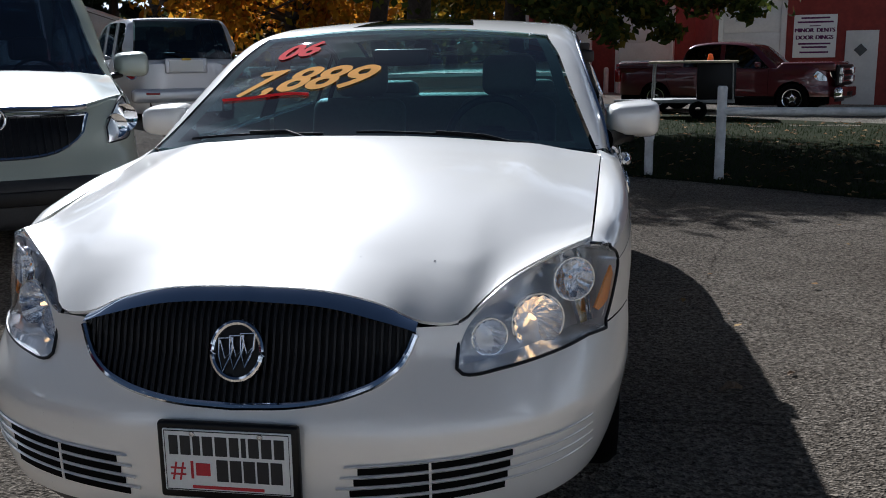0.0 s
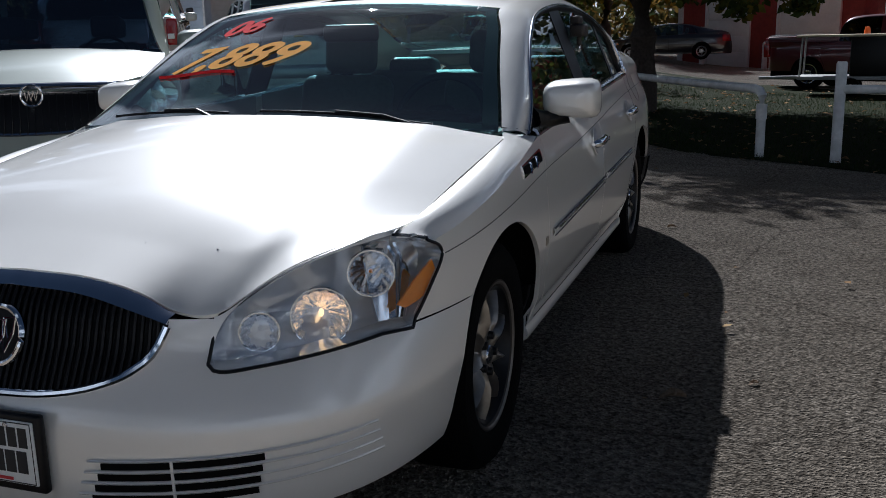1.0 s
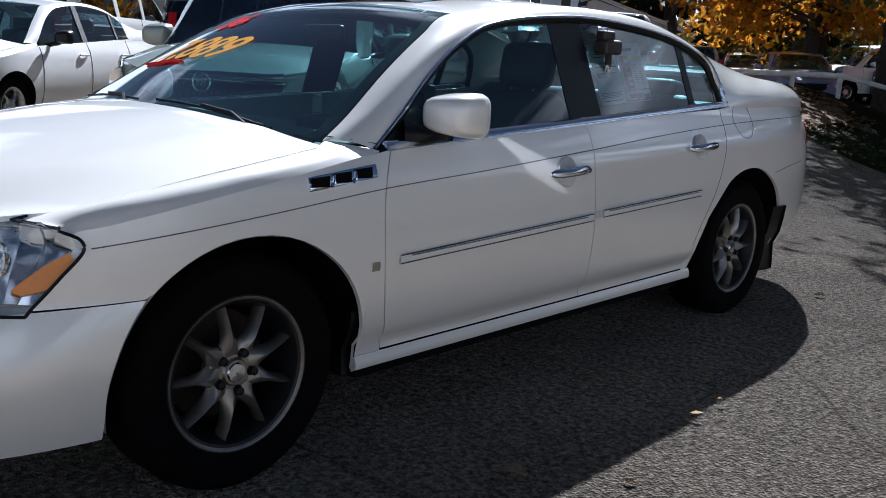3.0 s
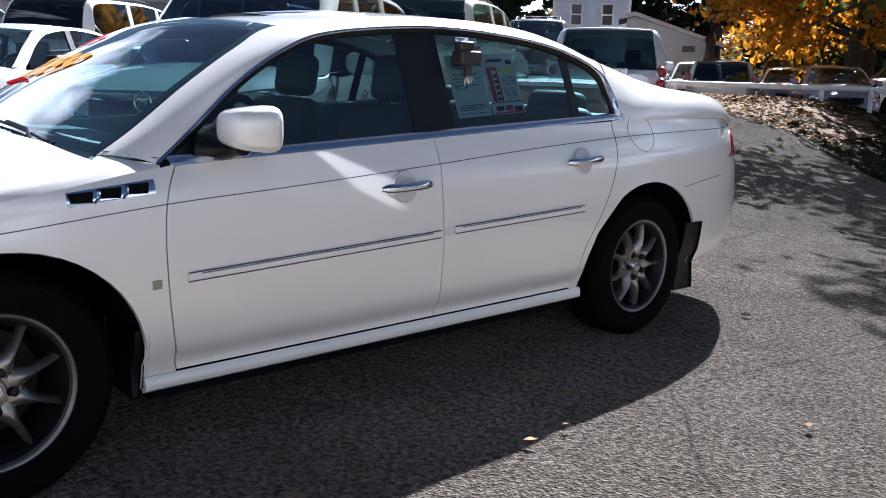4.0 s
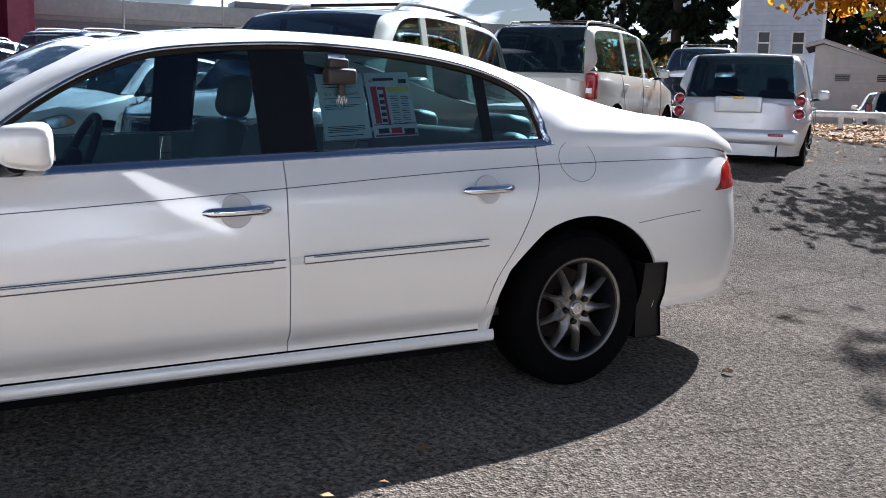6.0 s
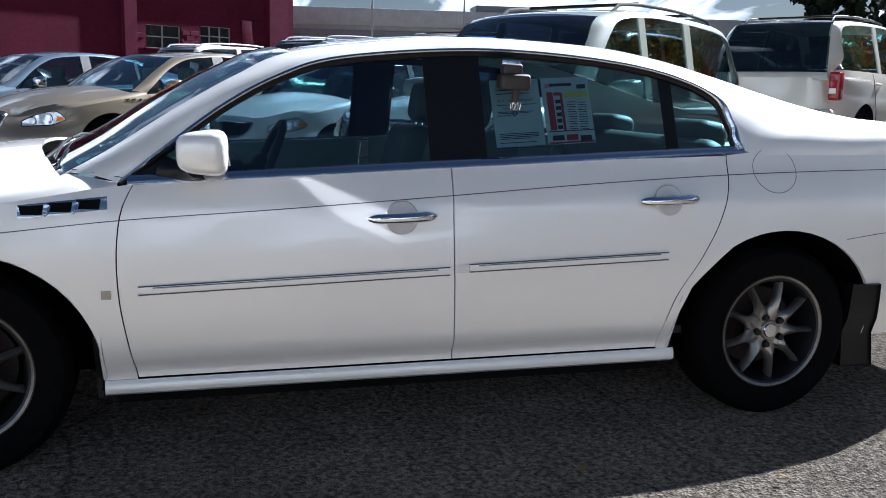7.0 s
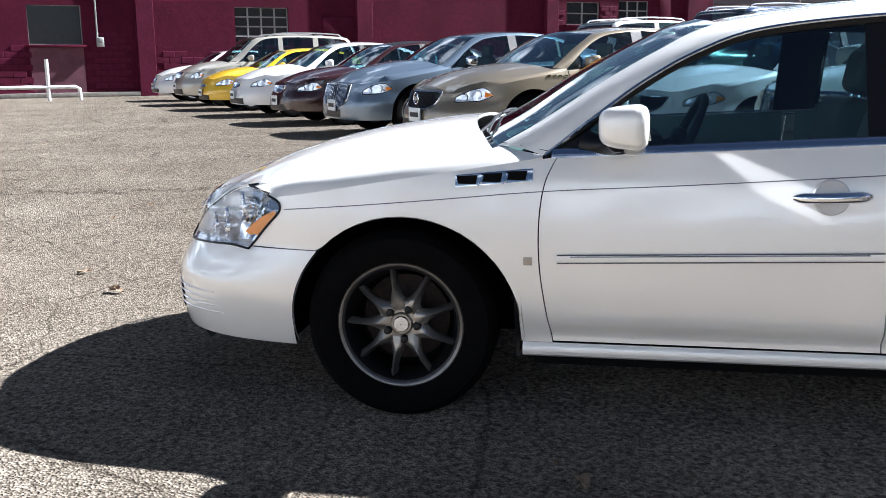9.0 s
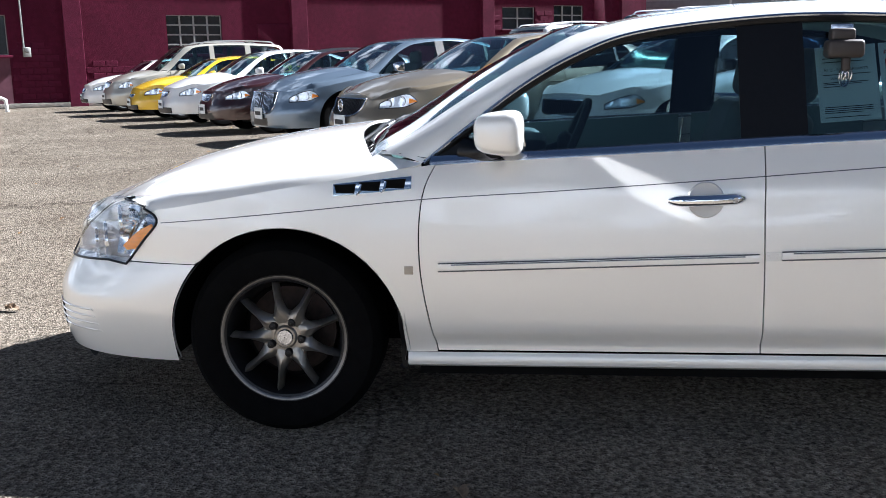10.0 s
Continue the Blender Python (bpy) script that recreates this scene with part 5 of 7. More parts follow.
        part("mirror_glass", box(0, 0, 0, .105, .004, .085, .0015, 2, Matrix.Translation((s * .953, 1.867, mz)) @ pose(0, 0, 0, 0, 0, 0 if s < 0 else 19.4) @ pose(0, 0, 0, 0 if s < 0 else 8)), MIRROR, sh)
        part("mirror_foot", tube([(s * .83, 1.70, .985), (s * .865, 1.745, .985), (s * .91, 1.78, .99), (s * .945, 1.79, 1.0)], [.05, .035, .026, .03], 10, flat=1.2), BLACK, sh)
    # wipers and cowl
    q = S.across(0, .45, 6, 31, dy=-.10, dz=.035, inner=.975)
    cowl = np.stack([q[0] + np.array([0, -.10, -.05]), q[0] + np.array([0, -.05, -.032]), q[1] + np.array([0, -.005, -.004])], 0)
    part("cowl", grid(cowl), mat("glossy_cowl", (.012, .012, .014), .10, spots=.3, scale=60, coat=1.0, bump=1.0, bump_scale=28), car, "glossy black cowl panel under the screen")
    for k in range(18):
        x = -.60 + 1.20 * k / 17
        y = 1.225 + .12 * (abs(x) / .8) ** 2
        part("cowl_rib", tube([(x, y - .03, .968), (x + .012, y + .02, .990), (x + .02, y + .05, 1.000)], .004, 5), BLACK, car)
    for x0, x1, y0, y1 in ((.60, -.02, 1.335, 1.325), (-.14, -.66, 1.318, 1.385)):
        arm = [np.array(on_screen(x0 + (x1 - x0) * t, y0 + (y1 - y0) * t, .011)) for t in np.linspace(0, 1, 12)]
        w = part("wiper", tube(arm, .0048, 6), BLACK, car)
        part("wiper_arm", tube([np.array(on_screen(x0 - .02, y0 - .045, .004)), arm[3] + np.array([0, 0, .008]), arm[6] + np.array([0, 0, .007])], .0065, 6), BLACK, w)
    # under side
    part("engine_bay", box(0, .95, .44, .96, 1.3, .42), WELL, car)
    part("floor_pan", box(0, 2.52, .27, 1.66, 2.0, .12), WELL, car)
    part("boot_floor", box(0, 4.3, .52, .96, 1.3, .5), WELL, car)
    part("bulkhead", box(0, 1.52, .62, 1.62, .10, .68), WELL, car)
    # inside: doors, dash, wheel, seats
    for s in (1, -1):
        for a, b in ((1.60, 2.62), (2.68, 3.50)):
            yy = np.linspace(a, b, 12)
            Q = S.P(np.repeat(yy[:, None], 6, 1), np.linspace(.34, 1, 6)[None, :] * 0 + .32 + (belt(yy)[:, None] + .012 - .32) * np.linspace(0, 1, 6)[None, :])
            Q[..., 0] = np.minimum(Q[..., 0] - .05, .80)
            part("door_lining", grid(Q if s > 0 else mirrored(Q), flip=s > 0), TRIMM, car)
    part("dashboard", box(0, 1.72, .88, 1.56, .46, .16, .06, 4), TRIMM, car, "grey padded dashboard")
    part("dash_top", grid(np.stack([np.stack([np.linspace(-.76, .76, 21), np.full(21, y) - .10 * (1 - np.linspace(-1, 1, 21) ** 2), np.full(21, z)], -1) for y, z in ((1.44, .955), (1.56, .962), (1.74, .965), (1.90, .955), (1.96, .91))])), TRIMM, car)
    part("instrument_hood", box(.38, 1.86, .975, .40, .20, .05, .022, 3), DARKTRIM, car)
    sw = part("steering_wheel", moved(tube([(0, .185 * math.cos(a), .185 * math.sin(a)) for a in np.linspace(0, 2 * math.pi, 36, endpoint=False)], .016, 8, closed=True),
                                      Matrix.Translation((.38, 2.04, .955)) @ pose(0, 0, 0, 0, 0, 90) @ pose(0, 0, 0, 0, 24, 0)), DARKTRIM, car)
    part("wheel_hub", box(.38, 2.03, .95, .13, .06, .13, .03, 3), DARKTRIM, sw)
    part("steering_column", tube([(.38, 1.80, .86), (.38, 2.02, .945)], .04, 10), DARKTRIM, sw)
    def seat_box(cx, cy, cz, sx, sy, sz, lean, bev):
        return box(0, 0, 0, sx, sy, sz, bev, 4, Matrix.Translation((cx, cy, cz)) @ pose(0, 0, 0, lean, 0, 0))
    for x0 in (.38, -.38):
        c = part("front_seat", seat_box(x0, 2.42, .52, .50, .52, .18, 6, .06), SEAT, car, "grey leather front seat")
        part("backrest", seat_box(x0, 2.74, .80, .48, .15, .62, -16, .065), SEAT, c)
        part("headrest", seat_box(x0, 2.87, 1.205, .27, .11, .20, -10, .05), SEAT, c)
        part("headrest_post", tube([(x0 - .06, 2.84, 1.08), (x0 - .06, 2.86, 1.16)], .006, 6), CHROME, c)
        part("headrest_post", tube([(x0 + .06, 2.84, 1.08), (x0 + .06, 2.86, 1.16)], .006, 6), CHROME, c)
    rb = part("rear_bench", seat_box(0, 3.42, .56, 1.40, .50, .18, 6, .06), SEAT, car, "grey leather rear bench")
    part("backrest", seat_box(0, 3.72, .80, 1.38, .16, .60, -20, .07), SEAT, rb)
    for x0 in (.42, -.42):
        part("headrest", seat_box(x0, 3.86, 1.10, .30, .16, .12, -8, .05), SEAT, rb)
    part("parcel_shelf", box(0, 4.12, 1.03, 1.30, .50, .03, .01), TRIMM, car)
    part("rear_mirror", seat_box(0, 2.04, 1.30, .24, .04, .07, 0, .018), BLACK, car, "inside rear-view mirror")
    part("floor_carpet", box(0, 2.7, .345, 1.55, 2.2, .03), DARKTRIM, car)
    return S, car


# ---- ground ----
def asphalt(name, base, scale=1.0):
    """Worn asphalt or concrete: stones, patches and cracks."""
    m = bpy.data.materials.new(name)
    m.use_nodes = True
    nt = m.node_tree
    b, link = nt.nodes["Principled BSDF"], nt.links.new
    b.inputs["Roughness"].default_value = .9
    b.inputs["Specular IOR Level"].default_value = .03
    b.inputs["Diffuse Roughness"].default_value = 1.0
    co = nt.nodes.new("ShaderNodeTexCoord").outputs["Object"]

    def tex(kind, s, detail=6):
        n = nt.nodes.new(kind)
        n.inputs["Scale"].default_value = s
        if kind == "ShaderNodeTexNoise":
            n.inputs["Detail"].default_value = detail
        link(co, n.inputs["Vector"])
        return n

    def ramp(src, stops):
        r = nt.nodes.new("ShaderNodeValToRGB")
        els = r.color_ramp.elements
        while len(els) < len(stops):
            els.new(.5)
        for e, (p, c) in zip(els, stops):
            e.position, e.color = p, (*c, 1)
        link(src, r.inputs[0])
        return r.outputs[0]

    def mul(a, c, k=1.0):
        x = nt.nodes.new("ShaderNodeMix")
        x.data_type, x.blend_type = "RGBA", "MULTIPLY"
        x.inputs["Factor"].default_value = k
        link(a, x.inputs[6])
        link(c, x.inputs[7])
        return x.outputs[2]
    stones = tex("ShaderNodeTexVoronoi", 100 * scale)
    c = ramp(stones.outputs["Color"], [(0.0, tuple(v * .36 for v in base)), (.45, base), (1.0, tuple(v * 1.7 for v in base))])
    c = mul(c, ramp(tex("ShaderNodeTexNoise", 38 * scale).outputs["Fac"], [(.36, (.42, .41, .40)), (.60, (1, 1, 1))]))
    c = mul(c, ramp(tex("ShaderNodeTexNoise", .9, 9).outputs["Fac"], [(.35, (.78, .765, .75)), (.65, (1.0, 1.0, 1.0))]))
    c = mul(c, ramp(tex("ShaderNodeTexNoise", 4.5, 9).outputs["Fac"], [(.30, (.82, .81, .80)), (.60, (1.0, 1.0, 1.0))]))
    crack = tex("ShaderNodeTexVoronoi", .55)
    crack.feature = "DISTANCE_TO_EDGE"
    warp = nt.nodes.new("ShaderNodeMix")
    warp.data_type = "VECTOR"
    warp.inputs["Factor"].default_value = .10
    link(co, warp.inputs[4])
    link(tex("ShaderNodeTexNoise", 5, 10).outputs["Color"], warp.inputs[5])
    link(warp.outputs[1], crack.inputs["Vector"])
    cr = ramp(crack.outputs["Distance"], [(0.0, (.35, .34, .33)), (.0055, (1, 1, 1))])
    c = mul(c, cr, .75)
    link(c, b.inputs["Base Color"])
    bn = nt.nodes.new("ShaderNodeBump")
    bn.inputs["Strength"].default_value, bn.inputs["Distance"].default_value = .9, .011
    link(stones.outputs["Distance"], bn.inputs["Height"])
    link(bn.outputs[0], b.inputs["Normal"])
    return m


ASPHALT = asphalt("asphalt", (.270, .233, .186))
CONCRETE = asphalt("concrete", (.42, .38, .31), .6)


def field(name, xs, ys, lift, material, label, category, inside=None, kind="structure"):
    vs, fs, idx = [], [], {}
    for i, x in enumerate(xs):
        for j, y in enumerate(ys):
            idx[i, j] = len(vs)
            vs.append((x, y, gz(x, y) + lift))
    for i in range(len(xs) - 1):
        for j in range(len(ys) - 1):
            if inside is None or inside((xs[i] + xs[i + 1]) / 2, (ys[j] + ys[j + 1]) / 2):
                fs.append((idx[i, j], idx[i + 1, j], idx[i + 1, j + 1], idx[i, j + 1]))
    ob = part(name, (vs, fs), material)
    return tagged(ob, label, category, kind=kind)


def spread(lo, hi, near_lo, near_hi, step, far=12):
    a = list(np.arange(near_lo, near_hi + .001, step))
    g = [near_lo - (near_lo - lo) * (k / far) ** 2.5 for k in range(far, 0, -1)]
    h = [near_hi + (hi - near_hi) * (k / far) ** 2.5 for k in range(1, far + 1)]
    return g + a + h


ground = field("ground", spread(-900, 900, -34, 14, .8), spread(-900, 900, -20, 40, .8), 0, ASPHALT, "worn grey asphalt of the car lot with cracks", "asphalt")

# ---- the cars ----
SHAPE, MAIN = main_saloon()

ROW = radians(36)
HEAD = Vector((math.sin(ROW), -math.cos(ROW), 0))
SIDE = Vector((math.cos(ROW), math.sin(ROW), 0))


def nose_at(x, y, turn=36):
    return pose(x, y, gz(x, y), 0, 0, turn)


def tail_at(x, y, L, turn=216, z=None):
    """The pose of a car whose tail stands there and that looks the other way."""
    a = radians(turn)
    h = Vector((math.sin(a), -math.cos(a), 0))
    p = Vector((x, y, 0)) + h * L
    return pose(p.x, p.y, gz(p.x, p.y) if z is None else z, 0, 0, turn)


PEWTER = paint("pewter_paint", (.35, .39, .34), .10)
SILVER = paint("silver_paint", (.62, .63, .66), .30)
IVORY = paint("ivory_paint", (.62, .60, .53), .15)
BEIGE = paint("champagne_paint", (.24, .20, .14), .55)
STEEL = paint("steel_blue_paint", (.15, .20, .26), .55)
MAROON = paint("maroon_paint", (.030, .006, .006), .2)
PLAINWHITE = paint("white_paint", (.80, .80, .79))
YELLOW = paint("yellow_paint", (.80, .50, .015))
TAUPE = paint("taupe_paint", (.46, .44, .38), .4)
NIGHT = paint("black_paint", (.012, .012, .014))
NAVY = paint("blue_paint", (.03, .055, .13), .4)
VIOLET = paint("violet_paint", (.30, .29, .42), .2)
CRIMSON = paint("dark_red_paint", (.085, .006, .010), .15)
CLAD = mat("grey_cladding", (.16, .165, .17), .6, spots=.15, scale=60)

WAG = dict(wagon=True, L=4.74, H=1.73, W=.93, hub=(.98, 3.83), arch=.385, tyre=.345, sill=.27)
row0 = Vector((-2.66, 3.12, 0))
# a taller greenhouse for the pewter crossover
TALL = [[(x, y + .12 * smoothstep((y - 2.5) / 2), z if z < 1.07 else 1.06 + (z - 1.06) * 1.20) for x, y, z in tab] for tab in (WAGON_D, WAGON_E)]
CROSS = Shape(**{**WAG, "H": 1.80, "hood": .05, "flat": .25, "lift": .14, "tables": TALL})


def slot(k, d=0.0):
    p = row0 - SIDE * max(2.85 * k - .08, 0) + HEAD * (d + (.25 if k else 0))
    return nose_at(p.x, p.y)


ren = common_car(CROSS, "crossover_car", slot(0), "pewter crossover with grey cladding parked beside the white saloon", PEWTER, pillars=((2.55, .12), (3.5, .14)),
           rails="black", cladding=CLAD, spokes=5, grille=(.52, .595, .805), lamp_h=.235, glass_front=SHADYGLASS, plate=False, bars=BLACK, badge=.80, mirror_k=1.4)
# grey cladding given dark trim colour to take in the nose's own shade
part("bumper_cladding", box(0, .035, .42, 1.56, .16, .30, .06, 3), DARKTRIM, ren, "grey plastic lower bumper, coloured darker for its shade")
tr = CROSS.hood(24, 25)[0, 4:21] + np.array([0, -.010, -.012])
part("hood_trim", tube(tr, .020, 8), BRIGHT, ren, "bright strip along the hood edge")
part("lower_opening", box(0, -.045, .46, .8, .03, .09, .01), BLACK, ren)
common_car(Shape(L=4.75, H=1.43, W=.88, hub=(.95, 3.65), arch=.36, tyre=.32), "saloon_car", slot(1.34, -1.75), "white older saloon with black mirrors and a window sticker", PLAINWHITE, pillars=((2.42, .10), (3.2, .04)), mirror_mat=BLACK)
common_car(Shape(), "saloon_car", slot(2), "champagne saloon with dark oval grille and fender ports", BEIGE, pillars=((2.68, .16), (3.53, .04)), spokes=9, rim=.23, grille=(.40, .51, .71), bars=BLACK, badge=.63, lamp_h=.15, ports=4)
common_car(Shape(L=5.0, H=1.50, W=.94, hub=(.95, 4.0), arch=.40, tyre=.36, boxy=.7, hood=.03), "saloon_car", slot(3), "steel blue upright saloon with mesh chrome grille", STEEL, pillars=((2.6, .14), (3.4, .05)), spokes=7, rim=.24,
           grille=(.36, .44, .74), chrome_band=True)
common_car(Shape(L=4.85, H=1.42, W=.90, hub=(.98, 3.75), arch=.36, tyre=.32, boxy=.3), "saloon_car", slot(4), "dark maroon saloon with a black roof", MAROON, pillars=((2.5, .1),), grille=(.25, .58, .70), roof_mat=BLACK)
common_car(Shape(L=4.82, H=1.46, W=.91, hub=(.97, 3.71), arch=.36, tyre=.32), "saloon_car", slot(5), "plain white saloon with clear headlamps", PLAINWHITE, pillars=((2.5, .1), (3.3, .04)), grille=(.26, .58, .68))
common_car(Shape(L=4.6, H=1.38, W=.88, hub=(.93, 3.5), arch=.35, tyre=.31), "coupe_car", slot(6), "bright yellow coupe between two saloons", YELLOW, pillars=((2.6, .1),), grille=(.2, .56, .62))
common_car(Shape(**WAG), "crossover_car", slot(7), "taupe crossover with dark grille near the brick wall", TAUPE, pillars=((2.55, .12), (3.5, .14)), rails="cross", cladding=CLAD, grille=(.36, .62, .74))
common_car(Shape(L=4.6, H=1.42, W=.87, hub=(.93, 3.5), arch=.35, tyre=.31), "saloon_car", slot(8.1), "white small saloon at the end of the row", PLAINWHITE, pillars=((2.4, .1),), grille=(.22, .56, .66))

HHR = Shape(wagon=True, L=4.47, H=1.66, W=.93, hub=(.95, 3.55), arch=.37, tyre=.33, sill=.26, hood=.04)
hhr = common_car(HHR, "retro_wagon_car", tail_at(-5.25, 11.55, 4.47, 217, gz(-5.25, 11.55) - .12), "silver retro wagon with round red tail lamps and dark glass", SILVER, tail="round", pillars=((2.4, .12), (3.3, .14)), glass_rear=DARKGLASS, glass_side=DARKGLASS)
part("tail_plate", box(0, 4.545, .95, .62, .03, .22, .02, 3), SILVER, hhr)
part("plate_blank", box(0, 4.56, .95, .50, .015, .17, .01, 2), PAPER, hhr, "blank white plate panel")
part("gold_badge", box(0, 4.575, 1.045, .14, .02, .035, .008, 2), mat("gold_badge", (.55, .38, .08), .3, .8, spots=.1), hhr)
part("rear_bumper", box(0, 4.50, .52, 1.62, .20, .20, .06, 3), SILVER, hhr)
for s in (1, -1):
    part("reflector_strip", box(s * .52, 4.607, .55, .20, .012, .035, .004), RED, hhr)
part("rear_wiper", tube([(.0, 4.56, 1.12), (.10, 4.54, 1.15), (.26, 4.52, 1.17)], .012, 6), BLACK, hhr)
TB = Shape(wagon=True, L=4.87, H=1.86, W=.95, hub=(.98, 3.85), arch=.40, tyre=.37, sill=.36, boxy=.5)
tb = common_car(TB, "sport_utility_car", tail_at(-6.95, 9.25, 4.87, 212), "white sport utility car with dark rear glass and roof rails", IVORY, tail="tall", pillars=((2.35, .10), (3.25, .12)), glass_rear=DARKGLASS, glass_side=GLASS, rails="black")
part("rear_bumper", box(0, 4.90, .60, 1.78, .18, .20, .05, 3), IVORY, tb)
UTIL = dict(wagon=True, L=4.75, H=1.80, W=.93, hub=(.97, 3.78), arch=.39, tyre=.36, sill=.34, boxy=.5, lift=.12, flat=.3, hood=.03)


def behind(k):
    p = Vector((-7.05, 9.35, 0)) - SIDE * (3.05 * k)
    return tail_at(p.x, p.y, 4.75)


common_car(Shape(**UTIL), "sport_utility_car", behind(1), "dark maroon sport utility car beside the white one", MAROON, glass_side=DARKGLASS, pillars=((2.35, .1), (3.3, .12)))
common_car(Shape(**UTIL), "sport_utility_car", behind(2), "white sport utility car with black roof rails", PLAINWHITE, glass_side=DARKGLASS, rails="black", pillars=((2.35, .1), (3.3, .12)))
common_car(Shape(**UTIL), "sport_utility_car", behind(3.1), "blue sport utility car with silver roof rails", NAVY, rails=True, pillars=((2.35, .1), (3.3, .12)))
common_car(Shape(**UTIL), "sport_utility_car", behind(4.4), "plain white sport utility car", PLAINWHITE, rails=True, pillars=((2.35, .1), (3.3, .12)), group="cars on the lot")
far = "cars across the lot"
common_car(Shape(**UTIL), "sport_utility_car", nose_at(-12.2, 17.6, 40), "black sport utility car with roof rails facing the lot", NIGHT, glass_side=DARKGLASS, rails="black", group=far)
common_car(Shape(wagon=True, L=5.0, H=1.48, W=.90, hub=(1.0, 3.95), arch=.40, tyre=.37, sill=.36, boxy=.9), "estate_car", tail_at(-9.50, 21.7, 5.0, 211), "beige square-backed utility car behind the rail", IVORY, glass_side=DARKGLASS, tail="tall", rails=True, group=far)
common_car(Shape(**{**UTIL, "H": 1.52, "W": .86}), "sport_utility_car", nose_at(-12.6, 25.2, 28), "white sport utility car facing the rail", PLAINWHITE, group=far)
common_car(Shape(L=4.7, H=1.42, W=.88, hub=(.95, 3.6), arch=.36, tyre=.32), "saloon_car", nose_at(-9.6, 25.6, 30), "pale violet saloon beyond the rail", VIOLET, group=far)
common_car(Shape(L=4.6, H=1.42, W=.88, hub=(.95, 3.6), arch=.36, tyre=.32), "saloon_car", nose_at(-6.3, 21.9, 35), "violet blue saloon parked beyond the white rail", VIOLET, group=far)
common_car(Shape(L=4.9, H=1.42, W=.90, hub=(.98, 3.75), arch=.37, tyre=.33), "saloon_car", pose(-4.9, 37.6, gz(-4.9, 37.6), 0, 0, -83), "black saloon standing on the pale driveway", NIGHT, group=far)
common_car(Shape(**UTIL), "sport_utility_car", nose_at(-6.9, 41.0, 12), "dark blue sport utility car on the driveway", NAVY, group=far)
common_car(Shape(**UTIL), "sport_utility_car", nose_at(-6.6, 29.5, 28), "dark blue sport utility car beyond the trees", NAVY, group=far)
common_car(Shape(**UTIL), "sport_utility_car", nose_at(-9.4, 28.6, -32), "white sport utility car beyond the trees", PLAINWHITE, group=far)

# dark red pickup, a cab with a covered bed
PICK_D = [(.875, 1.60, 1.12), (.855, 1.74, 1.24), (.82, 1.92, 1.42), (.78, 2.12, 1.58), (.75, 2.35, 1.68), (.735, 2.80, 1.72),
          (.73, 3.10, 1.72), (.74, 3.45, 1.70), (.76, 3.72, 1.64), (.80, 3.84, 1.52), (.85, 3.88, 1.36), (.89, 3.90, 1.22),
          (.93, 3.95, 1.16), (.94, 4.5, 1.16), (.94, 5.2, 1.16), (.94, 5.74, 1.16)]
PICK_E = [(.83, 1.38, 1.12), (.78, 1.50, 1.21), (.73, 1.70, 1.38), (.69, 1.90, 1.55), (.65, 2.12, 1.70), (.64, 2.60, 1.77),
          (.64, 3.00, 1.78), (.64, 3.40, 1.76), (.645, 3.66, 1.72), (.66, 3.76, 1.60), (.69, 3.82, 1.42), (.72, 3.85, 1.26),
          (.86, 3.95, 1.17), (.87, 4.5, 1.17), (.87, 5.2, 1.17), (.87, 5.76, 1.17)]
PK = Shape(wagon=True, L=5.78, H=1.86, W=.99, hub=(1.02, 4.62), arch=.44, tyre=.40, sill=.46, boxy=.8, hood=.10, lift=.33, flat=.85,
           snap=False, tables=([(x * 1, y * 4.66 / 5.78, z * 1.70 / 1.80) for x, y, z in PICK_D], [(x, y * 4.66 / 5.78, z * 1.70 / 1.80) for x, y, z in PICK_E]))
truck_v = Vector((7.0 - 1.3, 23.5 - 26.1, 0)).normalized()
truck = common_car(PK, "pickup_truck", pose(7.05, 23.5, gz(7, 23.5), 0, 0, math.degrees(math.atan2(truck_v.x, -truck_v.y))), "dark red crew cab pickup in front of the red building", CRIMSON, category="truck", group=far,
                   glass_side=DARKGLASS, pillars=((2.85, .12),), tail="tall", rim=.24, grille=(.55, .66, .92), alloy=CHROME, lamp_h=.2)
part("hood_top", box(0, .70, 1.20, 1.74, 1.34, .22, .07, 4), CRIMSON, truck)
part("bed_side", box(0, 4.80, 1.20, 1.88, 1.86, .28, .04, 3), CRIMSON, truck)
part("bed_cover", box(0, 4.80, 1.355, 1.76, 1.78, .03, .01), BLACK, truck)
front = part("front_grille", box(0, -.02, .98, 1.66, .12, .52, .05, 3), BLACK, truck, "black grille between stacked lamps")
for z in (.84, .98, 1.12):
    part("grille_bar", box(0, -.09, z, 1.10, .03, .045, .01, 2), CHROME, front)
for s in (1, -1):
    for z in (.88, 1.09):
        part("headlamp", box(s * .70, -.06, z, .24, .12, .17, .025, 3), HOUSING, front, "stacked square headlamp")
    part("tail_lamp", box(s * .90, 5.74, 1.10, .12, .10, .40, .02, 2), RED, truck)
part("chrome_bumper", box(0, -.06, .55, 1.82, .22, .30, .07, 4), CHROME, truck)
part("bumper_slot", box(0, -.175, .52, .60, .02, .10, .01), BLACK, truck)

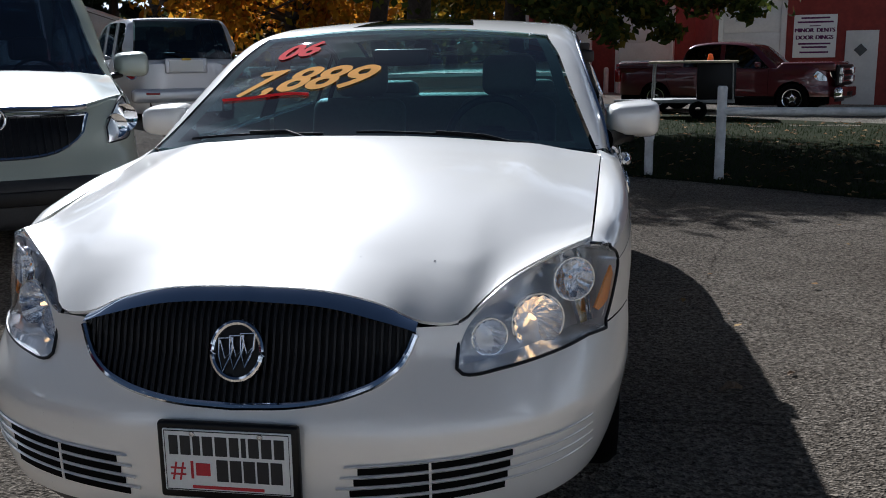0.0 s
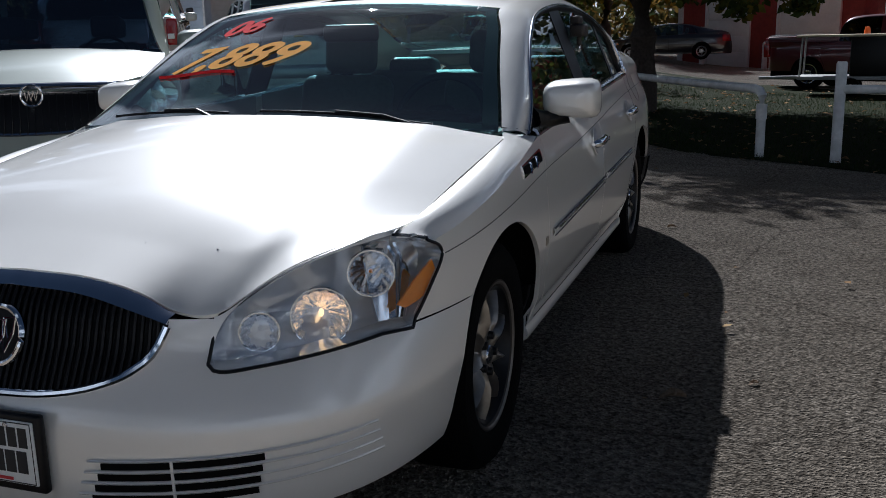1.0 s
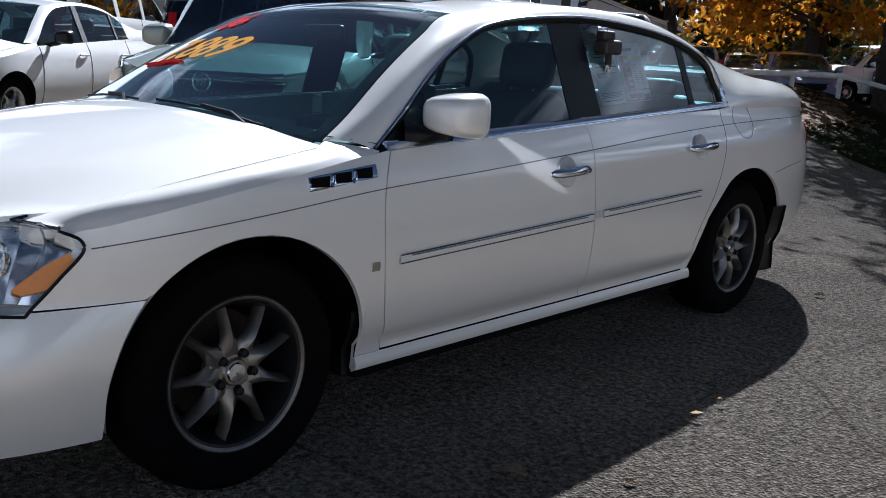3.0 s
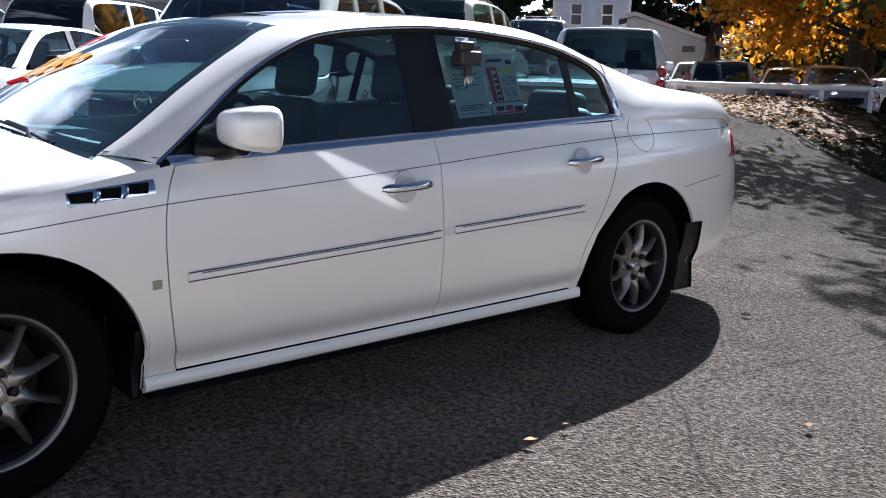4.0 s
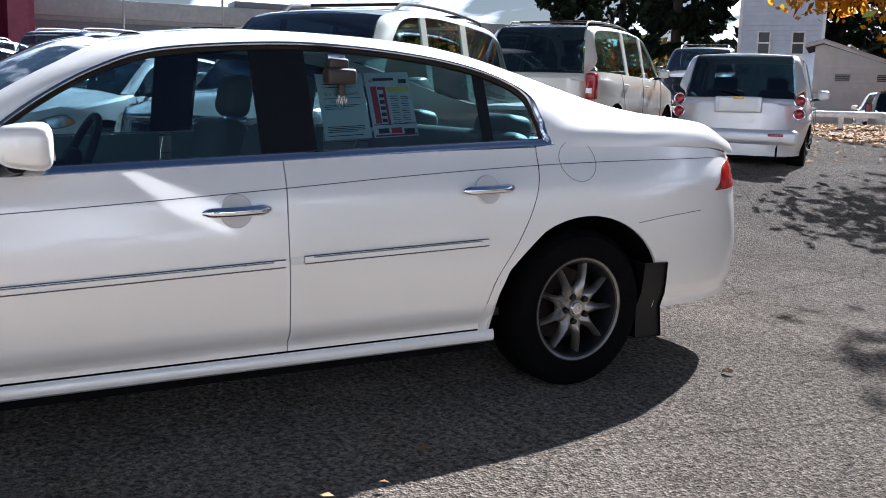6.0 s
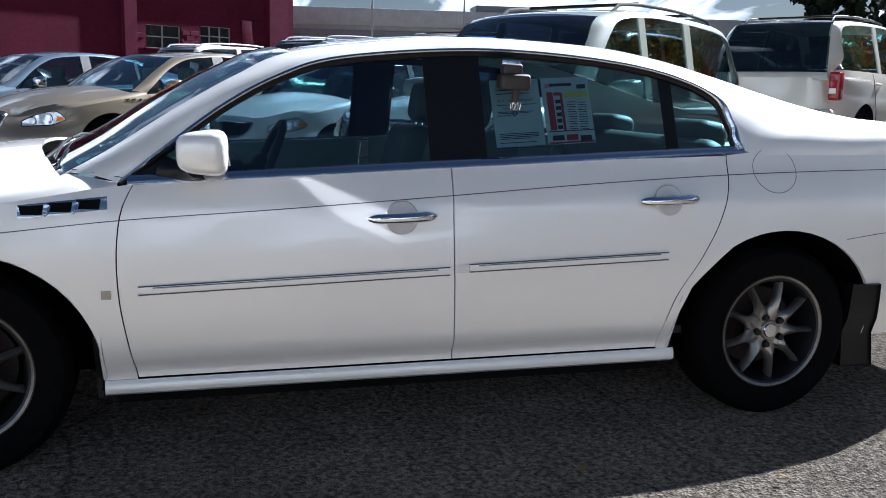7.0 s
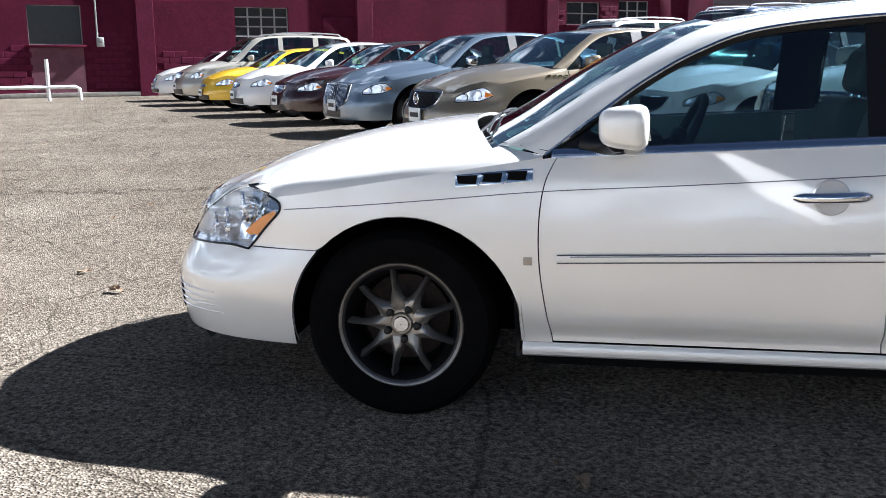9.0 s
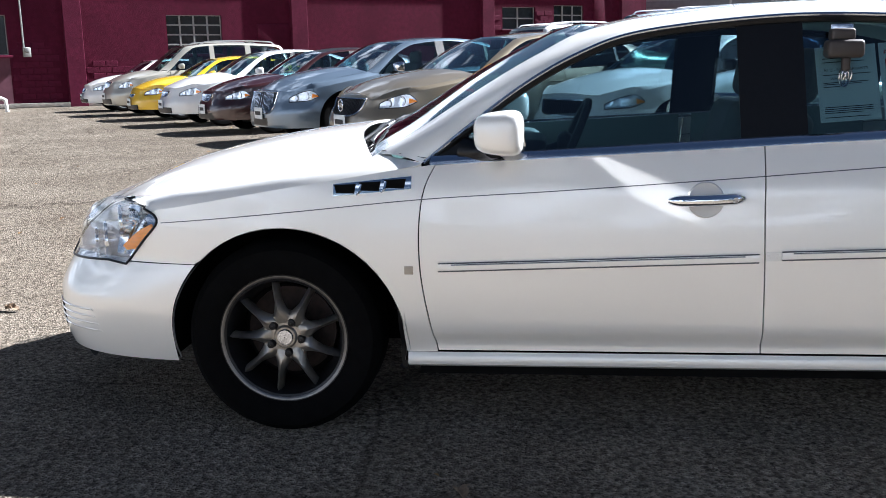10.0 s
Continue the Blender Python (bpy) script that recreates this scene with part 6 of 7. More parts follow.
# ---- buildings ----
BRICKRED = mat("painted_block_wall", (.078, .007, .023), .85, spec=.12, spots=.25, scale=6, stain=.35, stain_scale=.8, bump=.35, bump_scale=30)
BLOCKS = mat("painted_block", (.088, .009, .028), .8, spec=.12, spots=.22, scale=9, stain=.35, stain_scale=1.6, bump=.3, bump_scale=60)
DARKPANE = mat("dirty_dark_glass", (.02, .025, .03), .2, spots=.3, scale=6)
STEELF = mat("grey_steel_frame", (.30, .30, .29), .5, spots=.2, scale=20)
CURB = mat("old_concrete", (.30, .275, .24), .85, spots=.3, scale=12, stain=.3, bump=.3)
wall_n, wall_d = Vector((.81, .586, 0)), Vector((.586, -.81, 0))
WQ = Vector((-25.5, -13, 0))
wm = Matrix(((wall_d.x, -wall_n.x, 0, WQ.x), (wall_d.y, -wall_n.y, 0, WQ.y), (0, 0, 1, .14), (0, 0, 0, 1)))
purple = empty("block_building", wm, "long dark red painted block building with steel windows", "building")
OPEN = [(-4.99, -3.09, 1.69, 2.99, 4, 4), (1.86, 3.46, 1.72, 2.94, 1, 1), (-18.35, -16.7, 2.55, 3.45, 2, 2), (-20.9, -19.3, 2.75, 3.55, 3, 2)]
cuts = sorted({-24.0, 10.0} | {v for o in OPEN for v in o[:2]})
pw = None
for a, b in zip(cuts, cuts[1:]):
    o = next((o for o in OPEN if o[0] <= a + .01 and b <= o[1] + .01), None)
    for z0, z1 in (((0, o[2]), (o[3], 6.2)) if o else ((0, 6.2),)):
        w = part("wall", box((a + b) / 2, .15, (z0 + z1) / 2, b - a, .3, z1 - z0), BRICKRED, purple, smooth=False)
        if pw is None or (b - a) > 6 and a < -3 < b + 4:
            pw = w
for q in ((-24.15, 6, .3, 12.3), (10.15, 6, .3, 12.3), (-7, 12, 34, .3)):
    part("wall", box(q[0], q[1], 3.1, q[2], q[3], 6.2), BRICKRED, purple, smooth=False)
part("roof", box(-7, 6, 6.3, 34.8, 12.8, .2), CURB, purple)
part("plinth", box(-7, -.06, .10, 34, .14, .22, .01), CURB, purple)
for x0, w in ((-.07, .55), (-7.8, .6), (-15.9, .55), (-23.4, 1.1)):
    part("pilaster", box(x0, -.10, 3.1, w, .24, 6.2, .01, 1), BLOCKS, purple, smooth=False)
for x0, x1, z0, z1, nx, nz in OPEN:
    wdw = part("window", box((x0 + x1) / 2, .20, (z0 + z1) / 2, x1 - x0, .03, z1 - z0), DARKPANE, purple, "dark steel factory window")
    for i in range(nx + 1):
        part("window_bar", box(x0 + (x1 - x0) * i / nx, .13, (z0 + z1) / 2, .05, .05, z1 - z0), STEELF, wdw)
    for j in range(nz + 1):
        part("window_bar", box((x0 + x1) / 2, .135, z0 + (z1 - z0) * j / nz, x1 - x0, .05, .045), STEELF, wdw)
    part("window_sill", box((x0 + x1) / 2, -.03, z0 - .05, x1 - x0 + .2, .2, .08, .01), BRICKRED, wdw)
part("bricked_opening", box(2.66, -.006, .87, 1.6, .02, 1.68), mat("faded_purple_infill", (.12, .038, .058), .8, spots=.2, scale=5, stain=.4, stain_scale=1.5), purple, "faded stained infill under the window")
part("panel", box(-6.9, -.02, 2.2, 1.3, .06, 1.0, .01), BRICKRED, purple)
part("panel", box(-21.9, -.05, 2.9, 1.0, .10, 2.0, .01), BRICKRED, purple)
meter = part("electric_meter", box(1.35, -.10, 1.80, .22, .16, .30, .02, 2), STEELF, purple, "grey electric meter box")
part("meter_dial", moved(lathe([(.001, .12), (.07, .11), (.085, .06), (.085, 0)], 20), Matrix.Translation((1.35, -.16, 1.86)) @ pose(0, 0, 0, 0, 0, -90)), STEELF, meter)
part("conduit", tube([(1.42, -.05, 1.95), (1.42, -.05, 6.0)], .03, 8), STEELF, meter)
part("lamp_box", box(4.35, -.08, 3.1, .16, .12, .4, .02), STEELF, purple)

# grey low building beyond
PALE = mat("pale_siding", (.36, .38, .38), .7, spots=.12, scale=5, stain=.2)
PALED = mat("grey_fascia", (.16, .175, .19), .6, spots=.15, scale=5)
low_b = empty("low_building", pose(-46, 12, 0, 0, 0, 82), "long low grey commercial building with a flat roof", "building")
lw = part("wall", box(3, 4, 2.6, 46, 8, 5.2), PALE, low_b)
part("fascia", box(3, -.08, 5.0, 46.4, .3, .9, .02), PALE, low_b)
part("band", box(3, -.05, 4.15, 46.2, .2, .35, .02), PALED, low_b)
part("gable", box(7.5, 1, 5.35, 4.5, 2, .9, .02, 1), PALED, low_b)
for i in range(9):
    w = part("window", box(-16 + 4.6 * i, -.02, 2.2, 2.6, .06, 1.5), DARKPANE, low_b)
    part("window_frame", box(-16 + 4.6 * i, -.05, 1.42, 2.8, .1, .08), PALED, w)
for x0, h in ((4.0, 8.0), (8.6, 8.5), (13.5, 6.2)):
    pole = empty("thin_pole", pose(-44.5 + x0 * .12, 3 + x0 * .95, gz(-44, 3)), "thin grey metal pole", "pole")
    part("shaft", tube([(0, 0, 0), (0, 0, h)], .05, 8), STEELF, pole)

# red building with white doors
REDWALL = mat("red_siding", (.25, .030, .022), .7, spots=.2, scale=8, stain=.25, bump=.2, bump_scale=20)
WDOOR = mat("white_door_paint", (.70, .70, .67), .6, spots=.08, scale=12, stain=.15)
a0, a1 = Vector((4.4, 28.9, 0)), Vector((15.0, 25.6, 0))
ang = math.degrees(math.atan2(a1.y - a0.y, a1.x - a0.x))
redb = empty("red_workshop", pose(a0.x, a0.y, -.25, 0, 0, ang), "red workshop with white garage doors", "building")
part("wall", box(5.5, 5.0, 2.6, 11.0, 10, 5.2), REDWALL, redb)


def garage(parent, x0, x1, h, off=-.03):
    g = part("garage_door", box((x0 + x1) / 2, off, h / 2, x1 - x0, .06, h), WDOOR, parent, "white sectional garage door")
    n = 5
    for i in range(n):
        part("door_panel", box((x0 + x1) / 2, off - .045, h * (i + .5) / n, x1 - x0 - .04, .03, h / n - .03, .008), WDOOR, g)
    for x in (x0 - .07, x1 + .07):
        part("door_post", box(x, off - .03, h / 2 + .05, .14, .12, h + .1), WDOOR, g)
    return g


garage(redb, .35, 2.05, 3.6)
sd = part("side_door", box(4.30, -.04, 1.09, .88, .08, 2.14, .01), WDOOR, redb, "white steel door with a diamond pane")
part("diamond_pane", box(0, 0, 0, .26, .02, .26, 0, 1, Matrix.Translation((4.28, -.088, 1.60)) @ pose(0, 0, 0, 0, 45, 0)), DARKPANE, sd)
part("door_knob", moved(lathe([(.001, .05), (.03, .04), (.035, .01)], 12), Matrix.Translation((3.94, -.09, 1.0)) @ pose(0, 0, 0, 0, 0, -90)), STEELF, sd)
sign = part("sign_board", box(3.0, -.05, 2.02, 1.20, .05, 1.25, .01), PAPER, redb, "white sign with purple lettering")
PURPLEINK = mat("purple_ink", (.10, .012, .09), .6, spots=.1, scale=100)
for s, xo, z in (("MINOR", -.30, 2.14), ("DENTS", .30, 2.14), ("DOOR", -.28, 1.93), ("DINGS", .27, 1.93)):
    for dx in (-.012, -.004, .004, .012):
        part("sign_word", moved(text_mesh(s, .165, .002, 0, "CENTER"), Matrix.Translation((3.0 + xo + dx, -.080 - dx * .1, z)) @ pose(0, 0, 0, 90, 0, 0)), PURPLEINK, sign)
for z, w in ((2.55, .8), (2.43, 1.0), (1.80, .9), (1.70, .7), (1.55, .8)):
    part("sign_bar", box(3.0, -.077, z, w, .004, .05), PURPLEINK, sign)
for z, w in ((2.32, .3),):
    part("sign_bar", box(3.0, -.077, z, w, .004, .025), PURPLEINK, sign)
b0, b1 = Vector((-2.3, 41.5, 0)), Vector((4.7, 37.0, 0))
redb2 = empty("red_workshop", pose(b0.x, b0.y, -.25, 0, 0, math.degrees(math.atan2(b1.y - b0.y, b1.x - b0.x))), "red workshop wing with white doors and bollards", "building")
part("wall", box(4.1, 4.0, 2.5, 8.4, 8, 5.0), REDWALL, redb2)
garage(redb2, 1.5, 3.4, 3.2)
garage(redb2, 4.9, 7.3, 3.4)
part("corner_post", box(.05, -.04, 2.4, .22, .12, 4.8), WDOOR, redb2)
for x0 in (.9, 3.9, 4.5):
    bol = empty("bollard", pose(b0.x + x0 * .84 + .3, b0.y - x0 * .54 - 1.2, -.25), "white painted steel bollard", "bollard", "bollards by the workshop")
    part("shaft", tube([(0, 0, 0), (0, 0, 1.0), (0, 0, 1.06)], [.10, .10, .04], 14), WHITEPAINT, bol)

# white house on the bank
HOUSEW = mat("white_clapboard", (.62, .64, .66), .7, spots=.08, scale=4, stain=.12)
ROOFM = mat("dark_shingles", (.05, .05, .055), .9, spots=.4, scale=30, bump=.4)
h0, h1 = Vector((-17.5, 28.35, 0)), Vector((-15.06, 30.2, 0))
hl = (h1 - h0).length
house = empty("garage_building", pose(h0.x, h0.y, .2, 0, 0, math.degrees(math.atan2(h1.y - h0.y, h1.x - h0.x))), "low white clapboard garage with a sloping dark roof", "garage")
apex, ridge = 3.10, .25
pts = [(0, 0, 0), (hl, 0, 0), (hl, 0, 2.2), (ridge, 0, apex), (0, 0, 3.02)]
vs = pts + [(x, 3.2, z) for x, y, z in pts]
part("wall", (vs, [(0, 1, 2, 3, 4), (9, 8, 7, 6, 5), (0, 5, 6, 1), (1, 6, 7, 2), (4, 9, 5, 0)]), HOUSEW, house, smooth=False)
for (xa, za), (xb, zb) in (((ridge, apex), (hl + .35, 2.04)), ((ridge, apex), (-.3, 2.94))):
    q = [(xa, -.4, za + .02), (xb, -.4, zb + .02), (xb, 3.5, zb + .02), (xa, 3.5, za + .02)]
    q += [(x, y, z + .14) for x, y, z in q]
    part("roof", (q, [(3, 2, 1, 0), (4, 5, 6, 7), (0, 1, 5, 4), (1, 2, 6, 5), (2, 3, 7, 6), (3, 0, 4, 7)]), ROOFM, house, smooth=False)
    part("verge_board", tube([(xa, -.41, za + .08), (xb, -.41, zb + .08)], .07, 4), HOUSEW, house)
for k in range(14):
    part("board", box(hl / 2, -.012, .3 + .16 * k, hl - .04, .02, .15, .004, 1), HOUSEW, house)
for x0 in (hl * .30, hl * .72):
    v = part("vent", box(x0, -.04, 2.0, .45, .05, .22), DARKPANE, house)
    for k in range(3):
        part("louvre", box(x0, -.07, 1.93 + .07 * k, .45, .02, .03), STEELF, v)

# tall pale house behind it
PALEBLUE = mat("pale_blue_clapboard", (.50, .57, .66), .7, spots=.08, scale=4, stain=.12)
k0, k1 = Vector((-22.85, 30.42, 0)), Vector((-20.38, 32.42, 0))
kl = (k1 - k0).length
tall = empty("pale_house", pose(k0.x, k0.y, 0, 0, 0, math.degrees(math.atan2(k1.y - k0.y, k1.x - k0.x))), "tall pale blue clapboard house with small sash windows", "house")
kw = part("wall", box(kl / 2, 2.5, 3.6, kl, 5.0, 7.2), PALEBLUE, tall, smooth=False)
for k in range(30):
    part("board", box(kl / 2, -.012, 1.6 + .185 * k, kl - .04, .02, .175, .004, 1), PALEBLUE, kw)
part("roof", ([(-.3, -.3, 7.2), (kl + .3, -.3, 7.2), (kl + .3, 5.3, 7.2), (-.3, 5.3, 7.2), (-.3, 2.5, 9.0), (kl + .3, 2.5, 9.0)], [(3, 2, 1, 0), (0, 1, 5, 4), (2, 3, 4, 5), (1, 2, 5), (3, 0, 4)]), ROOFM, tall, smooth=False)
for x0 in (.98, 2.24):
    wv = part("window", box(x0, -.05, 3.62, .40, .06, .80), DARKPANE, tall, "dark sash window with white frame")
    for dx in (-.23, .23):
        part("window_frame", box(x0 + dx, -.07, 3.62, .07, .08, .92), WHITEPAINT, wv)
    for dz in (-.43, 0, .43):
        part("window_frame", box(x0, -.075, 3.62 + dz, .42, .08, .06), WHITEPAINT, wv)
part("corner_board", box(.06, -.04, 3.6, .12, .06, 7.2), WHITEPAINT, tall)
part("corner_board", box(kl - .06, -.04, 3.6, .12, .06, 7.2), WHITEPAINT, tall)

# ---- fences ----
fence = empty("pipe_fence", pose(0, 0, 0), "white painted steel pipe fence along the lawn", "fence")
def fpost(x, y, top, r=.057):
    part("post", tube([(x, y, gz(x, y) - .02), (x, y, top - .02), (x, y, top)], [r, r, r * .8], 16), WHITEPAINT, fence)
fpost(2.36, 10.12, .91, .060)
part("rail", tube([(2.36, 10.12, .60), (7, 9.55, .60), (14, 8.7, .60)], .052, 14), WHITEPAINT, fence)
fpost(7.2, 9.5, .62)
fpost(12, 8.95, .62)
corner = [(1.52, 10.55, gz(1.5, 10.5)), (1.52, 10.55, .30), (1.52, 10.55, .50), (1.49, 10.60, .555), (1.42, 10.72, .575), (1.30, 10.92, .575)]
fence2 = empty("pipe_fence", pose(0, 0, 0), "white pipe fence with an elbow end running past the trees", "fence")
part("elbow_rail", tube(corner + [(.14, 12.88, .58), (-1.6, 15.8, .62), (-2.9, 18.0, .70)], .055, 14), WHITEPAINT, fence2)
part("coupling", tube([(1.52, 10.55, .22), (1.52, 10.55, .40)], .066, 14), WHITEPAINT, fence2)
for x, y, z in ((-1.6, 15.8, .60), (-2.85, 17.95, .68)):
    part("post", tube([(x, y, gz(x, y) - .02), (x, y, z)], .05, 14), WHITEPAINT, fence2)
rail3 = empty("rail_fence", pose(0, 0, 0), "low white rail at the top of the leafy bank", "fence")
line3 = [(-13.0, 14.6), (-10.0, 15.9), (-7.7, 17.0), (-5.2, 18.3), (-4.4, 18.7)]
part("rail", tube([(x, y, 1.10) for x, y in line3], .06, 10), WHITEPAINT, rail3)
for x, y in line3[1:]:
    part("post", tube([(x, y, gz(x, y) - .05), (x, y, 1.10)], .05, 10), WHITEPAINT, rail3)
part("hand_rail", tube([(-4.4, 18.7, 1.10), (-3.6, 18.9, .92), (-3.3, 19.0, .85)], .05, 10), WHITEPAINT, rail3)
low_f = empty("rail_fence", wm, "low white pipe rail beside the block wall", "fence")
part("post", tube([(3.2, -2.6, 0), (3.2, -2.6, 1.25)], .055, 12), WHITEPAINT, low_f)
part("rail", tube([(9, -2.6, .45), (2.45, -2.6, .45), (2.35, -2.6, .40), (2.32, -2.6, 0)], .055, 12), WHITEPAINT, low_f)

# trailer with a flat roof and beacon
TAN = mat("tan_board", (.45, .38, .26), .8, spots=.2, scale=10)
tr = empty("utility_trailer", pose(3.2, 22.2, gz(3.2, 22.2), 0, 0, -6), "small trailer with a tan roof board and orange beacon", "trailer")
part("deck", box(0, 0, .42, 2.0, 1.1, .08, .01), STEELF, tr)
part("roof_board", box(0, 0, 1.36, 2.1, 1.3, .05, .01), TAN, tr)
part("dark_box", box(.55, 0, .90, .9, 1.1, .86, .02), BLACK, tr)
for x in (-.95, .95):
    for y in (-.55, .55):
        part("strut", tube([(x, y, .44), (x * .97, y, 1.34)], .02, 8), STEELF, tr)
part("tow_bar", tube([(-1.0, 0, .42), (-1.9, 0, .40)], .04, 8), STEELF, tr)
for y in (-.62, .62):
    part("tyre", moved(lathe([(.08, -.07), (.20, -.07), (.215, 0), (.20, .07), (.08, .07)], 20), Matrix.Translation((.15, y, .215)) @ pose(0, 0, 0, 0, 0, 90)), RUBBER, tr)
part("beacon", moved(lathe([(.001, .16), (.05, .15), (.07, .05), (.075, 0)], 16), Matrix.Translation((.40, 0, 1.39)) @ pose(0, 0, 0, 0, -90, 0)), mat("orange_beacon", (.9, .16, .02), .3, spots=.1), tr, "orange warning beacon")

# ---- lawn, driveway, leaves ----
# lawn soil this dark has the trees' shade put into its colour
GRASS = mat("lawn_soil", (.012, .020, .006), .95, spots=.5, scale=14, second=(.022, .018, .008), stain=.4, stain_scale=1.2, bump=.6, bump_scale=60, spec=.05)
LITTER = mat("leaf_litter", (.20, .12, .055), .95, spots=.6, scale=30, second=(.07, .045, .025), stain=.35, stain_scale=2.0, bump=.9, bump_scale=60)


def lawn_near(x):
    return float(np.interp(x, [-14, -9, -6, -3, .7, 2.2, 3.0, 3.6, 5, 8, 16], [19.5, 18.0, 16.6, 14.2, 10.75, 9.75, 9.0, 7.95, 6.7, 5.2, 3.4]))


def lawn_far(x):
    return float(np.interp(x, [-14, -5, -.5, 2.3, 4.7, 8, 16], [33, 32, 29.5, 25.5, 21.2, 19.0, 18.0]))


xs, ys = list(np.arange(-12, 16.1, .25)), list(np.arange(3.5, 33, .25))
vs, fs, idx = [], [], {}
for i, x in enumerate(xs):
    n0, n1 = lawn_near(x), lawn_far(x)
    for j in range(61):
        y = n0 + (n1 - n0) * (j / 60) ** 1.3
        idx[i, j] = len(vs)
        vs.append((x, y, gz(x, y) + .012 + .02 * noise.noise((x * .8, y * .8, 0))))
for i in range(len(xs) - 1):
    for j in range(60):
        fs.append((idx[i, j], idx[i + 1, j], idx[i + 1, j + 1], idx[i, j + 1]))
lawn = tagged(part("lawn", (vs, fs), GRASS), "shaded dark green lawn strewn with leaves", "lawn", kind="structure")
field("driveway", list(np.arange(-14, 24.1, 1.0)), list(np.arange(18, 60.1, 1.0)), .006, CONCRETE, "pale sunlit gravel driveway", "driveway", lambda x, y: y > lawn_far(x) - 1.2)
vs, fs, idx = [], [], {}
for i, x in enumerate(np.arange(-14, -3.4, .3)):
    for j in range(30):
        lo, hi = 15.3 - (x + 4) * .25, lawn_near(x) + 3.2
        hi = max(hi, lo + 2.5)
        y = lo + (hi - lo) * j / 29 + .25 * noise.noise((x * .7, j * .3, 3))
        idx[i, j] = len(vs)
        vs.append((x + .3 * noise.noise((x, y * .5, 9)), y, gz(x, y) + .02 + .03 * noise.noise((x * 1.5, y * 1.5, 0))))
n_i = max(i for i, j in idx) + 1
for i in range(n_i - 1):
    for j in range(29):
        fs.append((idx[i, j], idx[i + 1, j], idx[i + 1, j + 1], idx[i, j + 1]))
tagged(part("leafy_bank", (vs, fs), LITTER), "bank covered with brown fallen leaves", "ground", kind="structure")


def island_mat(name, colors, rough=.7, transl=.35):
    """Leaves: one colour for each leaf, and some light through them."""
    m = bpy.data.materials.new(name)
    m.use_nodes = True
    nt = m.node_tree
    b = nt.nodes["Principled BSDF"]
    g = nt.nodes.new("ShaderNodeNewGeometry")
    r = nt.nodes.new("ShaderNodeValToRGB")
    els = r.color_ramp.elements
    while len(els) < len(colors):
        els.new(.5)
    for k, (e, c) in enumerate(zip(els, colors)):
        e.position, e.color = k / (len(colors) - 1), (*c, 1)
    nt.links.new(g.outputs["Random Per Island"], r.inputs[0])
    nt.links.new(r.outputs[0], b.inputs["Base Color"])
    b.inputs["Roughness"].default_value = rough
    b.inputs["Specular IOR Level"].default_value = .12
    if transl:
        t, mx = nt.nodes.new("ShaderNodeBsdfTranslucent"), nt.nodes.new("ShaderNodeMixShader")
        mx.inputs[0].default_value = transl
        nt.links.new(r.outputs[0], t.inputs[0])
        nt.links.new(b.outputs[0], mx.inputs[1])
        nt.links.new(t.outputs[0], mx.inputs[2])
        nt.links.new(mx.outputs[0], nt.nodes["Material Output"].inputs[0])
    return m


def leaf_cloud(rng, centres, radii, count, size):
    """Small folded leaves about clump centres."""
    c = np.asarray(centres)[rng.integers(0, len(centres), count)]
    rr = np.asarray(radii)[rng.integers(0, len(radii), count)]
    p = rng.normal(size=(count, 3))
    p /= np.linalg.norm(p, axis=1, keepdims=True)
    p = c + p * (rr * rng.random(count) ** .45)[:, None] * np.array([1, 1, .7])
    a = rng.normal(size=(count, 3))
    a /= np.linalg.norm(a, axis=1, keepdims=True)
    b = np.cross(a, rng.normal(size=(count, 3)))
    b /= np.linalg.norm(b, axis=1, keepdims=True) + 1e-9
    n = np.cross(a, b)
    s = size * (.6 + .8 * rng.random(count))[:, None]
    v = np.stack([p - a * s, p + b * s * .55 + n * s * .15, p + a * s, p - b * s * .55 + n * s * .15], 1).reshape(-1, 3)
    f = np.arange(count * 4).reshape(-1, 4)
    return v, f


def mesh_np(name, v, f, material, parent=None):
    me = bpy.data.meshes.new(name)
    me.vertices.add(len(v))
    me.vertices.foreach_set("co", np.asarray(v, np.float32).ravel())
    k = f.shape[1]
    me.loops.add(f.size)
    me.loops.foreach_set("vertex_index", f.astype(np.int32).ravel())
    me.polygons.add(len(f))
    me.polygons.foreach_set("loop_start", np.arange(0, f.size, k, dtype=np.int32))
    me.polygons.foreach_set("loop_total", np.full(len(f), k, np.int32))
    me.update(calc_edges=True)
    me.materials.append(material)
    ob = new(name, me)
    ob.parent = parent
    return ob


GOLD = [(.06, .075, .012), (.10, .11, .015), (.28, .20, .02), (.45, .26, .02), (.08, .09, .015)]
FLAME = [(.30, .10, .010), (.52, .20, .012), (.62, .30, .018), (.48, .25, .015), (.16, .12, .012)]
GREEN = [(.025, .04, .010), (.05, .07, .014), (.09, .10, .016), (.03, .045, .012), (.20, .15, .02)]
PINE = [(.006, .012, .007), (.012, .02, .01), (.009, .015, .008)]


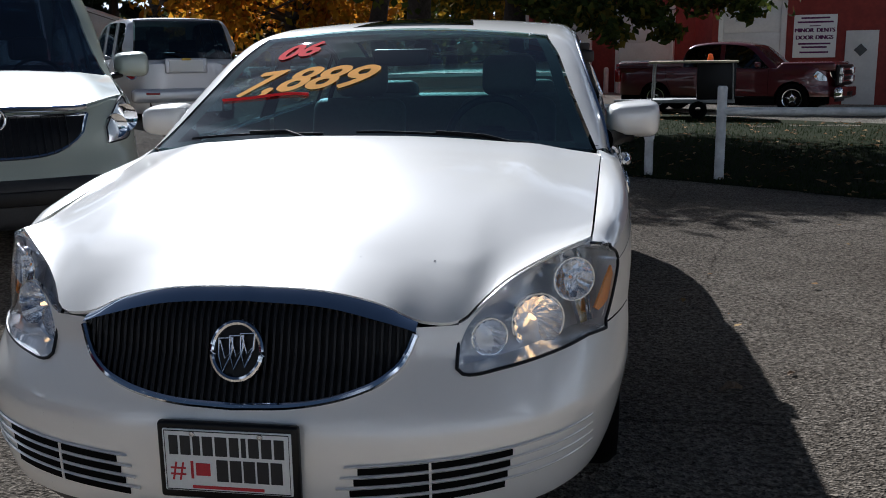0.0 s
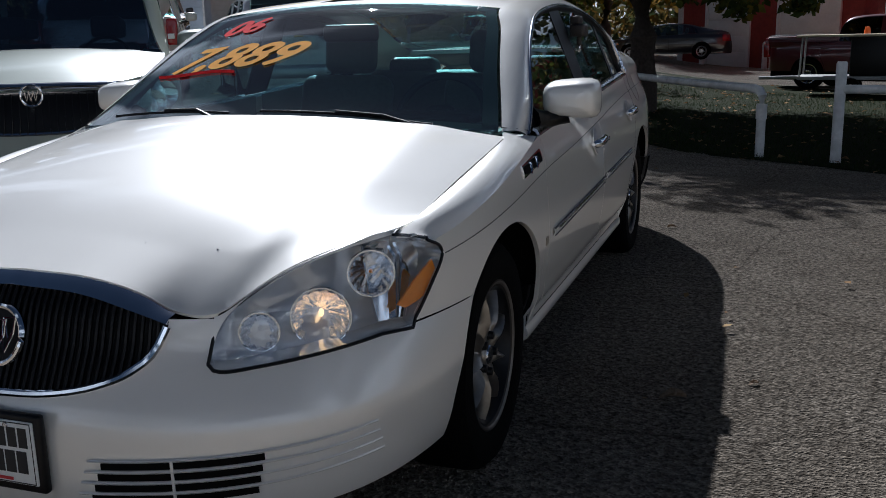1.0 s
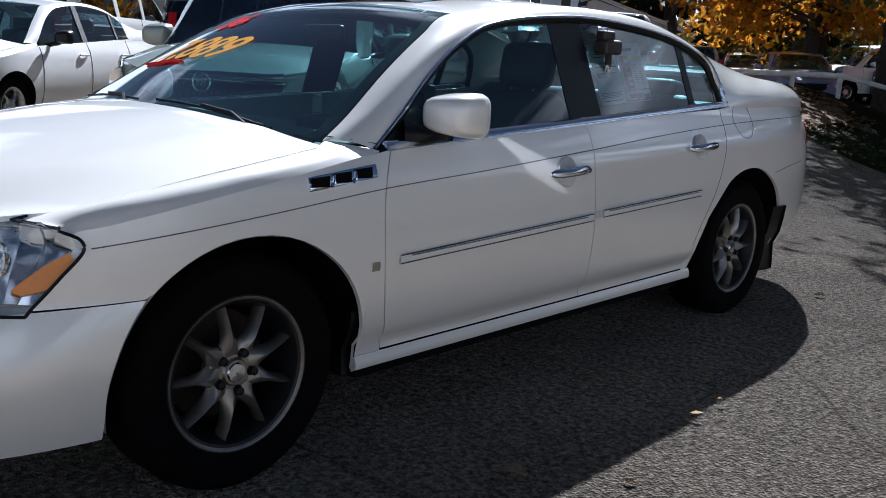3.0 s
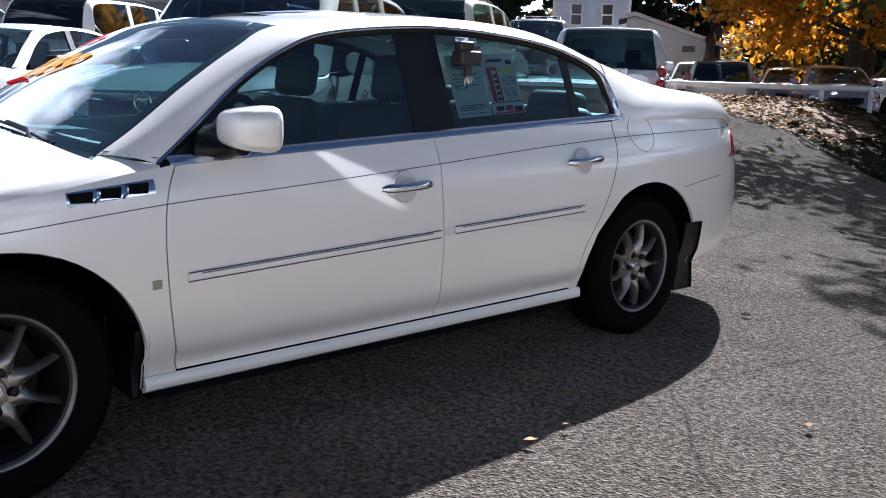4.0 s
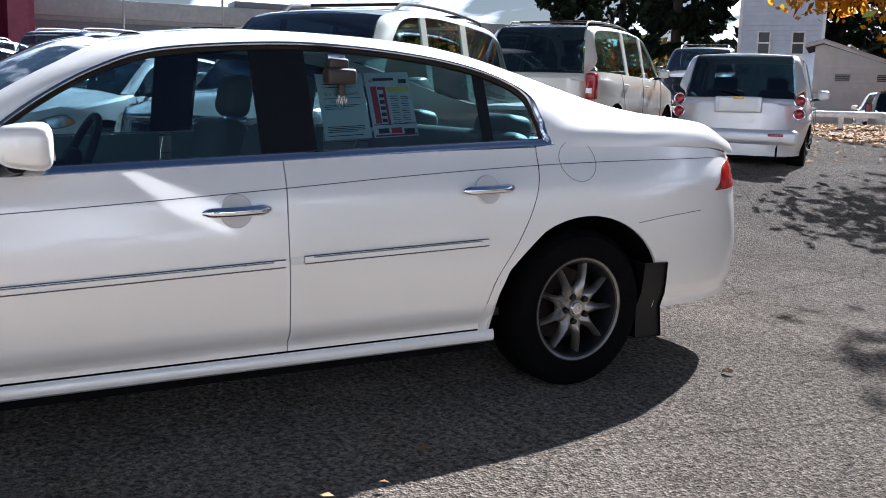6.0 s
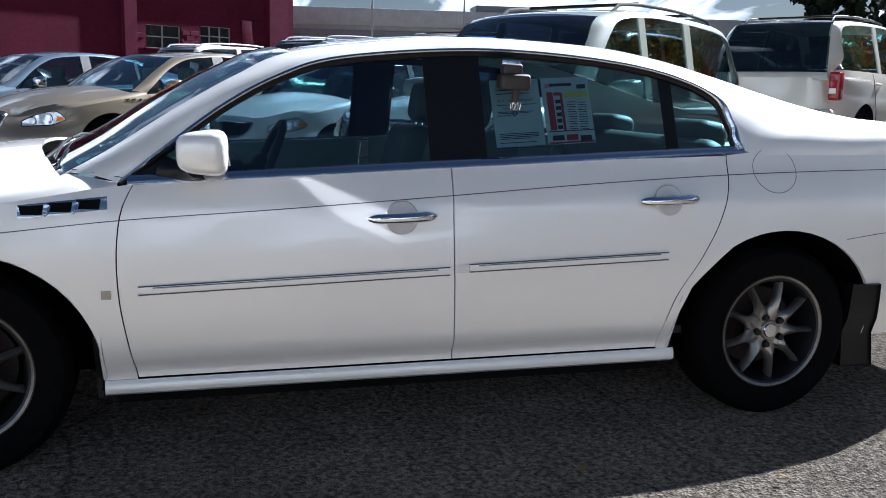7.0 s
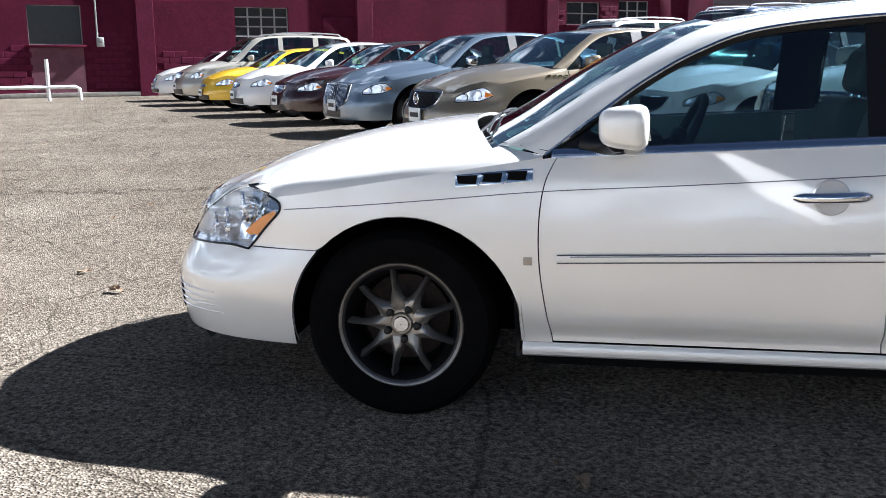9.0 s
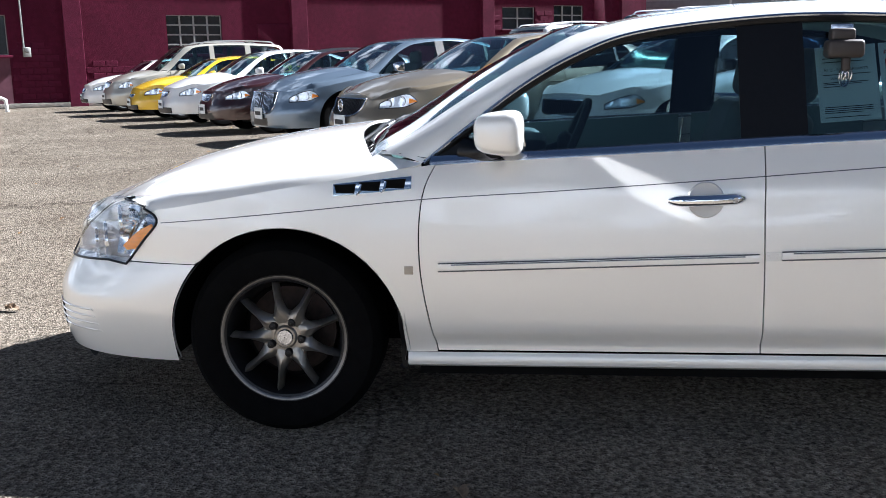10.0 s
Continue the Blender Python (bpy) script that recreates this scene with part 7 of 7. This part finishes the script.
def tree(x, y, h, spread_r, low, colors, seed, label, trunk=.26, leaves=9000, size=.11, group="trees round the lot", lean=(0, 0), z=None, boughs=()):
    rng = np.random.default_rng(seed)
    t = empty("tree", pose(x, y, (gz(x, y) if z is None else z) - .05), label, "tree", group)
    n = 14
    k = np.linspace(0, 1, n)
    wob = np.cumsum(rng.normal(size=(n, 2)) * .06, axis=0)
    pts = np.stack([wob[:, 0] + lean[0] * k, wob[:, 1] + lean[1] * k, k * h * .82], -1)
    rad = trunk * (1 - .8 * k) + .12 * trunk * np.exp(-k * 14) * 4
    part("trunk", tube(pts, rad, 14), BARK, t)
    centres, radii = [], []
    for i in range(16):
        b = rng.uniform(.28, .98)
        base = np.array([np.interp(b, k, pts[:, j]) for j in range(3)])
        g = i * 2.4 + rng.uniform(-.4, .4)
        L = spread_r * rng.uniform(.65, 1.05) * (1.1 - .55 * b)
        tip = base + np.array([math.cos(g) * L, math.sin(g) * L, rng.uniform(-.10, .35) * L])
        mid = (base + tip) / 2 + np.array([0, 0, .12 * L])
        c = curve([base, mid, tip], 8)
        r0 = trunk * (1 - .8 * b) * .5
        part("limb", tube(c, np.linspace(r0, .015, 8), 6), BARK, t)
        for q in (.45, .7, .9, 1.0):
            p = c[int(q * 7)] + rng.normal(size=3) * .35
            p[2] = max(p[2], low + rng.uniform(0, .6))
            centres.append(p)
            radii.append(spread_r * rng.uniform(.16, .30))
    v, f = leaf_cloud(rng, centres, radii, leaves, size)
    v[:, 2] = np.where(v[:, 2] < low - .4, low - .4 + (v[:, 2] - low) * .1, v[:, 2])
    for bx, by, bz, br in boughs:
        tip = np.array([bx - x, by - y, bz - t.location.z])
        base = np.array([np.interp(.33, k, pts[:, j]) for j in range(3)])
        c = curve([base, (base + tip) / 2 + np.array([0, 0, .5]), tip], 8)
        part("limb", tube(c, np.linspace(.04, .008, 8), 6), BARK, t)
        v2, f2 = leaf_cloud(rng, [tip, c[6]], [br, br * .7], int(900 * br), size * .85)
        f = np.concatenate([f, f2 + len(v)])
        v = np.concatenate([v, v2])
    mesh_np("crown", v, f, island_mat("leaves", colors, transl=.5 if colors is FLAME else .4), t)
    return t


def conifer(x, y, h, r, seed, z=0.0):
    rng = np.random.default_rng(seed)
    t = empty("conifer", pose(x, y, z), "tall dark evergreen at the edge of the lot", "tree", "evergreens beyond the lot")
    part("trunk", tube([(0, 0, 0), (0, 0, h * .5), (0, 0, h)], [.3, .2, .03], 8), BARK, t)
    cs, rs = [], []
    for k in range(150):
        b = rng.random() ** .7
        R = r * (1 - b) + .2
        g = rng.uniform(0, 2 * math.pi)
        d = R * rng.random() ** .5
        cs.append((math.cos(g) * d, math.sin(g) * d, .6 + b * (h - .6)))
        rs.append(.5)
    v, f = leaf_cloud(rng, cs, rs, 9000, .22)
    mesh_np("crown", v, f, island_mat("needles", PINE, transl=.1), t)


tree(-.9, 16.55, 11.0, 5.2, 2.6, GREEN, 3, "broad tree with dark green and yellow leaves on the lawn", .27, 17000, .10, lean=(.8, -.3),
     boughs=((-.1, 14.6, 2.15, .5), (.3, 14.3, 1.95, .45), (.86, 14.6, 1.95, .5), (1.1, 14.2, 1.65, .35), (1.7, 14.7, 2.0, .5), (2.0, 14.4, 1.68, .32), (3.1, 14.6, 2.15, .4), (3.3, 14.4, 1.95, .25), (2.5, 14.8, 2.2, .5), (-1.0, 14.4, 2.4, .5), (.55, 15.2, 2.3, .6)))
tree(-3.35, 20.1, 12.0, 5.2, 3.4, GOLD, 5, "tree with yellowing leaves behind the pipe fence", .33, 14000, .11, lean=(.6, 0))
tree(-4.6, 22.4, 11.0, 4.6, 3.6, GREEN, 8, "leaning tree with dark trunk behind the fence", .28, 11000, .11, lean=(.9, .2))
tree(-12.8, 26.5, 9.0, 4.5, 1.6, FLAME, 21, "maple with orange autumn leaves", .25, 11000, .14)
tree(-8.8, 27.8, 9.5, 4.5, 1.8, FLAME, 22, "orange and yellow maple beyond the rail", .25, 11000, .14)
tree(-17.5, 39, 10, 5, 1.2, FLAME, 23, "orange maple behind the parked cars", .3, 10000, .17)
tree(-12.5, 37, 9, 4.6, .8, GOLD, 24, "yellow tree behind the parked cars", .3, 10000, .17)
tree(-6.5, 47, 12, 6, 1.8, GOLD, 25, "yellow tree beyond the driveway", .3, 10000, .2)
tree(-14, 52, 14, 7, 1.5, GREEN, 26, "dark tree beyond the driveway", .35, 10000, .22)
for k, (x, y, h) in enumerate(((-29, 33, 13), (-33, 38, 15), (-26, 39, 14), (-37, 33, 14), (-23.5, 44, 15), (-41, 40, 16), (-30, 46, 16), (-19, 49, 14))):
    conifer(x, y, h, 3.6, 40 + k)
# woods on the skyline
rng = np.random.default_rng(77)
cs, rs = [], []
for k in range(420):
    a = rng.uniform(math.radians(20), math.radians(200))
    d = rng.uniform(85, 130)
    x, y = math.cos(a) * d - 5, math.sin(a) * d + 4
    hgt = 3.5 + 3.5 * rng.random()
    for q in range(4):
        cs.append((x + rng.normal() * 2.5, y + rng.normal() * 2.5, hgt * (q + .6) / 3.2))
        rs.append(3.0)
v, f = leaf_cloud(rng, cs, rs, 60000, .55)
tagged(mesh_np("far_woods", v, f, island_mat("far_leaves", [(.03, .04, .015), (.06, .06, .02), (.16, .09, .02), (.05, .05, .02), (.22, .13, .03)])), "distant woods in autumn colour", "woods", kind="stuff")

# grass blades and fallen leaves
cnt = 42000
gx = rng.uniform(-3.5, 9.5, cnt)
near = np.array([lawn_near(x) for x in gx])
gy = near + .05 + (rng.random(cnt) ** 1.6) * 13
gzv = np.array([gz(x, y) for x, y in zip(gx, gy)])
hh = rng.uniform(.03, .09, cnt)
g = rng.uniform(0, 2 * math.pi, cnt)
dx, dy = np.cos(g) * .006, np.sin(g) * .006
tip = np.stack([gx + rng.normal(size=cnt) * .03, gy + rng.normal(size=cnt) * .03, gzv + hh], -1)
v = np.stack([np.stack([gx - dx, gy - dy, gzv], -1), np.stack([gx + dx, gy + dy, gzv], -1), tip], 1).reshape(-1, 3)
# blade colours darkened with the same tree shade
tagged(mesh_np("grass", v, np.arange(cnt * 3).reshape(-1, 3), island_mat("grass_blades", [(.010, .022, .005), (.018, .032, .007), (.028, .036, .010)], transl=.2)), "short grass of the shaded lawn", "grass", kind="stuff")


def ground_leaves(name, n, xr, yr, ok, colors, size, seed, label, power=1.0):
    r = np.random.default_rng(seed)
    v, keep = [], 0
    while keep < n:
        x, y = r.uniform(*xr), yr[0] + (yr[1] - yr[0]) * r.random() ** power
        if not ok(x, y):
            continue
        keep += 1
        s, a = size * r.uniform(.5, 1.3), r.uniform(0, 6.28)
        c = np.array([x, y, gz(x, y) + .03])
        u = np.array([math.cos(a), math.sin(a), r.uniform(-.3, .3)]) * s
        w = np.array([-math.sin(a), math.cos(a), r.uniform(-.3, .3)]) * s * .6
        up = np.array([0, 0, r.uniform(.1, .5) * s])
        v += [c - u, c + w + up, c + u, c - w + up]
    tagged(mesh_np(name, np.array(v), np.arange(len(v)).reshape(-1, 4), island_mat("dry_leaves", colors, .8, .2)), label, "leaves", kind="stuff")


DRY = [(.10, .055, .025), (.22, .12, .05), (.30, .18, .08), (.16, .08, .03), (.36, .25, .12)]
ground_leaves("fallen_leaves", 1200, (-3.5, 11), (4, 26), lambda x, y: lawn_near(x) - .35 < y < lawn_far(x), DRY, .05, 5, "dry leaves lying on the lawn", 1.4)
ground_leaves("fallen_leaves", 6500, (-13.5, -3.2), (14.6, 24), lambda x, y: 14.9 - (x + 4) * .25 < y < max(lawn_near(x) + 3.0, 18 - (x + 4) * .25), DRY, .055, 6, "thick brown leaves on the bank")
ground_leaves("fallen_leaves", 130, (-8, 6), (-6, 9), lambda x, y: not (-1.1 < x < 1.1 and -.2 < y < 5.3), DRY, .022, 7, "small dry leaves scattered over the asphalt")


ground_leaves("fallen_leaves", 420, (-11, -1.5), (11, 17), lambda x, y: True, DRY, .045, 8, "scattered dry leaves at the foot of the bank", .6)


def dry_leaf(x, y, size, turn, seed):
    r = np.random.default_rng(seed)
    n, m = 9, 5
    Q = np.zeros((n, m, 3))
    for i in range(n):
        t = i / (n - 1)
        w = math.sin(math.pi * t) ** .7 * (.42 + .16 * math.sin(t * 17 + seed))
        for j in range(m):
            s = j / (m - 1) * 2 - 1
            Q[i, j] = ((t - .5) * 2 * size, s * w * size, size * (.10 + .45 * s * s * abs(math.sin(2.5 * t + seed)) + .2 * math.sin(3 * t)))
    ob = part("fallen_leaf", grid(Q, fold=.0012), mat("dry_leaf", (.24, .17, .11), .8, spots=.4, scale=60, bump=.3))
    ob.matrix_world = pose(x, y, gz(x, y) + .002, 0, 0, turn)
    tagged(ob, "curled dry brown leaf lying on the asphalt", "leaf", "fallen leaves")


for k, (x, y, s, a) in enumerate(((1.35, 1.70, .05, 20), (-.72, -.91, .055, 70), (-1.15, -1.35, .045, 140), (1.62, 1.93, .022, 40), (1.05, 4.75, .035, 10), (2.2, 1.75, .03, 80), (-2.6, -3.4, .05, 30), (.2, -2.3, .035, 120))):
    dry_leaf(x, y, s, a, k)

# papers and key box on the rear side window
def window_point(y, z, out=.0):
    return np.array([.842 - .40 * (z - 1.0) + out, y, z])


def paper_sheet(name, y0, y1, z0, z1, out, material, parent=None, shear=0.0):
    n = 6
    Q = np.zeros((n, n, 3))
    for i in range(n):
        for j in range(n):
            z = z0 + (z1 - z0) * j / (n - 1)
            y = y0 + (y1 - y0) * i / (n - 1) + shear * (z - z0)
            Q[i, j] = window_point(y, z + .06 * (y - y0), out)
    return part(name, grid(Q, fold=.0008), material, parent)


TINTPAPER = window_paint("thin_notice_paper", (.80, .86, .83))
SHEETPAPER = window_paint("thin_sheet_paper", (.88, .90, .88))
def lettering(s, size, y, z, out, material, parent):
    v, f = text_mesh(s, size, .0)
    part("lettering", ([tuple(window_point(y + a, z + b + .06 * a, out)) for a, b, c in v], f), material, parent)


notice = paper_sheet("window_notice", 2.835, 3.025, 1.062, 1.30, -.012, TINTPAPER, None, -.03)
tagged(notice, "pale sales notice paper taped inside the rear window", "paper")
lettering("AS IS - NO WARRANTY", .0135, 2.852, 1.222, -.009, INK, notice)
lettering("WARRANTY", .0125, 2.872, 1.196, -.009, INK, notice)
for z, w in ((1.262, .10), (1.250, .13), (1.210, .15), (1.185, .14), (1.180, .12), (1.172, .05), (1.108, .15), (1.102, .15), (1.096, .15), (1.090, .12), (1.076, .14)):
    paper_sheet("text_line", 2.85, 2.85 + w, z, z + .0022, -.0095, INK, notice, -.03)
sheet2 = paper_sheet("window_sheet", 3.035, 3.225, 1.072, 1.312, -.012, SHEETPAPER, None, -.03)
tagged(sheet2, "printed dealer sheet with red column in the rear window", "paper")
for y0, y1, z0, z1, m in ((3.05, 3.075, 1.125, 1.262, REDINK), (3.102, 3.112, 1.125, 1.262, REDINK), (3.075, 3.102, 1.25, 1.262, REDINK), (3.115, 3.21, 1.245, 1.262, YELLOWINK), (3.04, 3.22, 1.118, 1.121, INK), (3.04, 3.22, 1.076, 1.082, REDINK),
                         (3.06, 3.15, 1.283, 1.293, INK), (3.17, 3.205, 1.278, 1.293, INK), (3.055, 3.10, 1.088, 1.106, INK), (3.11, 3.155, 1.090, 1.110, REDINK), (3.165, 3.21, 1.088, 1.108, INK)):
    paper_sheet("print", y0, y1, z0, z1, -.0095, m, sheet2, -.03)
for k in range(12):
    for y0 in (3.125, 3.168):
        paper_sheet("text_line", y0, y0 + .034, 1.130 + .0088 * k, 1.1322 + .0088 * k, -.0095, INK, sheet2, -.03)
for k in range(5):
    paper_sheet("picture", 3.079, 3.099, 1.13 + .023 * k, 1.143 + .023 * k, -.0094, INK, sheet2, -.03)
lettering("#1", .026, 3.042, 1.276, -.0095, REDINK, sheet2)
kb = empty("key_box", pose(0, 0, 0), "dark key lock box hung on the rear window", "lock box")
p = window_point(2.905, 1.295, .04)
KEYB = mat("brown_black_plastic", (.035, .026, .022), .5, spots=.2)
part("body", box(*p, .07, .115, .058, .014, 3), KEYB, kb)
part("cap", box(p[0] - .012, p[1] - .005, p[2] + .045, .05, .075, .04, .01, 3), KEYB, kb)
part("stem", box(p[0], p[1] + .008, p[2] - .045, .022, .026, .05, .006, 2), KEYB, kb)
part("clip", box(p[0] - .035, p[1], p[2] + .055, .01, .07, .05, .003), BRIGHT, kb)
for dy, dz, a in ((0, 0, .0), (.008, -.004, .3), (-.007, -.006, -.25)):
    ring = [(p[0] + .004 * math.sin(3 * g), p[1] + .008 + dy + .011 * math.cos(g) + a * .02 * math.sin(g), p[2] - .088 + dz + .026 * math.sin(g)) for g in np.linspace(0, 2 * math.pi, 18, endpoint=False)]
    part("key_ring", tube(ring, .0022, 6, closed=True), CHROME, kb)

# ---- wall blocks ----
bmesh_block = bpy.data.meshes.new("block")
_b = box(0, 0, 0, .385, .03, .185, .006, 1)
_b.to_mesh(bmesh_block)
_b.free()
bmesh_block.materials.append(BLOCKS)
made, rest = 0, []
for row in range(16):
    z = .11 + .20 * row + .1
    for col in range(-60, 25):
        x = col * .40 + (.2 if row % 2 else 0)
        if not -23 < x < 9.6 or any(o[0] - .22 < x < o[1] + .22 and o[2] - .16 < z < o[3] + .12 for o in OPEN) or any(abs(x - c) < w / 2 + .2 for c, w in ((-.07, .55), (-7.8, .6), (-15.9, .55), (-23.4, 1.1))):
            continue
        if (1.7 < x < 3.6 and z < 1.8) or (z > 1.75 + .35 * math.sin(x * .9) and x > -16.2):
            continue
        d = random.uniform(-.003, .003)
        if -6.5 < x < 1.6 and made < 300:
            o = new("block", bmesh_block)
            o.parent = pw
            o.location = (x, -.006 + d, z)
            made += 1
        else:
            rest.append((x, -.006 + d, z))
unit = [tuple(v.co) for v in bmesh_block.vertices], [tuple(q.vertices) for q in bmesh_block.polygons]
ob = part("blockwork", joined([([(a + x, b + y, c + z) for a, b, c in unit[0]], unit[1]) for x, y, z in rest]), BLOCKS, pw, smooth=False)
ob["kind"] = "stuff"
